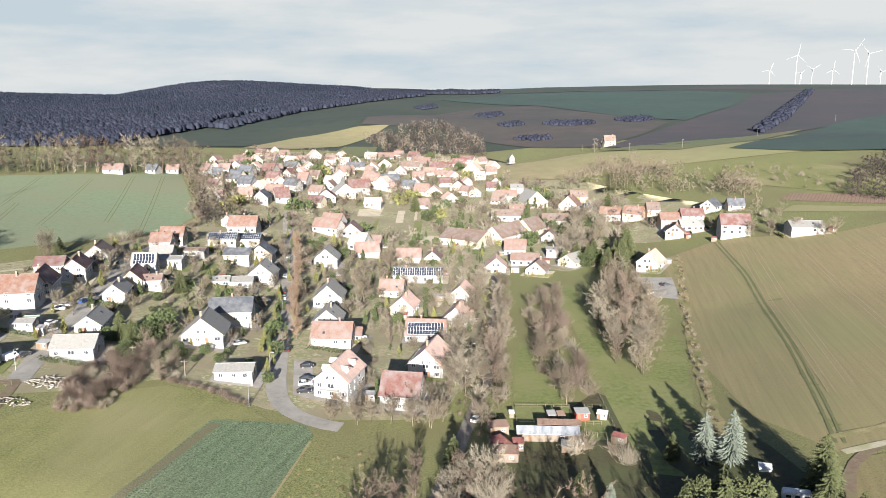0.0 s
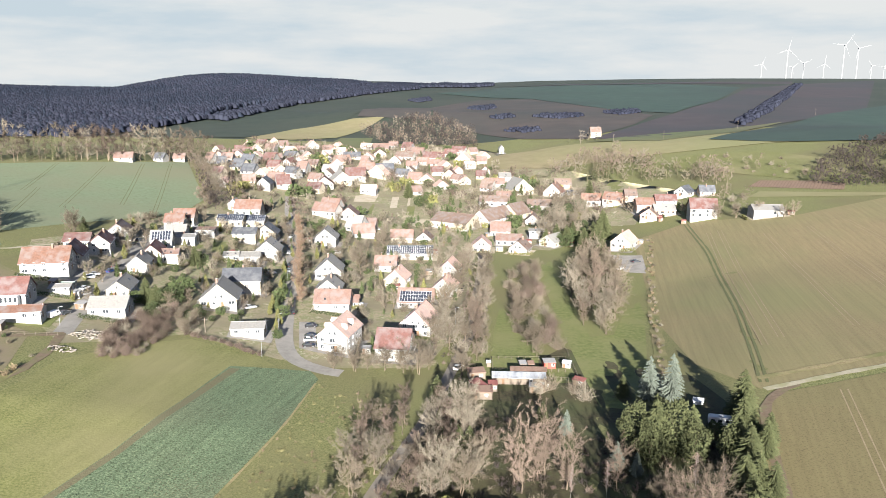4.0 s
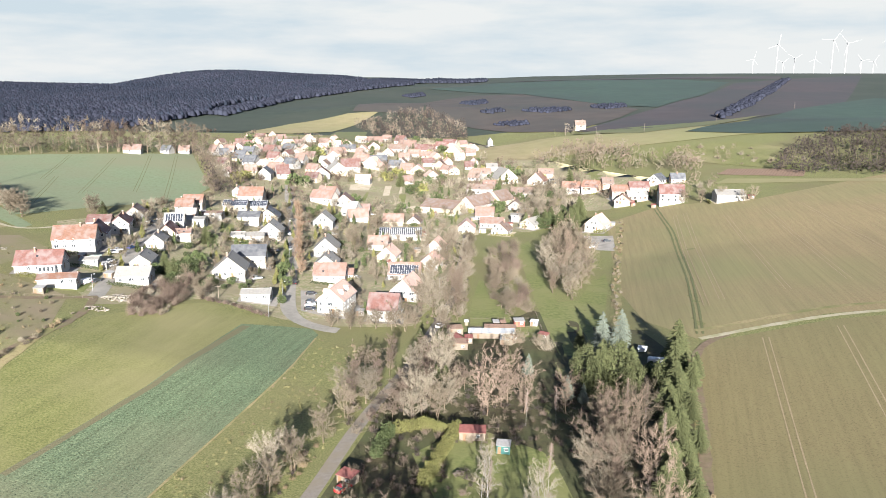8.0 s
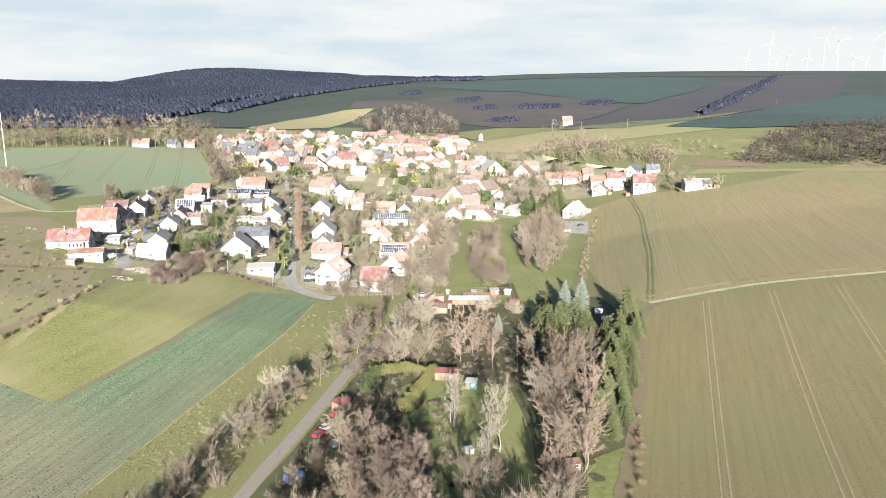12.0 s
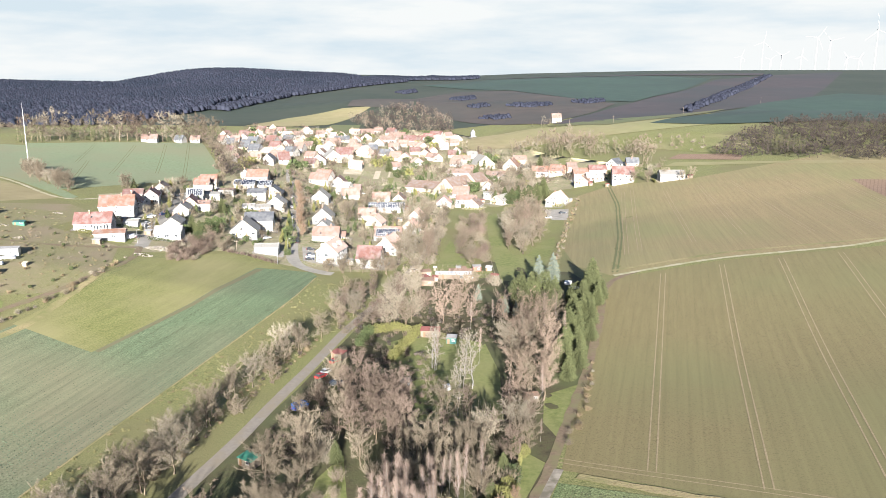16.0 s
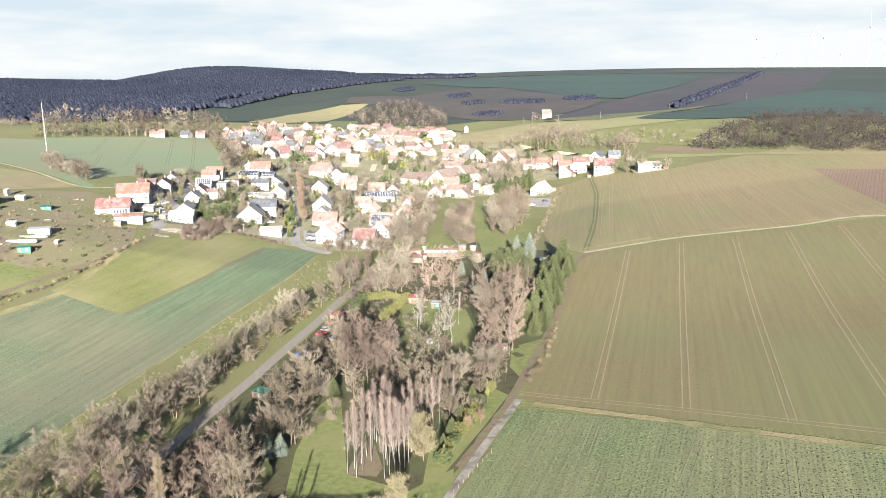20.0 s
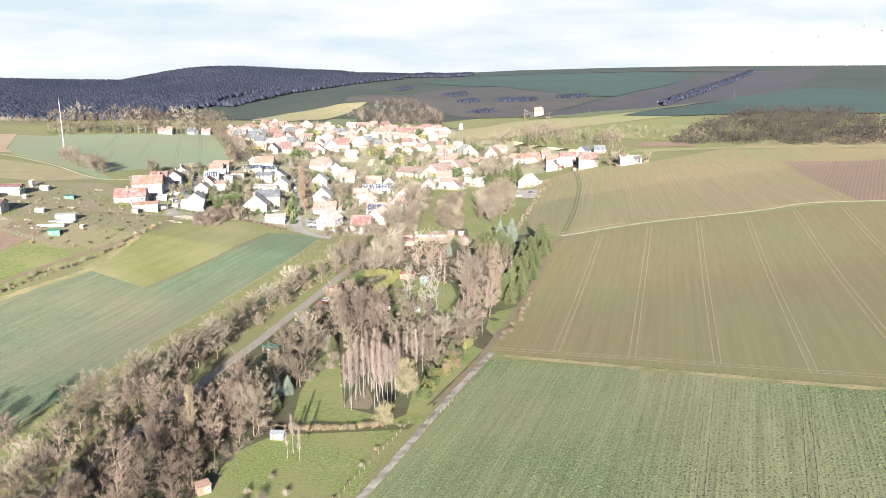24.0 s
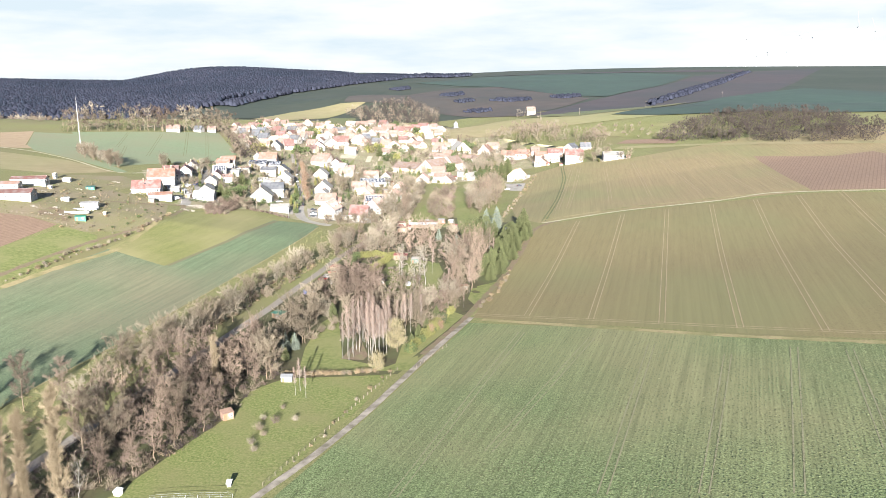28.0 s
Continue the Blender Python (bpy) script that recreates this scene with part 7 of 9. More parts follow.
forest("forest", "bare forest with conifers covering the valley side, haze and shade in colour", [(-481, 813), (-960, 1700), (-218, 1700), (-252, 1588), (-339, 1178), (-312, 1058), (-348, 893), (-376, 827)], 6.5, 7, 11, 0.35, 60, FOREST_BARE, FOREST_DARK)
forest("forest", "wooded valley side beyond the mast, haze and shade in colour", [(-470, 810), (-940, 1710), (-1260, 1700), (-1560, 2250), (-2000, 1900), (-1100, 800), (-640, 640), (-520, 700)], 8.5, 8, 12, 0.35, 58, FOREST_BARE, FOREST_DARK)
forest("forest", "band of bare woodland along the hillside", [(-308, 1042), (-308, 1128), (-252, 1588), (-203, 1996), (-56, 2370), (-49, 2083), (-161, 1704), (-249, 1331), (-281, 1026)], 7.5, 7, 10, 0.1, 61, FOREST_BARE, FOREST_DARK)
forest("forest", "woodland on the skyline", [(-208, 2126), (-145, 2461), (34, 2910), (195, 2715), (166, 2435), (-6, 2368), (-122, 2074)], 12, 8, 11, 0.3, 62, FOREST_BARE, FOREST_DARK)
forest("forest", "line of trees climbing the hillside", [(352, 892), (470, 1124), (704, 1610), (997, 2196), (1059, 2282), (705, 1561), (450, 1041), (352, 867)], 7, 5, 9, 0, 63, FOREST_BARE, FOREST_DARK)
forest("forest", "dark hedge thicket in the hillside field", [(52, 1356), (75, 1296), (104, 1331), (102, 1416), (78, 1399)], 4.5, 3, 5.5, 0.1, 64, FOREST_BARE, FOREST_DARK)
forest("forest", "dark hedge thicket in the hillside field", [(68, 1033), (85, 1018), (106, 1036), (103, 1072), (88, 1056)], 4.5, 3, 5.5, 0.1, 65, FOREST_BARE, FOREST_DARK)
forest("forest", "dark hedge thicket in the hillside field", [(130, 1033), (160, 1006), (198, 1032), (201, 1081), (153, 1062)], 4.5, 3, 5.5, 0.1, 66, FOREST_BARE, FOREST_DARK)
forest("forest", "dark hedge thicket in the hillside field", [(80, 921), (100, 890), (123, 888), (121, 917), (98, 928)], 4.5, 3, 5.5, 0.1, 67, FOREST_BARE, FOREST_DARK)
forest("forest", "dark hedge thicket in the hillside field", [(236, 1098), (255, 1059), (289, 1089), (298, 1148), (265, 1137)], 4.5, 3, 5.5, 0.1, 68, FOREST_BARE, FOREST_DARK)
forest("forest", "dark hedge thicket in the hillside field", [(-59, 1567), (-34, 1527), (-10, 1599), (-20, 1694), (-33, 1652)], 4.5, 3, 5.5, 0.1, 69, FOREST_BARE, FOREST_DARK)


def crop_rows(name, label, poly, turn, row, step, size, material, seed):
    """Low leafy plants standing in drill rows over a field, thinner in uneven patches."""
    rng = np.random.default_rng(seed)
    c, sn = math.cos(radians(turn)), math.sin(radians(turn))
    q = np.array([(x * c - y * sn, x * sn + y * c) for x, y in poly])
    u, v = np.meshgrid(np.arange(q[:, 0].min(), q[:, 0].max(), row), np.arange(q[:, 1].min(), q[:, 1].max(), step))
    u, v = u.ravel(), v.ravel()
    u, v = u + rng.normal(size=len(u)) * row * 0.13, v + rng.uniform(-0.5, 0.5, len(v)) * step
    keep = rng.random(len(u)) < 0.78 + 0.22 * np.sin(u * 0.21 + np.sin(v * 0.03) * 2) * np.cos(v * 0.05 + 1)
    u, v = u[keep], v[keep]
    x, y = u * c + v * sn, -u * sn + v * c
    hit, j = np.zeros(len(x), bool), len(poly) - 1
    for i in range(len(poly)):
        (xi, yi), (xj, yj) = poly[i], poly[j]
        if yi != yj:
            hit ^= ((yi > y) != (yj > y)) & (x < (xj - xi) * (y - yi) / (yj - yi) + xi)
        j = i
    x, y = x[hit], y[hit]
    n = len(x)
    P = np.stack([x, y, ground_z(x, y) + 0.1 + rng.uniform(0, 0.12, n)], -1)
    az = rng.uniform(0, 2 * math.pi, n)
    a = np.stack([np.cos(az), np.sin(az), rng.normal(size=n) * 0.09], -1) * size * rng.uniform(0.7, 1.4, n)[:, None]
    b = np.stack([-np.sin(az), np.cos(az), rng.normal(size=n) * 0.09], -1) * size * 0.75
    V = np.stack([P - a, P + b - (0, 0, 0.045), P + a, P - b - (0, 0, 0.045)], 1).reshape(-1, 3)
    k = np.arange(n)[:, None] * 4
    F = np.concatenate([k + [0, 2, 1], k + [0, 3, 2]], 0)
    tagged(new(name, data_mesh(name, V, F, material)), label, "crop", kind="stuff")


CROP_LEAF = noise_material("crop leaves", [(0.054, 0.074, 0.032), (0.099, 0.122, 0.058), (0.145, 0.162, 0.084)], 0.9, islands=0.3, big=0.03, big_colour=(0.115, 0.111, 0.058))
CROP_LEAF_BLUE = noise_material("blue-green crop leaves", [(0.050, 0.076, 0.044), (0.088, 0.122, 0.073), (0.130, 0.165, 0.099)], 0.9, islands=0.3, big=0.03, big_colour=(0.115, 0.119, 0.069))
crop_rows("crop_plants", "rows of low leafy green crop plants", [(46, 6), (77, -10), (123, -40), (157, -59), (250, -92), (210, -190), (60, -190), (-25, -160), (-2, -110), (15, -70)], 22, 1.0, 0.8, 0.27, CROP_LEAF, 401)
crop_rows("crop_plants", "rows of low blue-green crop plants", [(-116, 94), (-86, 84), (-70, 132), (-62, 163), (-57, 187), (-36, 191), (-34, 185), (-38, 151), (-53.5, 90), (-68.5, 24), (-76, -12), (-92, -80), (-135, -80), (-130, 36)], 14, 1.1, 0.9, 0.27, CROP_LEAF_BLUE, 402)
wood("rough_grass", "scattered grass tufts and weeds in the yard", "tuft fartwig tuft tuft tuft", [(-205, 124), (-208, 232), (-165, 244), (-150, 232), (-130, 195), (-113, 165), (-114, 128), (-136, 114)], 3.0, 0.3, 1.1, 100, 700)
wood("rough_grass", "grass tussocks and dry stems in the meadow", "tuft", [(-36, -103), (-30, -86), (-21, -64), (-19, -47), (-11, -39.5), (18, -38.5), (11.5, -60), (0.5, -87), (-9.5, -108), (-19, -121)], 1.5, 0.18, 0.42, 96, 1100)

# ---- single things ----
WHITE_PAINT = noise_material("white paint", [(0.54, 0.54, 0.53), (0.64, 0.64, 0.63)], 1.5, rough=0.4)
TYRE = noise_material("tyre rubber", [(0.02, 0.02, 0.02), (0.035, 0.035, 0.035)], 4)
PLASTIC_SHEET = noise_material("milky plastic sheet", [(0.40, 0.41, 0.42), (0.52, 0.53, 0.54)], 1.2, rough=0.4)
GREEN_PAINT = noise_material("green paint", [(0.025, 0.11, 0.075), (0.04, 0.15, 0.10)], 1.5, rough=0.5)
TEAL_PAINT = noise_material("dark turquoise paint", [(0.025, 0.085, 0.078), (0.035, 0.11, 0.10)], 1.5, rough=0.5)
RED_PAINT = noise_material("red paint", [(0.28, 0.05, 0.04), (0.36, 0.08, 0.06)], 1.5, rough=0.5)
BLUE_SHEET = noise_material("blue tarpaulin", [(0.04, 0.10, 0.24), (0.08, 0.16, 0.32)], 1.5, rough=0.5)
FELT_RED = noise_material("red roofing felt", [(0.17, 0.06, 0.055), (0.25, 0.10, 0.085)], 1.5)
FELT_GREY = noise_material("grey corrugated sheet", [(0.20, 0.20, 0.20), (0.30, 0.29, 0.28)], 1.5, rough=0.6)
RUST = noise_material("brown corrugated sheet", [(0.16, 0.10, 0.075), (0.25, 0.17, 0.13)], 1.5)
RUBBLE = noise_material("pale broken stone", [(0.16, 0.14, 0.115), (0.30, 0.27, 0.23)], 1.5, bump=0.03, per_object=0.25)
CAR_PAINT = {n: noise_material(n + " car paint", [tuple(u * 0.9 for u in c), c], 1.0, rough=0.25, spec=0.6) for n, c in
             (("white", (0.72, 0.72, 0.72)), ("silver", (0.38, 0.39, 0.40)), ("dark grey", (0.05, 0.055, 0.06)), ("black", (0.02, 0.02, 0.022)), ("blue", (0.03, 0.07, 0.20)), ("red", (0.28, 0.03, 0.03)))}
LAMP_GLASS = noise_material("headlight glass", [(0.5, 0.5, 0.5), (0.6, 0.6, 0.6)], 3, rough=0.2)
TAIL_GLASS = noise_material("tail light glass", [(0.30, 0.02, 0.02), (0.36, 0.03, 0.03)], 3, rough=0.2)


def prism(name, profile, y0, y1, material, parent, label=""):
    """A side profile in x and z, drawn out along y."""
    n = len(profile)
    v = [(x, y0, z) for x, z in profile] + [(x, y1, z) for x, z in profile]
    f = [tuple(range(n)), tuple(range(2 * n - 1, n - 1, -1))] + [(i, i + n, (i + 1) % n + n, (i + 1) % n) for i in range(n)]
    ob = mesh_part(name, v, f, material, parent)
    if label:
        ob["label"] = label
    return ob


def cylinder(name, r0, r1, z0, z1, material, parent, sides=12, x=0.0, y=0.0):
    v = [(x + r * math.cos(2 * math.pi * i / sides), y + r * math.sin(2 * math.pi * i / sides), z) for r, z in ((r0, z0), (r1, z1)) for i in range(sides)]
    f = [(i, (i + 1) % sides, sides + (i + 1) % sides, sides + i) for i in range(sides)] + [tuple(range(sides - 1, -1, -1)), tuple(range(sides, 2 * sides))]
    return mesh_part(name, v, f, material, parent)


CARS = {}


def car(x, y, rot, colour, van=False):
    """A parked car, length along its own x."""
    z = float(ground_z(x, y)) + 0.14
    key = (colour, van)
    m = pose(x, y, z, 0, 0, rot)
    if key in CARS:
        return copy_thing(CARS[key], m)
    ob = new("van" if van else "car")
    paint = CAR_PAINT[colour]
    if van:
        prism("body", [(-2.4, 0.3), (2.4, 0.3), (2.45, 0.9), (1.9, 1.15), (1.45, 1.9), (1.3, 2.0), (-2.35, 2.0), (-2.4, 1.0)], -0.9, 0.9, paint, ob)
        box("windscreen", 1.5, 1.86, -0.8, 0.8, 1.2, 1.8, GLASS, ob)
        box("side_window", 0.4, 1.3, -0.92, 0.92, 1.2, 1.75, GLASS, ob)
    else:
        prism("body", [(-2.1, 0.28), (2.1, 0.28), (2.15, 0.6), (2.0, 0.78), (0.95, 0.92), (-1.95, 0.98), (-2.12, 0.85)], -0.87, 0.87, paint, ob)
        prism("cabin", [(0.95, 0.92), (0.25, 1.40), (-1.25, 1.44), (-1.9, 0.98)], -0.76, 0.76, GLASS, ob, "dark tinted car windows")
        prism("roof", [(0.22, 1.40), (-1.25, 1.442), (-1.2, 1.48), (0.1, 1.46)], -0.72, 0.72, paint, ob)
    for wx in (-1.3, 1.32):
        for wy in (-0.82, 0.82):
            t = cylinder("wheel", 0.32, 0.32, -0.11, 0.11, TYRE, ob, 14)
            t.matrix_basis = pose(wx, wy, 0.32, 90)
            cylinder("rim", 0.19, 0.19, -0.118, 0.118, METAL, t, 10)
    for wy in (-0.62, 0.62):
        box("headlight", 2.06, 2.17, wy - 0.2, wy + 0.2, 0.56, 0.7, LAMP_GLASS, ob)
        box("tail_light", -2.42 if van else -2.15, -2.3 if van else -2.05, wy - 0.18, wy + 0.18, 0.62, 0.78, TAIL_GLASS, ob)
    tagged(ob, f"{colour} delivery van parked beside a house" if van else f"{colour} car parked beside the street", "car", group="parked cars")
    ob.matrix_basis = m
    CARS[key] = ob
    return ob


def hut(x, y, rot, w, l, h, wall_m, roof_m, label, mono=True, name="garden_hut", sheets=0):
    """A small wooden hut with a door, a window and a lean-to or saddle roof; it looks towards its own -y."""
    z = float(ground_z(x, y))
    ob = base(name, x, y, rot, z=z)
    rise = 0.35 if mono else 0.6
    if mono:
        prof = [(-l / 2, -1.0), (l / 2, -1.0), (l / 2, h + rise), (-l / 2, h)]
    else:
        prof = [(-l / 2, -1.0), (l / 2, -1.0), (l / 2, h), (0, h + rise), (-l / 2, h)]
    v = [(-w / 2, a, b) for a, b in prof] + [(w / 2, a, b) for a, b in prof]
    n = len(prof)
    f = [tuple(range(n - 1, -1, -1)), tuple(range(n, 2 * n))] + [((i + 1) % n, i, i + n, (i + 1) % n + n)[::-1] for i in range(n)]
    f = [tuple(q) for q in f]
    mesh_part("wall", v, f, wall_m, ob)
    runs = [(-l / 2 - 0.25, h - 0.03, l / 2 + 0.2, h + rise + 0.03)] if mono else [(-l / 2 - 0.2, h - 0.1, 0, h + rise), (l / 2 + 0.2, h - 0.1, 0, h + rise)]
    for a, za, b, zb in runs:
        k = max(1, sheets)
        for i in range(k):
            x0, x1 = -w / 2 - 0.2 + (w + 0.4) * i / k + 0.01, -w / 2 - 0.2 + (w + 0.4) * (i + 1) / k - 0.01
            up = 0.004 + 0.02 * (i % 2)
            vv = [(xx, yy, zz + t + up) for t in (0.01, 0.09) for xx, yy, zz in ((x0, a, za), (x1, a, za), (x1, b, zb), (x0, b, zb))]
            mesh_part("roof_sheet" if sheets else "roof", vv, [(3, 2, 1, 0), (4, 5, 6, 7), (0, 1, 5, 4), (1, 2, 6, 5), (2, 3, 7, 6), (3, 0, 4, 7)], roof_m, ob)
    if h > 1.5:
        box("door", -w * 0.3 - 0.4, -w * 0.3 + 0.4, -l / 2 - 0.05, -l / 2 - 0.004, 0, min(1.9, h - 0.1), DOOR, ob)
        if w > 2.4:
            window(ob, w * 0.22, -l / 2 - 0.01, 0.9, 0, 1.0, 0.8)
    return tagged(ob, label, "shed", group="garden huts")


def fence(pts, gap, h, material, label, rails=2, name="fence"):
    """Posts, each one its own, with rails or wires between them."""
    p = np.array(pts, float)
    d = np.r_[0, np.cumsum(np.linalg.norm(np.diff(p, axis=0), axis=1))]
    s = np.arange(0, d[-1], gap)
    x, y = np.interp(s, d, p[:, 0]), np.interp(s, d, p[:, 1])
    z = ground_z(x, y)
    ob = base(name, float(x[0]), float(y[0]))
    o = np.array([x[0], y[0], float(z[0])])
    for i in range(len(s)):
        q = new("post", POST.setdefault((h, material.name), None) or make_post(h, material))
        q.parent = ob
        q.matrix_basis = pose(*(np.array([x[i], y[i], z[i]]) - o), (i * 7 % 5) - 2, (i * 5 % 5) - 2, i * 31 % 90)
    for k in range(rails):
        hh = h * (0.45 + 0.45 * k)
        v, f = tubes([([(x[i] - o[0], y[i] - o[1], z[i] - o[2] + hh) for i in range(len(s))], [0.02] * len(s))], 4)
        mesh_part("rail", v, f, material, ob)
    return tagged(ob, label, "fence")


POST = {}


def make_post(h, material):
    v, f = tubes([([(0, 0, -0.3), (0, 0, h * 0.6), (0, 0, h)], [0.06, 0.055, 0.05])], 6)
    POST[h, material.name] = data_mesh("post", v + [(0, 0, h + 0.02)], f + [(12 + i, 12 + (i + 1) % 6, 18) for i in range(6)], material)
    return POST[h, material.name]


def hedge(pts, width, h, material, label, seed):
    """A clipped garden hedge: leaf clumps filling a long box, over thin stems."""
    rng = np.random.default_rng(seed)
    p = np.array(pts, float)
    d = np.r_[0, np.cumsum(np.linalg.norm(np.diff(p, axis=0), axis=1))]
    n = int(min(900, d[-1] * h * 16 + 40))
    s = rng.uniform(0, d[-1], n)
    x, y = np.interp(s, d, p[:, 0]) + rng.uniform(-0.5, 0.5, n) * width, np.interp(s, d, p[:, 1]) + rng.uniform(-0.5, 0.5, n) * width
    zz = ground_z(x, y)
    o = np.array([p[0, 0], p[0, 1], float(ground_z(*p[0]))])
    P = np.stack([x, y, zz + h * rng.uniform(0.05, 1.0, n) ** 0.7 * (1 + 0.08 * np.sin(s * 2.1))], -1) - o
    V, F = leaf_cards(P, 0.24, rng)
    ob = base("hedge", *map(float, p[0]))
    me = new("foliage", data_mesh("foliage", V, F, material))
    me.parent = ob
    k = max(3, int(d[-1] / 1.2))
    t = np.linspace(0, d[-1], k)
    xs, ys = np.interp(t, d, p[:, 0]), np.interp(t, d, p[:, 1])
    v, f = tubes([([(a - o[0], b - o[1], float(ground_z(a, b)) - o[2] - 0.1), (a - o[0] + 0.1, b - o[1], float(ground_z(a, b)) - o[2] + h * 0.7)], [0.04, 0.02]) for a, b in zip(xs, ys)], 4)
    mesh_part("stem", v, f, BARK_TAN, ob)["kind"] = "stuff"
    return tagged(ob, label, "hedge", group="garden hedges")


TURBINE_PAINT = noise_material("light grey turbine paint", [(0.34, 0.345, 0.35), (0.40, 0.405, 0.41)], 0.05, rough=0.5)


def turbine(x, y, hub, spin, blade=0.42):
    z = float(ground_z(x, y)) - 2
    ob = base("wind_turbine", x, y, 0, z=z)
    cylinder("tower", hub * 0.013, hub * 0.008, 0, hub, TURBINE_PAINT, ob, 12)
    box("nacelle", -2.2, 2.2, -4.0, 6.0, hub - 1.2, hub + 3.2, TURBINE_PAINT, ob, bevel=0.6)
    rotor = new("hub", data_mesh("hub", *tubes([([(0, -4.0, hub + 1), (0, -5.6, hub + 1), (0, -6.6, hub + 1)], [2.0, 1.8, 0.5])], 10), TURBINE_PAINT))
    rotor.parent = ob
    for k in range(3):
        a = radians(spin + 120 * k)
        L = hub * blade
        pts = [(math.sin(a) * L * u, -5.2, hub + 1 + math.cos(a) * L * u) for u in (0.02, 0.2, 0.6, 1.0)]
        v, f = tubes([(pts, [0.7, 0.85, 0.5, 0.15])], 6)
        mesh_part("blade", v, f, TURBINE_PAINT, rotor)
    return tagged(ob, "white three-bladed wind turbine on the ridge", "wind turbine", group="wind turbines on the ridge")


def mast(x, y, h):
    ob = base("radio_mast", x, y)
    cylinder("pole", 0.27, 0.12, -1, h, WHITE_PAINT, ob, 10)
    cylinder("antenna", 0.08, 0.03, h + 0.01, h + 3, METAL, ob, 6)
    cab = box("equipment_cabin", 1.2, 3.6, -1.2, 1.2, -1, 2.3, WHITE_PAINT, ob, bevel=0.05)
    box("cabin_door", 1.9, 2.8, -1.26, -1.205, 0, 2.0, METAL, cab)
    return tagged(ob, "tall slender white mast with a small cabin", "mast")


def pole(x, y, h, wire=None):
    ob = base("utility_pole", x, y)
    cylinder("shaft", 0.16, 0.10, -0.5, h, WOOD, ob, 8)
    box("crossarm", -0.9, 0.9, -0.06, 0.06, h - 0.8, h - 0.65, WOOD, ob)
    for k in (-0.8, 0, 0.8):
        cylinder("insulator", 0.05, 0.04, h - 0.65, h - 0.45, WHITE_PAINT, ob, 6, x=k)
    return tagged(ob, "wooden utility pole with a crossarm", "pole", group="utility poles")


def street_lamp(x, y, rot=0):
    ob = base("street_lamp", x, y, rot)
    cylinder("shaft", 0.08, 0.05, -0.3, 6.0, METAL, ob, 8)
    v, f = tubes([([(0, 0, 6.0), (0.25, 0, 6.25), (0.9, 0, 6.3)], [0.045, 0.04, 0.035])], 6)
    mesh_part("arm", v, f, METAL, ob)
    box("lamp_head", 0.75, 1.35, -0.12, 0.12, 6.24, 6.36, WHITE_PAINT, ob, bevel=0.03)
    return tagged(ob, "grey street lamp beside the village road", "street lamp", group="street lamps")


def caravan(x, y, rot):
    ob = base("caravan", x, y, rot, lift=0.1)
    prism("body", [(-3.0, 0.5), (2.8, 0.5), (3.1, 1.2), (2.7, 2.45), (2.3, 2.6), (-2.7, 2.6), (-3.05, 2.2)], -1.1, 1.1, WHITE_PAINT, ob)
    for wx in (-2.0, -0.2, 1.6):
        box("window", wx - 0.5, wx + 0.5, -1.14, -1.104, 1.35, 2.0, GLASS, ob)
    box("front_window", 2.9, 3.06, -0.8, 0.8, 1.45, 2.05, GLASS, ob)
    box("door", 0.5, 1.05, -1.13, -1.104, 0.6, 2.2, FRAME_WHITE, ob)
    box("roof_hatch", -0.6, 0.3, -0.4, 0.4, 2.604, 2.72, PLASTIC_SHEET, ob)
    box("stripe", -3.0, 2.9, -1.125, -1.104, 0.95, 1.1, METAL, ob)
    for wy in (-1.0, 1.0):
        t = cylinder("wheel", 0.33, 0.33, -0.1, 0.1, TYRE, ob, 14)
        t.matrix_basis = pose(0, wy, 0.33, 90)
    v, f = tubes([([(3.0, 0, 0.55), (4.2, 0, 0.5)], [0.06, 0.05])], 6)
    mesh_part("drawbar", v, f, METAL, ob)
    return tagged(ob, "white caravan parked among the spruces", "caravan")


def pile(x, y, r, n, material, label, name, size=0.5, seed=1):
    """A heap of broken blocks, each one a part of its own."""
    rng = random.Random(seed)
    ob = base(name, x, y)
    meshes = []
    for k in range(5):
        bm = bmesh.new()
        bmesh.ops.create_cube(bm, size=1)
        long = rng.uniform(1.2, 5.0)
        for q in bm.verts:
            q.co = Vector((q.co.x * size * long * rng.uniform(0.7, 1.1), q.co.y * size * rng.uniform(0.4, 0.9), q.co.z * size * rng.uniform(0.25, 0.6)))
        me = bpy.data.meshes.new("block")
        bm.to_mesh(me)
        bm.free()
        me.materials.append(material)
        meshes.append(me)
    for i in range(n):
        a, d = rng.uniform(0, 6.28), r * math.sqrt(rng.random())
        px, py = math.cos(a) * d, math.sin(a) * d * 0.55
        o = new("block", rng.choice(meshes))
        o.parent = ob
        dz = float(ground_z(x + px, y + py) - ground_z(x, y))
        o.matrix_basis = pose(px, py, dz + 0.15 + 0.9 * (1 - d / r) * rng.random(), rng.uniform(-30, 30), rng.uniform(-25, 25), rng.uniform(0, 360))
    return tagged(ob, label, "pile")


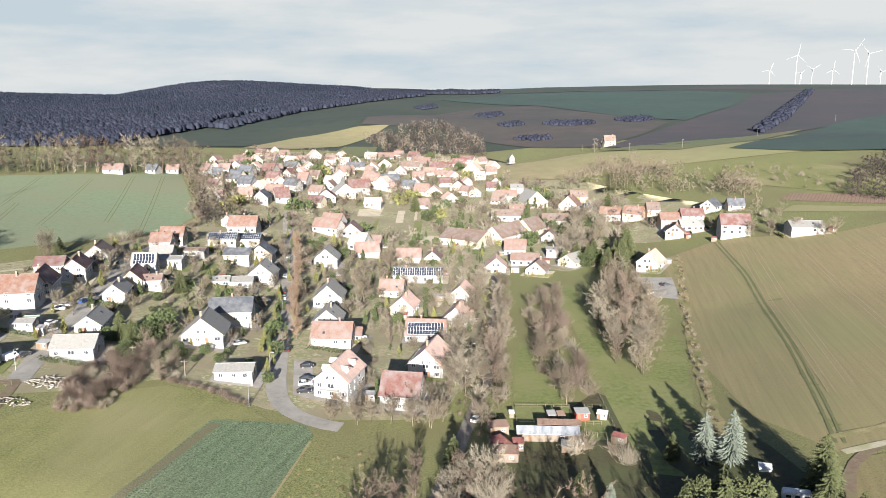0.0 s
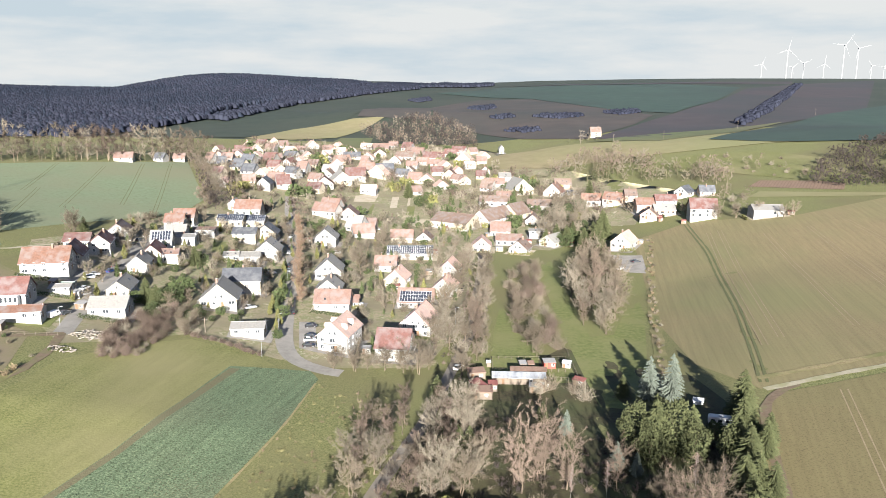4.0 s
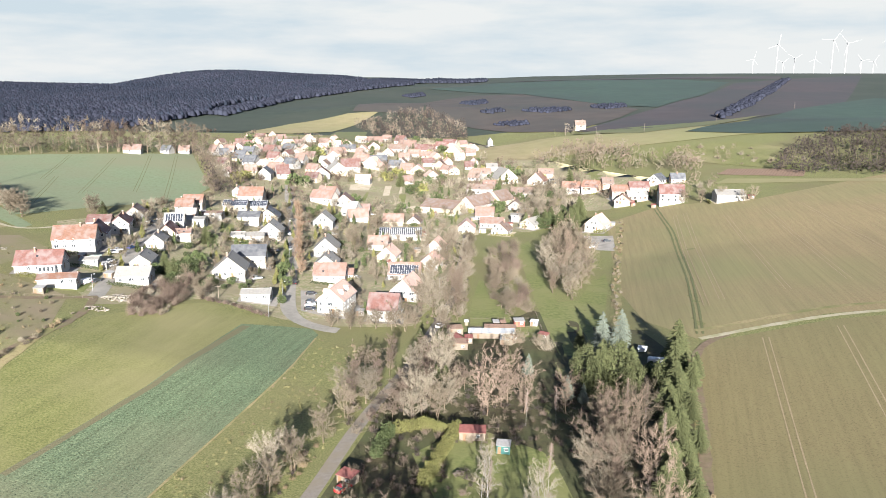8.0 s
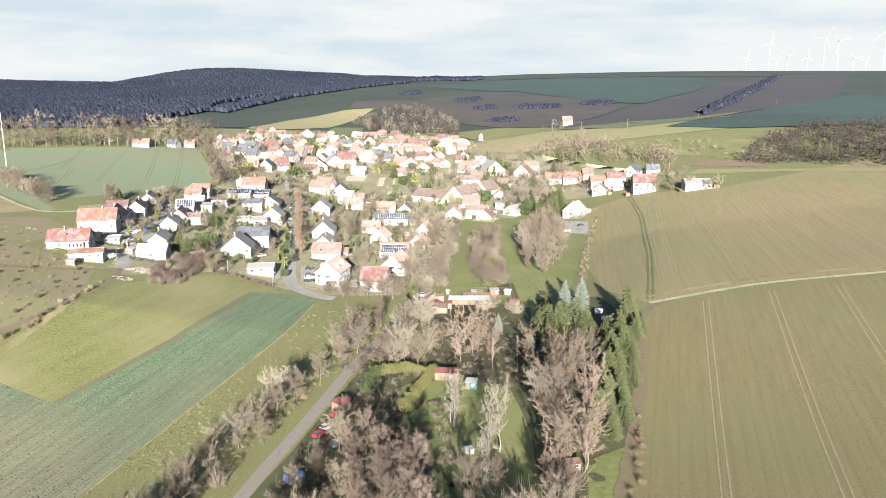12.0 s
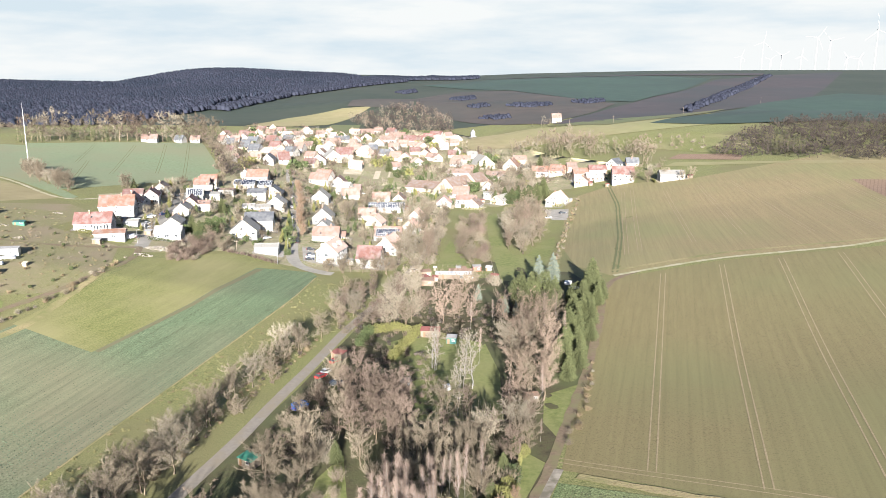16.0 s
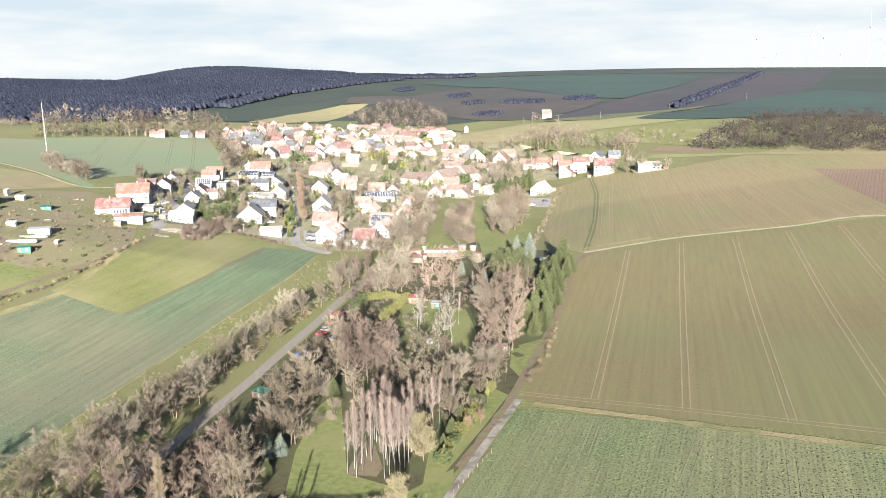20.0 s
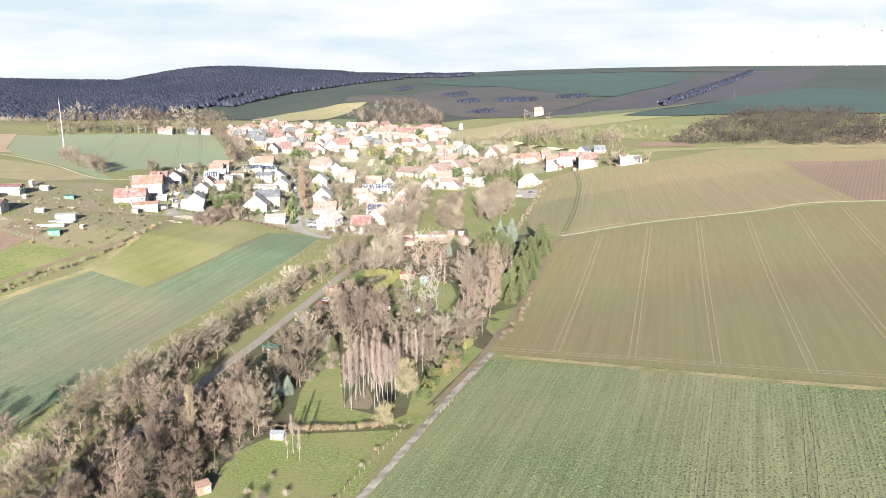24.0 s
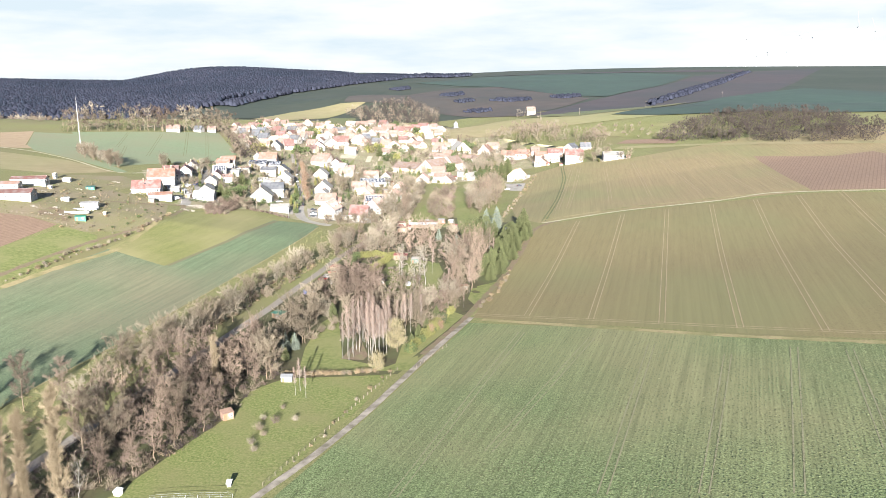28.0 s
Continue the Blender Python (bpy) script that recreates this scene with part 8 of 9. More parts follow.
def bale_tunnel(x, y, rot, l, w, h, material, label):
    """A low half-round tunnel covered with sheet."""
    ob = base("sheet_tunnel", x, y, rot)
    n, m = 10, max(2, int(l / 2))
    v, f = [], []
    for i in range(m + 1):
        for k in range(n + 1):
            a = math.pi * k / n
            v.append((-l / 2 + l * i / m, math.cos(a) * w / 2, math.sin(a) * h * (1 + 0.03 * math.sin(i * 2.2)) - 0.05))
    for i in range(m):
        for k in range(n):
            q = i * (n + 1) + k
            f.append((q, q + 1, q + n + 2, q + n + 1))
    f += [tuple(range(n, -1, -1)), tuple(range(m * (n + 1), (m + 1) * (n + 1)))]
    mesh_part("cover", v, f, material, ob, True)
    for i in range(m + 1):
        v, f = tubes([([(-l / 2 + l * i / m, math.cos(a) * (w / 2 + 0.03), math.sin(a) * (h * 1.03 + 0.03) - 0.05) for a in np.linspace(0, math.pi, 9)], [0.03] * 9)], 4)
        mesh_part("hoop", v, f, METAL, ob)
    return tagged(ob, label, "tunnel")


def picnic_table(x, y, rot):
    ob = base("picnic_table", x, y, rot)
    for k in range(4):
        box("plank", -1.0, 1.0, -0.42 + k * 0.21, -0.23 + k * 0.21, 0.72, 0.76, WOOD, ob)
    for s in (-1, 1):
        box("bench_board", -1.0, 1.0, s * 0.72 - 0.14, s * 0.72 + 0.14, 0.43, 0.47, WOOD, ob)
        box("trestle", s * 0.75 - 0.04, s * 0.75 + 0.04, -0.75, 0.75, 0.0, 0.42, WOOD, ob)
        box("stile", s * 0.75 - 0.04, s * 0.75 + 0.04, -0.3, 0.3, 0.424, 0.716, WOOD, ob)
    return tagged(ob, "weathered wooden picnic table on the lawn", "table")


# ---- things in their places ----
turbine(1372, 3120, 112, 10)
turbine(1593, 3120, 130, 35)
turbine(1649, 3120, 118, 75)
turbine(1837, 3120, 160, -8)
turbine(1914, 3120, 142, 95)
turbine(1588, 3900, 95, 20)
turbine(1794, 3900, 100, 60)
turbine(1894, 3900, 98, 5)
turbine(2129, 3900, 90, 80)
turbine(2191, 3900, 85, 30)
turbine(1738, 3900, 80, 50)
turbine(2458, 3900, 100, 100)
mast(-239, 356, 38.5)
tower = house(166, 786, 92, 9, 11, 5.2, 48, "B", "chim dark")
chapel = house(65.5, 746, 5, 4.5, 7, 5.0, 55, "G", "small low")
pole(168.7, 711.3, 9)
pole(216.5, 711.4, 9)
pole(328.7, 824.7, 9)
pole(142.5, 737.5, 9)
pole(504.9, 1019.3, 9)
street_lamp(-115.2, 200.9, 0)
street_lamp(-52.2, 199.7, 0)
street_lamp(-52.2, 226.2, 0)
street_lamp(-59.4, 282.2, 0)
street_lamp(-128.8, 292.3, 0)
street_lamp(9.8, 245.9, 0)
car(-120.3, 207.7, 75, "white", True)
car(-118.4, 211.3, 70, "dark grey")
car(-124.1, 238.9, 80, "white")
car(-121.4, 232.6, 60, "silver")
car(-125.0, 264.1, 75, "blue")
car(-125.7, 271.2, 75, "dark grey")
car(-128.1, 257.6, 10, "silver")
car(-128.3, 252.7, 10, "white")
car(-42.3, 233.9, 12, "black")
car(-40.7, 223.4, 12, "dark grey")
car(-40.4, 219.8, 12, "white")
car(-39.8, 214.0, 12, "black")
car(-50.7, 246.5, 88, "black")
car(-63.0, 303.9, 85, "silver")
car(-64.8, 311.6, 85, "dark grey")
car(-68.8, 336.0, 85, "white")
car(-70.1, 348.1, 85, "silver")
car(-74.3, 371.3, 85, "white")
car(9.7, 199.1, 60, "white")
car(-133.6, 326.9, 70, "white")
car(-133.7, 318.2, 70, "dark grey")
car(-133.2, 308.4, 70, "black")
car(-69.1, 295.6, 20, "silver")
car(-66.3, 245.3, 30, "silver")
car(101.5, 343.3, 20, "dark grey")
car(90.7, 331.1, 40, "white")
car(-47.7, 351.1, 5, "silver")
car(4.3, 331.8, 10, "dark grey")
car(-28.8, 267.5, 5, "white")
car(-32.0, 422.3, 0, "silver")
car(154.4, 484.2, 0, "dark grey")
car(-18.1, 50.8, 50, "blue", True)
car(-12.5, 85.0, 55, "red")
car(-15.3, 72.7, 55, "red")
car(-14.1, 76.5, 55, "silver")
car(-10.1, 67.1, 20, "dark grey")
caravan(75.4, 151.1, -14)
hut(74.6, 165.9, -20, 2.6, 1.8, 0.9, WHITE_PAINT, PLASTIC_SHEET, "small white covered boat trailer beside the caravan", name="trailer")
hut(27.7, 188.3, -3, 16, 4, 2.1, WOOD, PLASTIC_SHEET, "long allotment shed with pale plastic roof sheets", sheets=14)
hut(31.1, 193.0, -3, 11, 2.5, 2.3, WOOD, RUST, "long shed with brown corrugated roof", sheets=8)
hut(15.6, 180.7, -65, 9, 3, 2.2, WOOD, FELT_RED, "narrow wooden shed with red felt roof")
hut(15.9, 177.1, -3, 6, 4, 2.3, WOOD, RUST, "open brown allotment shed")
hut(19.4, 182.2, 0, 2.5, 2.5, 2.2, WOOD, FELT_RED, "small hut with a red felt roof")
hut(15.0, 192.0, 10, 5, 3.5, 2.3, WOOD, RUST, "brown wooden allotment hut")
hut(32.2, 181.2, -10, 4, 2.5, 1.9, WOOD, FELT_GREY, "low shed between allotment beds")
hut(34.0, 182.1, 60, 5, 2.5, 2, WOOD, RUST, "brown hut between allotment beds")
hut(38.6, 200.9, 4, 3.6, 3.0, 2.1, RED_PAINT, FELT_GREY, "red wooden garden hut with grey roof")
hut(30.1, 200.2, 5, 2, 2.4, 1.8, WOOD, FELT_GREY, "small grey tool shed on the lawn")
hut(32.7, 200.1, 5, 1.8, 2.2, 1.7, WOOD, RUST, "small brown tool shed on the lawn")
hut(44.2, 200.8, -20, 2.6, 1.8, 1.7, FELT_GREY, PLASTIC_SHEET, "grey garden pavilion with pale roof")
hut(45.6, 186.2, -35, 3.5, 2, 1.8, WOOD, FELT_RED, "little hut with a red roof")
hut(19.4, 201.7, 0, 1.2, 1.2, 1.4, WOOD, PLASTIC_SHEET, "pale-topped garden cupboard beside huts")
fence([(20.8, 207.9), (45.2, 207.7)], 2.2, 1.2, WOOD, "low wooden allotment fence with thin rails")
fence([(21.2, 196.6), (43.7, 196.5)], 2.2, 1.2, WOOD, "low wooden allotment fence with thin rails")
fence([(20.8, 207.9), (20.4, 193.7)], 2.2, 1.2, WOOD, "low wooden allotment fence with thin rails")
fence([(46.5, 216.8), (46.1, 180.5)], 2.2, 1.2, WOOD, "low wooden allotment fence with thin rails")
fence([(34.2, 189.6), (44.5, 189.5)], 2.2, 1.2, WOOD, "low wooden allotment fence with thin rails")
hut(17.3, 110.5, -5, 6.5, 3.5, 2.3, WOOD, FELT_RED, "long garden hut with reddish roof")
hut(24.5, 102.9, -10, 3.2, 2.6, 2.2, TEAL_PAINT, FELT_GREY, "turquoise garden hut under tall trees")
picnic_table(13.0, 91.5, 25)
picnic_table(13.6, 92.0, -15)
hut(22.0, 63.1, 20, 1.8, 1.4, 1, PLASTIC_SHEET, PLASTIC_SHEET, "small white plastic garden store")
hut(-11.8, 88.6, -30, 4, 3, 2.2, WOOD, FELT_RED, "hut with a faded red roof beside the lane")
hut(10.1, 65.3, 10, 3, 3, 2, WOOD, SANDY, "pale shed between the alders")
hut(-24.8, 19.8, -35, 4.4, 3.0, 2.0, WOOD, GREEN_PAINT, "hut with a dark green roof beside the lane")
hut(45.2, 54.3, 10, 4, 2, 1.8, WOOD, RUST, "pale low shed beside the dirt track")
hut(-11.1, -41.0, -3, 3.2, 2.4, 1.6, FELT_GREY, METAL, "grey shelter in the meadow", mono=False)
hut(-22.5, -66.4, 35, 2.8, 2.2, 2, RUST, RUST, "brown hut under bare trees")
hut(-36.6, -104.3, -20, 1.4, 1.2, 1, WHITE_PAINT, PLASTIC_SHEET, "white box at the meadow edge")
hut(-13.3, -101.3, 0, 0.9, 0.9, 1, CONCRETE, CONCRETE, "grey water trough box")
fence([(21.3, -34.6), (12.7, -55.3), (3.5, -79.2), (-2.4, -93.3), (-6.6, -103.9)], 2.5, 1.1, WOOD, "wooden post fence along the farm track")
fence([(-28.8, -107.1), (-24.2, -106.5), (-18.2, -106.3), (-10.9, -106.3)], 2.5, 1.1, METAL, "light wire fence across the meadow", rails=3)
fence([(-16.5, -36.5), (-5.8, -37.5), (7.6, -35.9), (17.8, -34.2)], 3.0, 1.2, WOOD, "wooden post fence beside the clearing")
fence([(27.2, -33.6), (32.6, -23.1), (37.0, -15.3)], 2.5, 1.1, WOOD, "post fence along the ditch")
fence([(-183.7, 131.8), (-168.3, 128.5), (-148.7, 121.5), (-131.0, 114.6)], 3.0, 1.2, WOOD, "wooden post fence round the sloping yard")
fence([(-140.6, 184.6), (-130.4, 185.8), (-117.3, 190.5), (-110.5, 192.6)], 3.0, 1.2, WOOD, "post fence below the houses")
pole(-74.0, 214.1, 5)
pole(-90.6, 219.0, 5)
pile(-102.6, 196.7, 7.5, 150, RUBBLE, "heap of pale broken stone and timber", "rubble_heap", 0.5, 3)
pile(-106.4, 182.9, 4, 50, RUBBLE, "small heap of pale rubble", "rubble_heap", 0.4, 4)
bale_tunnel(-150.9, 142.8, 8, 12, 2.2, 1.3, PLASTIC_SHEET, "long low tunnel under pale plastic sheet")
bale_tunnel(-150.0, 151.0, 8, 12, 2.0, 1.2, METAL, "low tunnel under grey-green sheet")
hut(-144.2, 131.6, 12, 5, 2.4, 2.2, GREEN_PAINT, GREEN_PAINT, "green steel container in the yard")
hut(-150.4, 157.7, 10, 9, 3, 2.6, METAL, FELT_GREY, "open grey shed in the yard", sheets=8)
hut(-169.8, 206.0, 6, 5, 2.5, 1.6, GREEN_PAINT, TEAL_PAINT, "pale green covered cart")
hut(-190.4, 221.4, 4, 4.5, 2.4, 2, WHITE_PAINT, PLASTIC_SHEET, "white caravan in the yard")
hut(-167.0, 166.4, 4, 4, 2, 1.6, WHITE_PAINT, PLASTIC_SHEET, "white trailer with a cover")
hut(-188.2, 194.6, 0, 2.2, 2, 1.6, WHITE_PAINT, SANDY, "small pale hut in the yard")
hut(-200.5, 227.9, 0, 1.8, 3, 3.2, WHITE_PAINT, SANDY, "narrow pale hut in the yard")
hut(-138.1, 146.6, 0, 1.5, 1.5, 1.2, SANDY, SANDY, "small pale crate in the yard")
pile(-187.4, 184.1, 2.2, 14, RUBBLE, "small heap of yard clutter", "clutter_heap", 0.35, 20)
pile(-163.3, 148.1, 2.2, 14, RUBBLE, "small heap of yard clutter", "clutter_heap", 0.35, 21)
pile(-173.3, 145.0, 2.2, 14, RUBBLE, "small heap of yard clutter", "clutter_heap", 0.35, 22)
pile(-155.4, 136.8, 2.2, 14, RUBBLE, "small heap of yard clutter", "clutter_heap", 0.35, 23)
pile(-162.3, 136.5, 2.2, 14, RUBBLE, "small heap of yard clutter", "clutter_heap", 0.35, 24)
pile(-174.6, 201.8, 2.2, 14, RUBBLE, "small heap of yard clutter", "clutter_heap", 0.35, 25)
pile(-158.8, 183.2, 2.2, 14, RUBBLE, "small heap of yard clutter", "clutter_heap", 0.35, 26)
pile(-167.2, 237.8, 2.2, 14, RUBBLE, "small heap of yard clutter", "clutter_heap", 0.35, 27)
house(-202.4, 200.9, 98, 8.0, 19.0, 2.5, 18, 'R', 'low')
house(-188.4, 156.9, 98, 10.0, 17.8, 2.8, 18, 'R', 'low')
house(-203.6, 181.9, 98, 8.0, 9.4, 2.6, 18, 'P', 'low')
pile(-33.6, -85.8, 3.5, 30, DIRT, "heap of brown leaves and cuttings", "leaf_heap", 0.35, 41)
hedge([(-18.5, 211.9), (-19.5, 224.6)], 0.9, 2.1, LEAF_GREEN, "clipped dark green garden hedge", 0)
hut(-20.4, 212.8, -5, 2.9, 2.1, 2.0, WALLS[0], FELT_GREY, "small white outbuilding with flat roof")
hedge([(8.0, 234.5), (7.4, 242.5)], 0.9, 1.3, TWIG_TAN, "bare brown garden hedge", 1)
hedge([(-45.2, 250.3), (-31.1, 250.0)], 0.9, 1.4, LEAF_GREEN, "clipped dark green garden hedge", 2)
hut(-34.1, 269.7, 20, 2.6, 2.9, 2.2, WOOD, FELT_GREY, "wooden garden hut with grey felt")
hedge([(-35.6, 260.8), (-25.8, 260.5)], 0.9, 1.8, NEEDLE_YELLOW, "yellow-green conifer garden hedge", 3)
hut(-33.4, 260.0, 1, 2.3, 2.4, 2.0, WALLS[0], FELT_GREY, "small white outbuilding with flat roof")
hedge([(-47.2, 269.9), (-36.9, 269.6)], 0.9, 1.9, NEEDLE_YELLOW, "yellow-green conifer garden hedge", 4)
hedge([(-35.4, 299.9), (-35.5, 309.3)], 0.9, 1.8, LEAF_GREEN, "clipped dark green garden hedge", 5)
hedge([(-65.5, 362.9), (-65.5, 376.7)], 0.9, 1.5, NEEDLE_YELLOW, "yellow-green conifer garden hedge", 6)
hut(-64.1, 365.1, 3, 3.7, 2.0, 2.3, WOOD, FELT_RED, "brown wooden garden hut behind a house")
hedge([(4.2, 263.7), (3.4, 277.4)], 0.9, 1.5, LEAF_GREEN, "clipped dark green garden hedge", 7)
hedge([(-6.3, 295.4), (-7.2, 309.7)], 0.9, 2.1, LEAF_GREEN, "clipped dark green garden hedge", 8)
hut(-15.3, 293.2, 2, 3.7, 2.5, 2.1, WOOD, FELT_RED, "brown wooden garden hut behind a house")
hut(9.1, 298.4, 16, 3.9, 2.6, 2.2, WOOD, FELT_RED, "brown wooden garden hut behind a house")
hedge([(18.5, 318.0), (17.8, 325.8)], 0.9, 1.8, NEEDLE_YELLOW, "yellow-green conifer garden hedge", 9)
hut(-1.1, 320.9, 11, 3.4, 2.3, 2.0, WOOD, FELT_GREY, "wooden garden hut with grey felt")
hedge([(-26.0, 351.6), (-25.1, 359.1)], 0.9, 1.7, LEAF_GREEN, "clipped dark green garden hedge", 10)
hut(2.0, 363.9, -3, 3.1, 2.5, 2.1, WOOD, FELT_RED, "brown wooden garden hut behind a house")
hedge([(-11.1, 389.2), (1.4, 388.9)], 0.9, 2.2, NEEDLE_YELLOW, "yellow-green conifer garden hedge", 11)
hut(-72.4, 254.5, -20, 3.1, 2.8, 2.0, WOOD, FELT_GREY, "wooden garden hut with grey felt")
hedge([(-63.8, 262.9), (-64.1, 272.2)], 0.9, 2.1, TWIG_TAN, "bare brown garden hedge", 12)
hedge([(-80.3, 315.5), (-72.2, 315.2)], 0.9, 1.9, TWIG_TAN, "bare brown garden hedge", 13)
hut(-83.3, 317.3, 17, 3.1, 2.9, 2.0, WALLS[0], FELT_GREY, "small white outbuilding with flat roof")
hedge([(-88.6, 350.1), (-80.5, 349.8)], 0.9, 1.9, LEAF_GREEN, "clipped dark green garden hedge", 14)
hedge([(-97.6, 368.5), (-98.3, 382.6)], 0.9, 1.7, LEAF_GREEN, "clipped dark green garden hedge", 15)
hedge([(-87.1, 378.8), (-87.7, 388.3)], 0.9, 1.6, LEAF_GREEN, "clipped dark green garden hedge", 16)
hut(-86.7, 381.1, 6, 3.8, 2.7, 2.1, WOOD, FELT_RED, "brown wooden garden hut behind a house")
hedge([(-109.1, 399.7), (-101.8, 399.4)], 0.9, 1.6, NEEDLE_YELLOW, "yellow-green conifer garden hedge", 17)
hut(-114.7, 415.8, 16, 3.4, 2.4, 2.0, WALLS[0], FELT_GREY, "small white outbuilding with flat roof")
hedge([(-108.5, 413.5), (-109.3, 427.5)], 0.9, 1.9, LEAF_GREEN, "clipped dark green garden hedge", 18)
hut(-120.1, 428.2, 19, 3.2, 2.3, 2.3, WALLS[0], FELT_GREY, "small white outbuilding with flat roof")
hedge([(-89.7, 302.9), (-75.5, 302.6)], 0.9, 2.2, TWIG_TAN, "bare brown garden hedge", 19)
hedge([(-95.9, 302.3), (-83.6, 302.0)], 0.9, 2.2, NEEDLE_YELLOW, "yellow-green conifer garden hedge", 20)
hut(-90.9, 315.6, 10, 2.2, 2.7, 2.3, WOOD, FELT_RED, "brown wooden garden hut behind a house")
hedge([(-113.4, 209.6), (-100.4, 209.3)], 0.9, 1.7, LEAF_GREEN, "clipped dark green garden hedge", 21)
hut(-116.3, 218.7, -11, 3.5, 2.3, 2.1, WOOD, FELT_GREY, "wooden garden hut with grey felt")
hedge([(-114.6, 230.7), (-107.8, 230.4)], 0.9, 1.5, NEEDLE_YELLOW, "yellow-green conifer garden hedge", 22)
hedge([(-123.2, 264.1), (-111.4, 263.8)], 0.9, 1.7, LEAF_GREEN, "clipped dark green garden hedge", 23)
hedge([(-103.2, 285.4), (-102.5, 296.6)], 0.9, 1.7, TWIG_TAN, "bare brown garden hedge", 24)
hedge([(-112.9, 306.3), (-112.2, 316.5)], 0.9, 1.6, NEEDLE_YELLOW, "yellow-green conifer garden hedge", 25)
hut(-119.4, 303.4, -1, 2.5, 2.5, 2.1, WOOD, FELT_GREY, "wooden garden hut with grey felt")
hedge([(-124.3, 321.7), (-123.7, 328.8)], 0.9, 1.2, LEAF_GREEN, "clipped dark green garden hedge", 26)
hedge([(-135.2, 361.4), (-134.9, 368.9)], 0.9, 1.9, LEAF_GREEN, "clipped dark green garden hedge", 27)
hut(-130.1, 374.5, 8, 2.5, 2.6, 2.1, WOOD, FELT_RED, "brown wooden garden hut behind a house")
hedge([(-115.8, 341.0), (-108.9, 340.7)], 0.9, 1.8, TWIG_TAN, "bare brown garden hedge", 28)
hut(-119.1, 353.6, 19, 2.4, 2.4, 2.0, WALLS[0], FELT_GREY, "small white outbuilding with flat roof")
hedge([(-150.6, 241.8), (-136.8, 241.5)], 0.9, 1.8, LEAF_GREEN, "clipped dark green garden hedge", 29)
hedge([(-145.5, 257.9), (-136.9, 257.6)], 0.9, 2.2, NEEDLE_YELLOW, "yellow-green conifer garden hedge", 30)
hut(-148.2, 299.3, -12, 3.5, 2.7, 1.9, WALLS[0], FELT_GREY, "small white outbuilding with flat roof")
hedge([(-158.7, 289.1), (-157.9, 299.6)], 0.9, 1.5, TWIG_TAN, "bare brown garden hedge", 31)
hedge([(-147.0, 310.7), (-140.0, 310.4)], 0.9, 1.3, TWIG_TAN, "bare brown garden hedge", 32)
hedge([(-144.1, 205.2), (-136.5, 204.9)], 0.9, 2.1, NEEDLE_YELLOW, "yellow-green conifer garden hedge", 33)
hut(-129.0, 191.2, 2, 3.4, 2.8, 2.1, WOOD, FELT_GREY, "wooden garden hut with grey felt")
hedge([(-135.8, 226.6), (-123.5, 226.3)], 0.9, 1.4, LEAF_GREEN, "clipped dark green garden hedge", 34)
hut(-122.4, 229.5, 2, 2.2, 2.5, 2.3, WALLS[0], FELT_GREY, "small white outbuilding with flat roof")
hut(-134.9, 238.5, -8, 2.5, 2.2, 2.0, WOOD, FELT_GREY, "wooden garden hut with grey felt")
hut(144.2, 407.8, -13, 2.7, 2.2, 2.0, WOOD, FELT_RED, "brown wooden garden hut behind a house")
hedge([(172.8, 388.4), (173.7, 397.7)], 0.9, 1.9, NEEDLE_YELLOW, "yellow-green conifer garden hedge", 35)
hut(196.9, 389.2, -13, 3.6, 2.3, 2.1, WOOD, FELT_RED, "brown wooden garden hut behind a house")
hedge([(160.6, 464.7), (167.4, 464.4)], 0.9, 1.6, LEAF_GREEN, "clipped dark green garden hedge", 36)
hedge([(149.6, 432.2), (150.0, 440.2)], 0.9, 1.4, LEAF_GREEN, "clipped dark green garden hedge", 37)
hut(135.6, 427.5, -18, 3.4, 2.4, 2.3, WOOD, FELT_RED, "brown wooden garden hut behind a house")
hedge([(155.7, 447.9), (154.8, 460.5)], 0.9, 2.0, LEAF_GREEN, "clipped dark green garden hedge", 38)
hedge([(138.6, 427.2), (138.9, 434.6)], 0.9, 2.0, LEAF_GREEN, "clipped dark green garden hedge", 39)
hut(135.1, 423.4, 8, 2.8, 2.1, 1.9, WOOD, FELT_RED, "brown wooden garden hut behind a house")
hedge([(98.7, 367.4), (106.8, 367.1)], 0.9, 2.2, NEEDLE_YELLOW, "yellow-green conifer garden hedge", 40)
hut(112.9, 381.9, -7, 3.3, 2.4, 2.0, WOOD, FELT_GREY, "wooden garden hut with grey felt")
hedge([(126.7, 482.1), (137.3, 481.8)], 0.9, 1.6, LEAF_GREEN, "clipped dark green garden hedge", 41)
hedge([(117.4, 480.6), (125.0, 480.3)], 0.9, 1.3, NEEDLE_YELLOW, "yellow-green conifer garden hedge", 42)
hut(121.9, 501.3, -15, 3.6, 3.0, 2.2, WOOD, FELT_GREY, "wooden garden hut with grey felt")
hedge([(99.5, 495.5), (100.2, 502.5)], 0.9, 1.3, NEEDLE_YELLOW, "yellow-green conifer garden hedge", 43)
hedge([(93.8, 520.6), (107.3, 520.3)], 0.9, 2.0, LEAF_GREEN, "clipped dark green garden hedge", 44)
hedge([(94.5, 554.9), (101.9, 554.6)], 0.9, 1.4, LEAF_GREEN, "clipped dark green garden hedge", 45)
hut(93.9, 554.5, -2, 2.3, 2.5, 2.2, WOOD, FELT_RED, "brown wooden garden hut behind a house")
hedge([(51.0, 545.3), (51.7, 559.4)], 0.9, 1.8, TWIG_TAN, "bare brown garden hedge", 46)
hut(51.9, 558.5, 3, 2.6, 2.4, 2.0, WALLS[0], FELT_GREY, "small white outbuilding with flat roof")
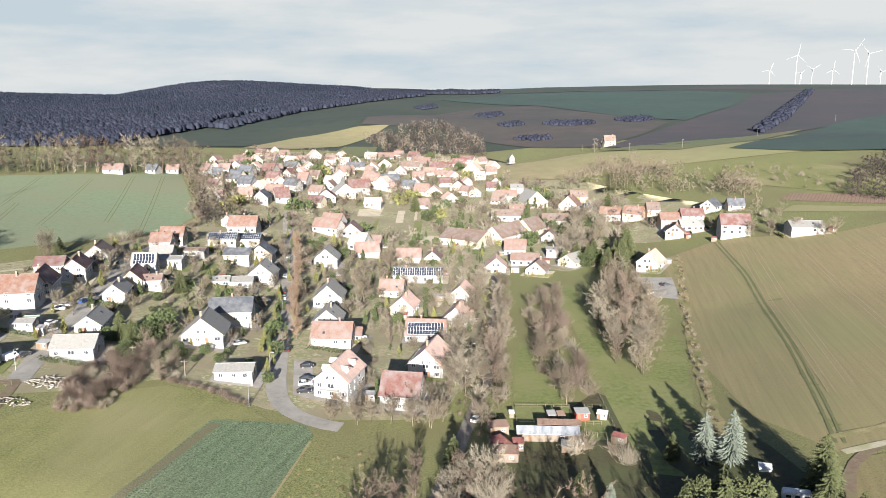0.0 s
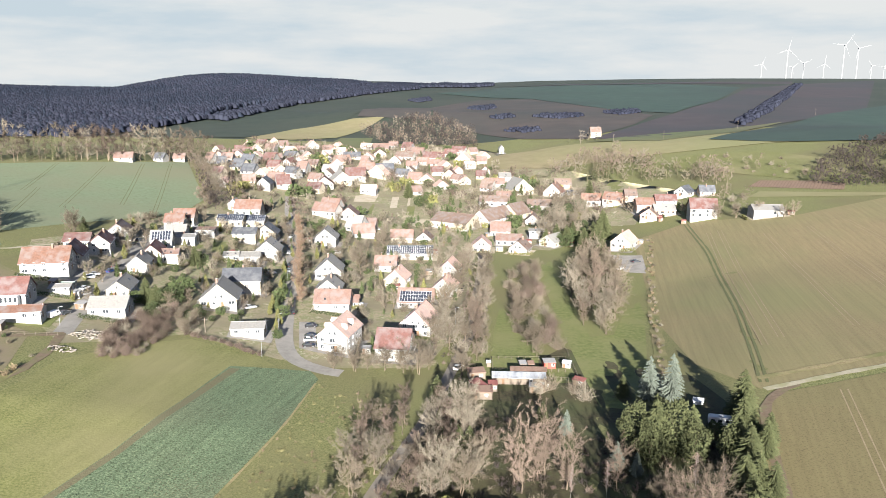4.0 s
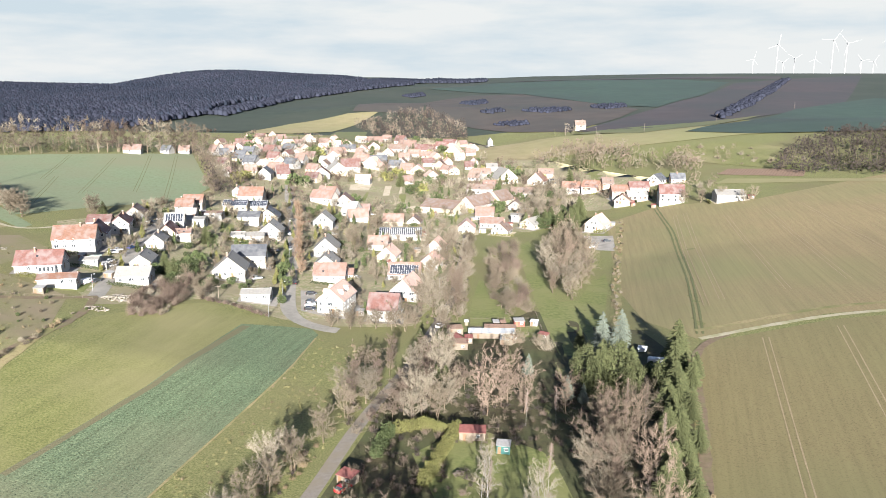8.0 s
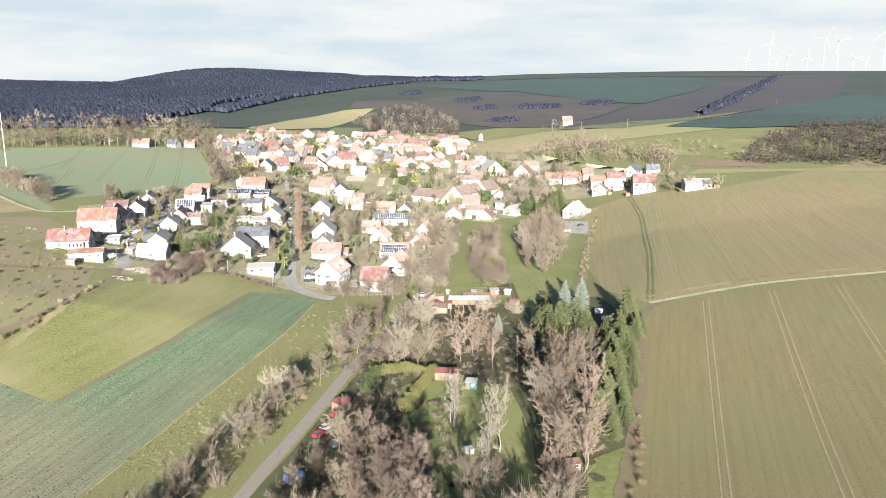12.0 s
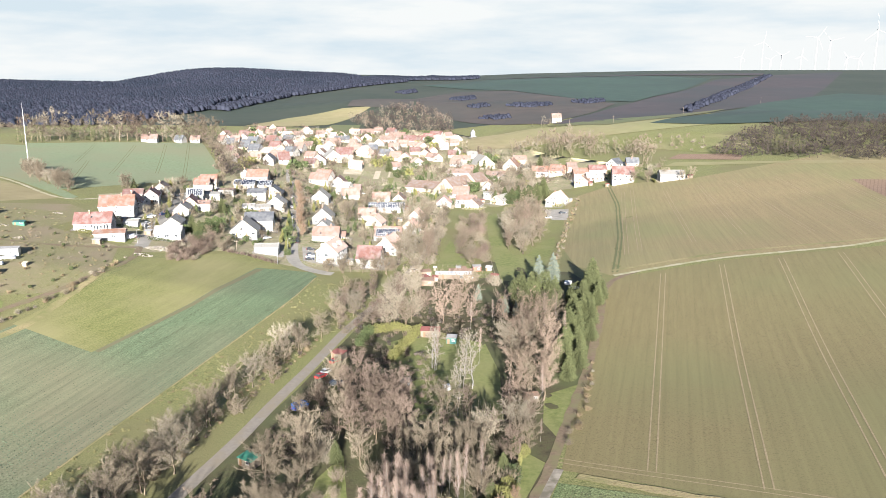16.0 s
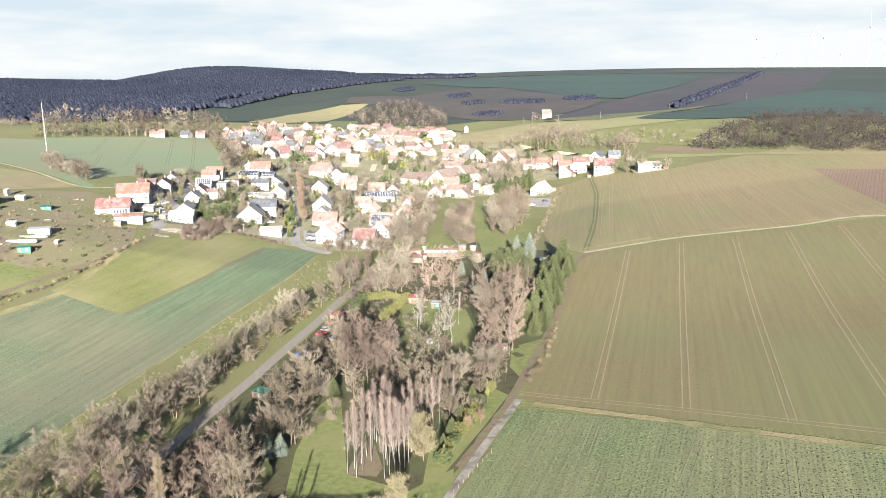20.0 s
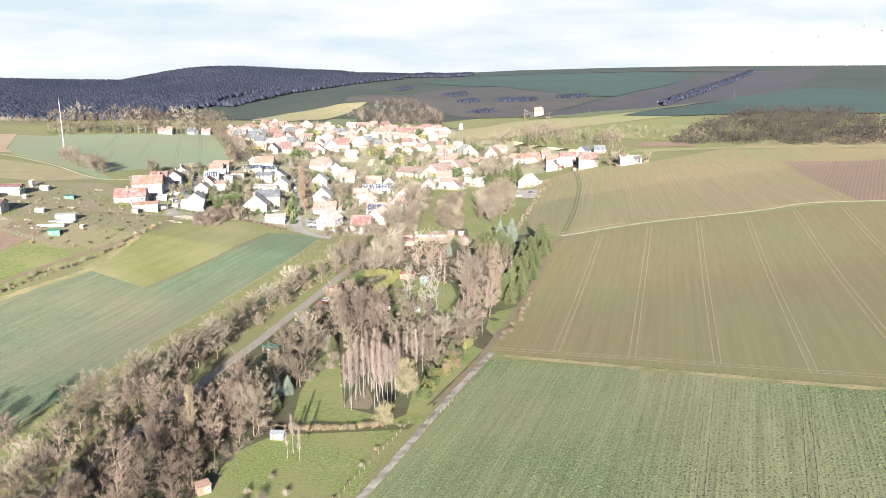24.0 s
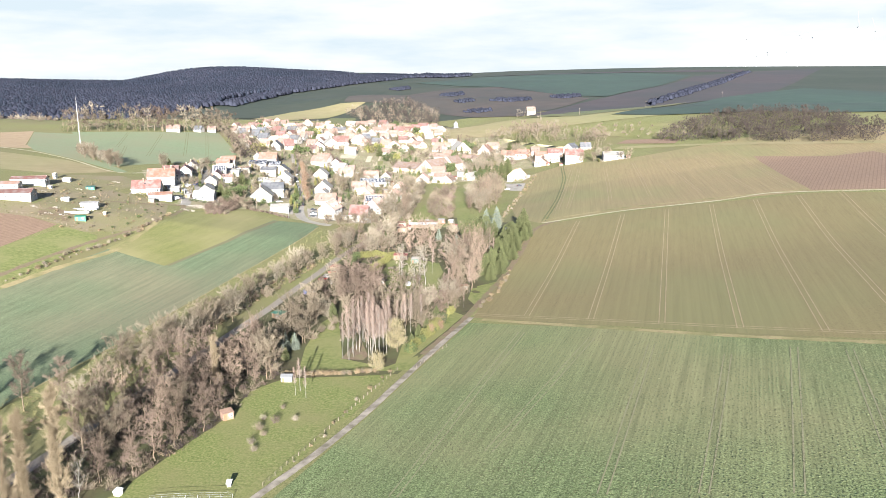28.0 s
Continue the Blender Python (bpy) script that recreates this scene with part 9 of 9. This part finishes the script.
hedge([(50.8, 591.8), (62.2, 591.5)], 0.9, 1.5, TWIG_TAN, "bare brown garden hedge", 47)
hedge([(54.6, 502.5), (54.7, 510.4)], 0.9, 1.8, LEAF_GREEN, "clipped dark green garden hedge", 48)
hut(47.9, 493.8, 6, 3.4, 2.2, 1.9, WALLS[0], FELT_GREY, "small white outbuilding with flat roof")
hedge([(66.5, 481.8), (76.1, 481.5)], 0.9, 1.7, NEEDLE_YELLOW, "yellow-green conifer garden hedge", 49)
hut(42.9, 431.7, -17, 3.3, 2.4, 2.0, WOOD, FELT_RED, "brown wooden garden hut behind a house")
hedge([(10.4, 425.3), (17.7, 425.0)], 0.9, 2.0, NEEDLE_YELLOW, "yellow-green conifer garden hedge", 50)
hut(7.7, 425.2, 14, 3.3, 2.8, 2.1, WOOD, FELT_RED, "brown wooden garden hut behind a house")
hedge([(43.1, 458.9), (43.3, 471.8)], 0.9, 1.7, LEAF_GREEN, "clipped dark green garden hedge", 51)
hedge([(48.9, 407.3), (49.2, 421.5)], 0.9, 2.0, LEAF_GREEN, "clipped dark green garden hedge", 52)
hut(31.7, 409.7, 13, 2.6, 2.3, 1.9, WOOD, FELT_GREY, "wooden garden hut with grey felt")
hedge([(21.6, 366.9), (30.6, 366.6)], 0.9, 1.2, NEEDLE_YELLOW, "yellow-green conifer garden hedge", 53)
hut(35.7, 372.6, -1, 3.8, 2.7, 2.2, WALLS[0], FELT_GREY, "small white outbuilding with flat roof")
hedge([(33.2, 385.1), (32.7, 395.5)], 0.9, 1.7, LEAF_GREEN, "clipped dark green garden hedge", 54)
hut(53.4, 391.0, 4, 2.9, 2.8, 2.1, WOOD, FELT_RED, "brown wooden garden hut behind a house")
hedge([(39.4, 361.9), (52.5, 361.6)], 0.9, 1.5, NEEDLE_YELLOW, "yellow-green conifer garden hedge", 55)
hut(75.8, 385.1, -16, 3.3, 2.8, 2.0, WOOD, FELT_RED, "brown wooden garden hut behind a house")
hedge([(56.6, 437.6), (66.4, 437.3)], 0.9, 1.6, LEAF_GREEN, "clipped dark green garden hedge", 56)
hut(68.9, 439.3, 1, 2.5, 2.0, 1.9, WALLS[0], FELT_GREY, "small white outbuilding with flat roof")
hedge([(41.9, 511.1), (42.2, 521.0)], 0.9, 1.9, LEAF_GREEN, "clipped dark green garden hedge", 57)
hut(40.6, 517.4, 13, 3.9, 2.3, 2.2, WALLS[0], FELT_GREY, "small white outbuilding with flat roof")
hedge([(169.2, 460.2), (182.6, 459.9)], 0.9, 1.9, TWIG_TAN, "bare brown garden hedge", 58)
hut(171.9, 475.4, 3, 3.3, 2.1, 2.2, WALLS[0], FELT_GREY, "small white outbuilding with flat roof")
